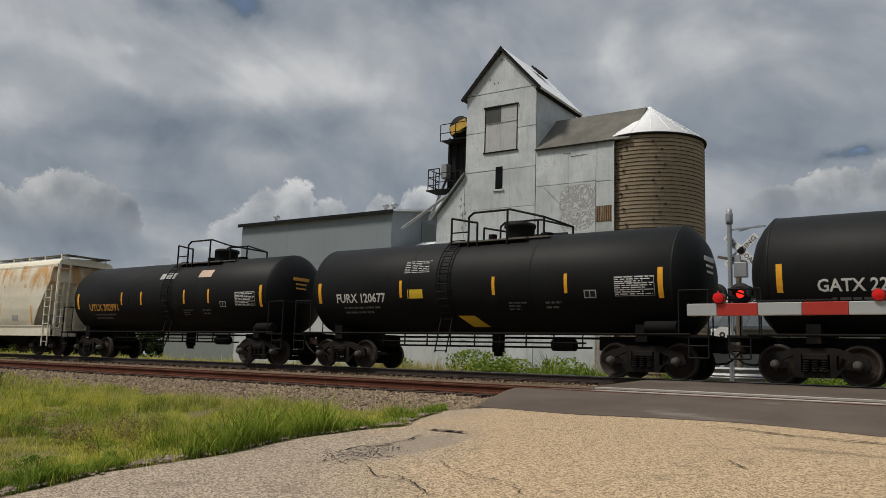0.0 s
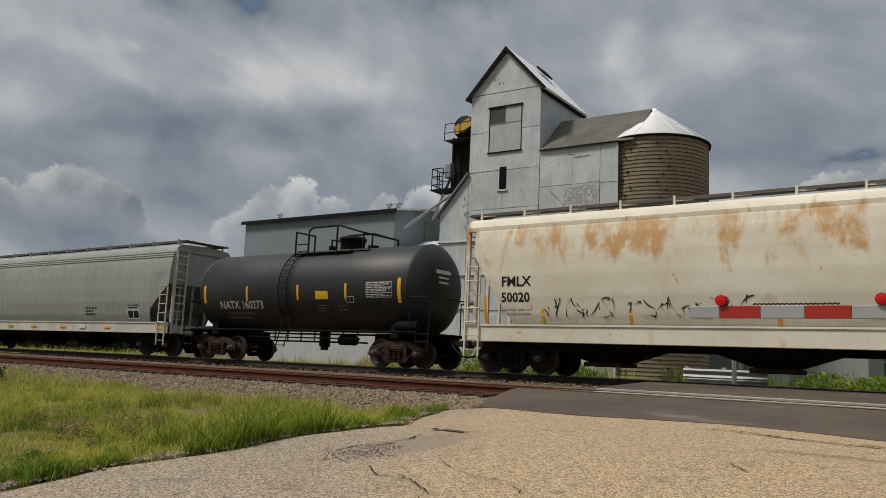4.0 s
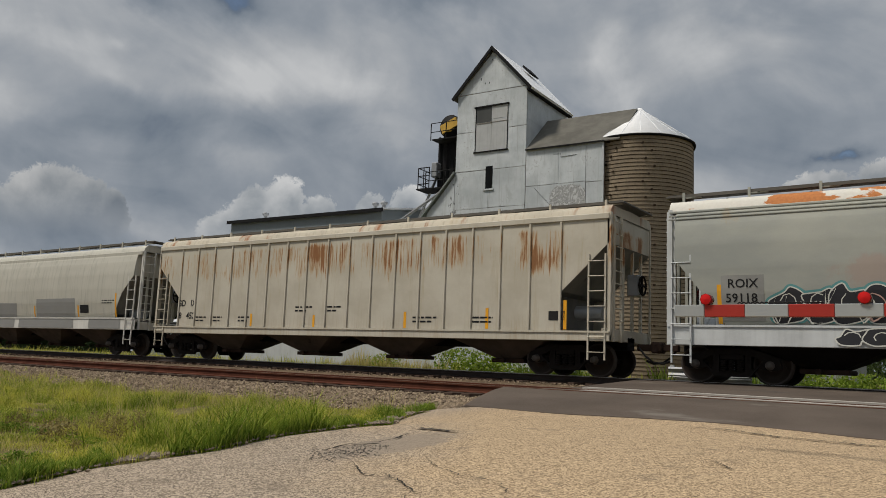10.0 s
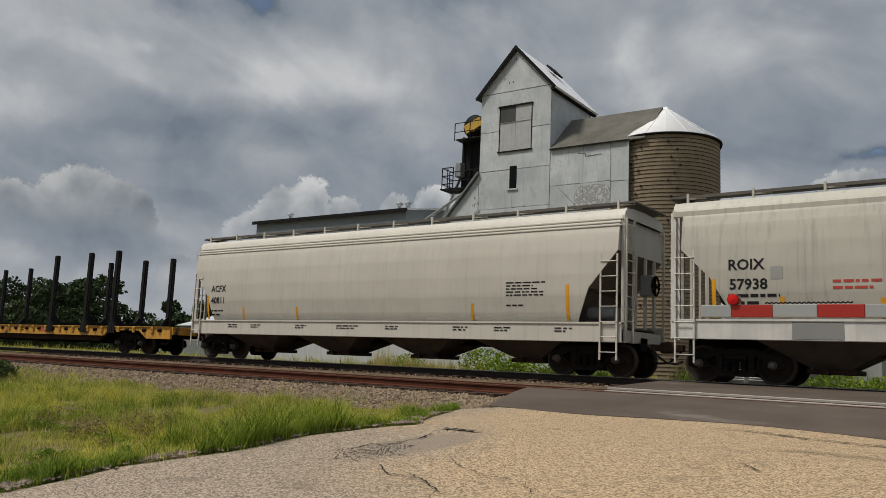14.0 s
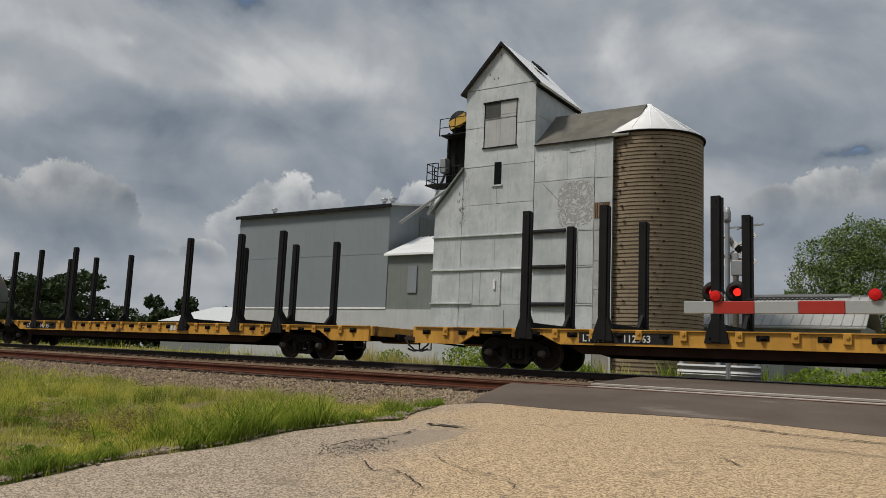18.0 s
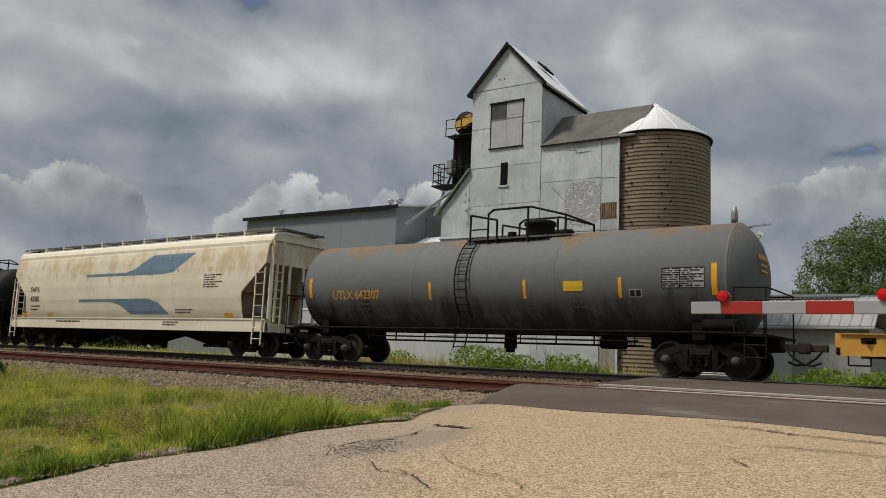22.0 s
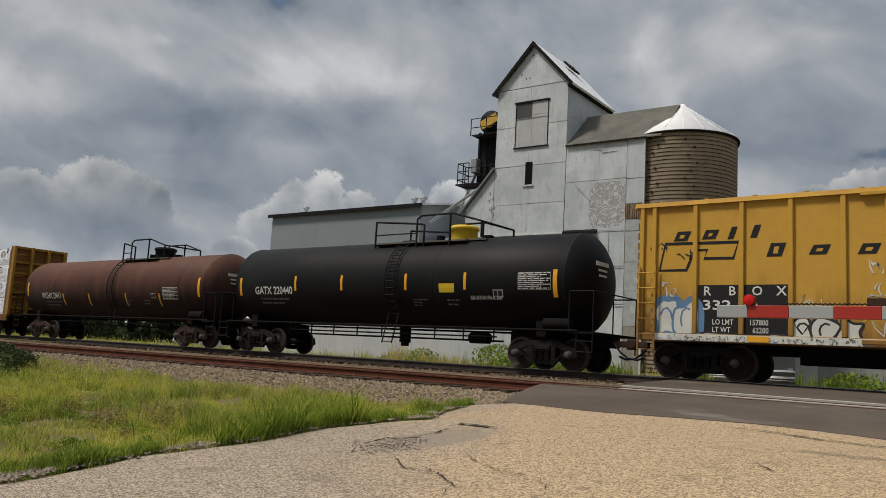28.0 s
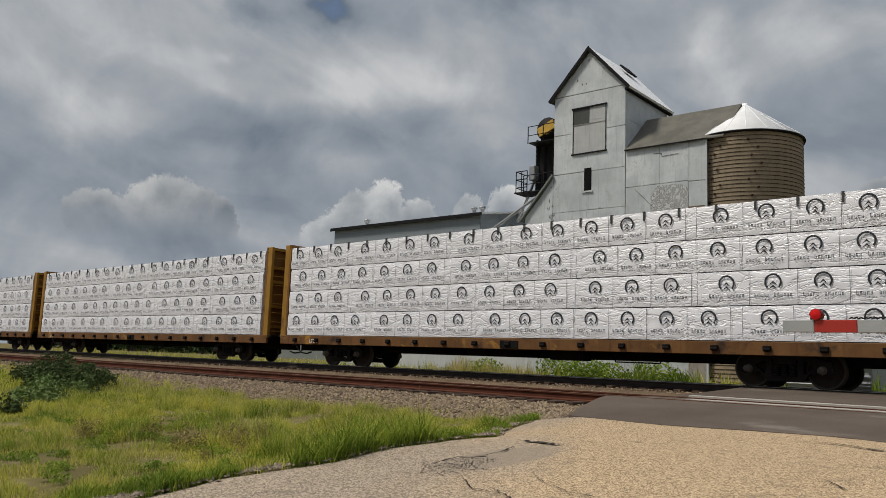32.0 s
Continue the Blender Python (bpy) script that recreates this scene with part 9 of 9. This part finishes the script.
def lumber_car(s0, seed):
    half, zt, w = 11.42, 1.12, 1.42
    car = new_car("lumber_car", "yellow centre-beam flat car for lumber with end bulkheads", "flat car", s0)
    part("deck", G().box(-half - 0.3, half + 0.3, -w, w, zt - 0.14, zt - 0.02), M_UNDER, car)
    for sy in (-1, 1):
        part("side_sill", G().box(-half - 0.3, half + 0.3, sy * w - 0.05, sy * w + 0.05, zt - 0.34, zt, 0.012), M_SILLORANGE, car)
    part("centre_sill", G().box(-half - 0.3, half + 0.3, -0.35, 0.35, 0.55, 1.0), M_UNDER, car)
    part("centre_beam", G().box(-half + 0.2, half - 0.2, -0.05, 0.05, zt, 1.7).box(-half + 0.2, half - 0.2, -0.04, 0.04, 4.2, 4.6), M_FLATYEL, car)
    for k in range(17):
        x = -half + 0.7 + k * (2 * half - 1.4) / 16
        part("winch", G().box(x - 0.1, x + 0.1, -w - 0.12, -w - 0.04, zt - 0.24, zt - 0.1, 0.015).cyl((x - 0.08, -w - 0.1, zt - 0.2), (x + 0.08, -w - 0.1, zt - 0.2), 0.045, 8), M_UNDER, car)
    for sx in (-1, 1):
        xb = sx * (half - 0.02)
        b = part("bulkhead", G().box(xb - 0.05, xb + 0.05, -1.46, 1.46, zt - 0.1, 4.86), M_BULKRUST, car, "rust-brown and yellow end bulkhead")
        for y in (-1.39, -0.46, 0.46, 1.39):
            part("bulkhead_post", G().box(min(xb + sx * 0.05, xb + sx * 0.34), max(xb + sx * 0.05, xb + sx * 0.34), y - 0.07, y + 0.07, zt - 0.1, 4.86, 0.01), M_BULKYEL, b)
        for z in (1.5, 2.35, 3.4, 4.0, 4.8):
            part("bulkhead_rail", G().box(min(xb + sx * 0.05, xb + sx * 0.2), max(xb + sx * 0.05, xb + sx * 0.2), -1.36, 1.36, z - 0.06, z + 0.06), M_BULKYEL, b)
        rung = G().cyl((xb + sx * 0.38, -1.3, 0), (xb + sx * 0.38, -0.8, 0), 0.02, 6).mesh("rung", M_BULKYEL)
        for z in np.linspace(1.3, 4.4, 9):
            part("rung", rung, None, b, m=pose(0, 0, float(z)))
        part("platform", G().box(min(xb, xb + sx * 0.55), max(xb, xb + sx * 0.55), -w, w, zt - 0.06, zt), M_UNDER, car)
    lettering(car, "LTTX", 0.2, -half + 1.6, 0.84, lambda z: w + 0.05, M_LETTERW)
    part("sill_plate", G().box(-0.3, 0.4, -w - 0.07, -w - 0.05, 0.80, 1.05), M_UNDER, car)
    part("brake_rigging", G().cyl((-6, -0.6, 0.62), (6, -0.6, 0.62), 0.03).cyl((-2.2, -0.7, 0.72), (-1.4, -0.7, 0.72), 0.16, 12).box(1.2, 2.4, -0.9, -0.4, 0.5, 0.85, 0.02).pipe([(3.6, -1.1, 0.8), (3.6, -1.1, 0.5), (5.0, -1.1, 0.5), (5.0, -1.1, 0.8)], 0.02), M_UNDER, car)
    running_gear(car, s0, 8.3, half + 0.75, "black")
    # the load, strapped down in one piece
    load = thing("lumber_load", "white-wrapped lumber bundles with dark prints, four high", "lumber load", group="train")
    CARS.append((load, s0, 0.0))
    r = random.Random(seed + 3)
    plans = [[4.98, 4.98, 3.78, 4.98, 3.78], [3.78, 4.98, 4.98, 3.78, 4.98], [4.98, 3.78, 4.98, 4.98, 3.78], [3.78, 4.98, 3.78, 4.98, 4.98]]
    for lay in range(4):
        for sy in (-1, 1):
            x = -half + 0.12 + r.uniform(0, 0.05)
            for k, ln in enumerate(plans[(lay + seed) % 4]):
                key = (ln, (lay + k) % 3)
                if key not in BUNDLES:
                    BUNDLES[key] = (wrap_mesh(ln - 0.012, key[1] + ln), print_mesh(ln - 0.012, 0.12 * key[1]))
                me, pr = BUNDLES[key]
                b = part("lumber_pack", me, None, load, m=pose(x if sy < 0 else x + ln - 0.03, sy * 0.755, zt + 0.02 + lay * 0.897, 0, 0, 0 if sy < 0 else 180))
                if sy < 0:
                    tagged(part("printing", pr, None, b), kind="stuff")
                    if lay < 3:
                        part("dunnage", G().box(0.5, 0.58, -0.68, 0.6, 0.87, 0.895).box(ln - 0.7, ln - 0.62, -0.68, 0.6, 0.87, 0.895), M_BARK, b)
                x += ln
    for k in range(22):
        x = -half + 0.5 + k * (2 * half - 1.0) / 21
        part("strap", G().box(x - 0.025, x + 0.025, -1.49, -1.465, 4.46, 4.72).box(x - 0.025, x + 0.025, -1.48, 0.0, 4.70, 4.72), M_STRAP, load)


train()
sleepers()


# ---------------------------------------------------------------- keys
SPEED_T, SPEED_V = (0.0, 8.0, 16.0, 25.0, 40.0), (10.100, 10.091, 10.173, 10.331, 10.331)


def run(t):
    """Metres that the train has gone at t seconds."""
    ts = np.linspace(0, t, 201)
    v = np.interp(ts, SPEED_T, SPEED_V)
    return float(np.sum((v[1:] + v[:-1]) / 2) * (t / 200)) if t > 0 else 0.0


def motions():
    fine = {k: run(k / 15) for k in range(0, 481)}
    for car, s0, dz in CARS:
        walk(car, [(float(t), pose(s0 + fine[t * 15], YC, ZR + dz)) for t in range(33)])
    for w, ax, s0 in WHEELS:
        inside = [k for k in range(0, 481) if -62 < s0 + fine[k] < 8]
        if not inside:
            inside = [0]
        ks = sorted({0, *inside, 480})
        lo, hi = inside[0], inside[-1]
        rows = []
        for k in ks:
            d = fine[min(max(k, lo), hi)] - fine[lo]
            rows.append((k / 15, pose(ax, 0, WHEEL_R, 0, math.degrees(d / WHEEL_R), 0)))
        walk(w, rows)


motions()
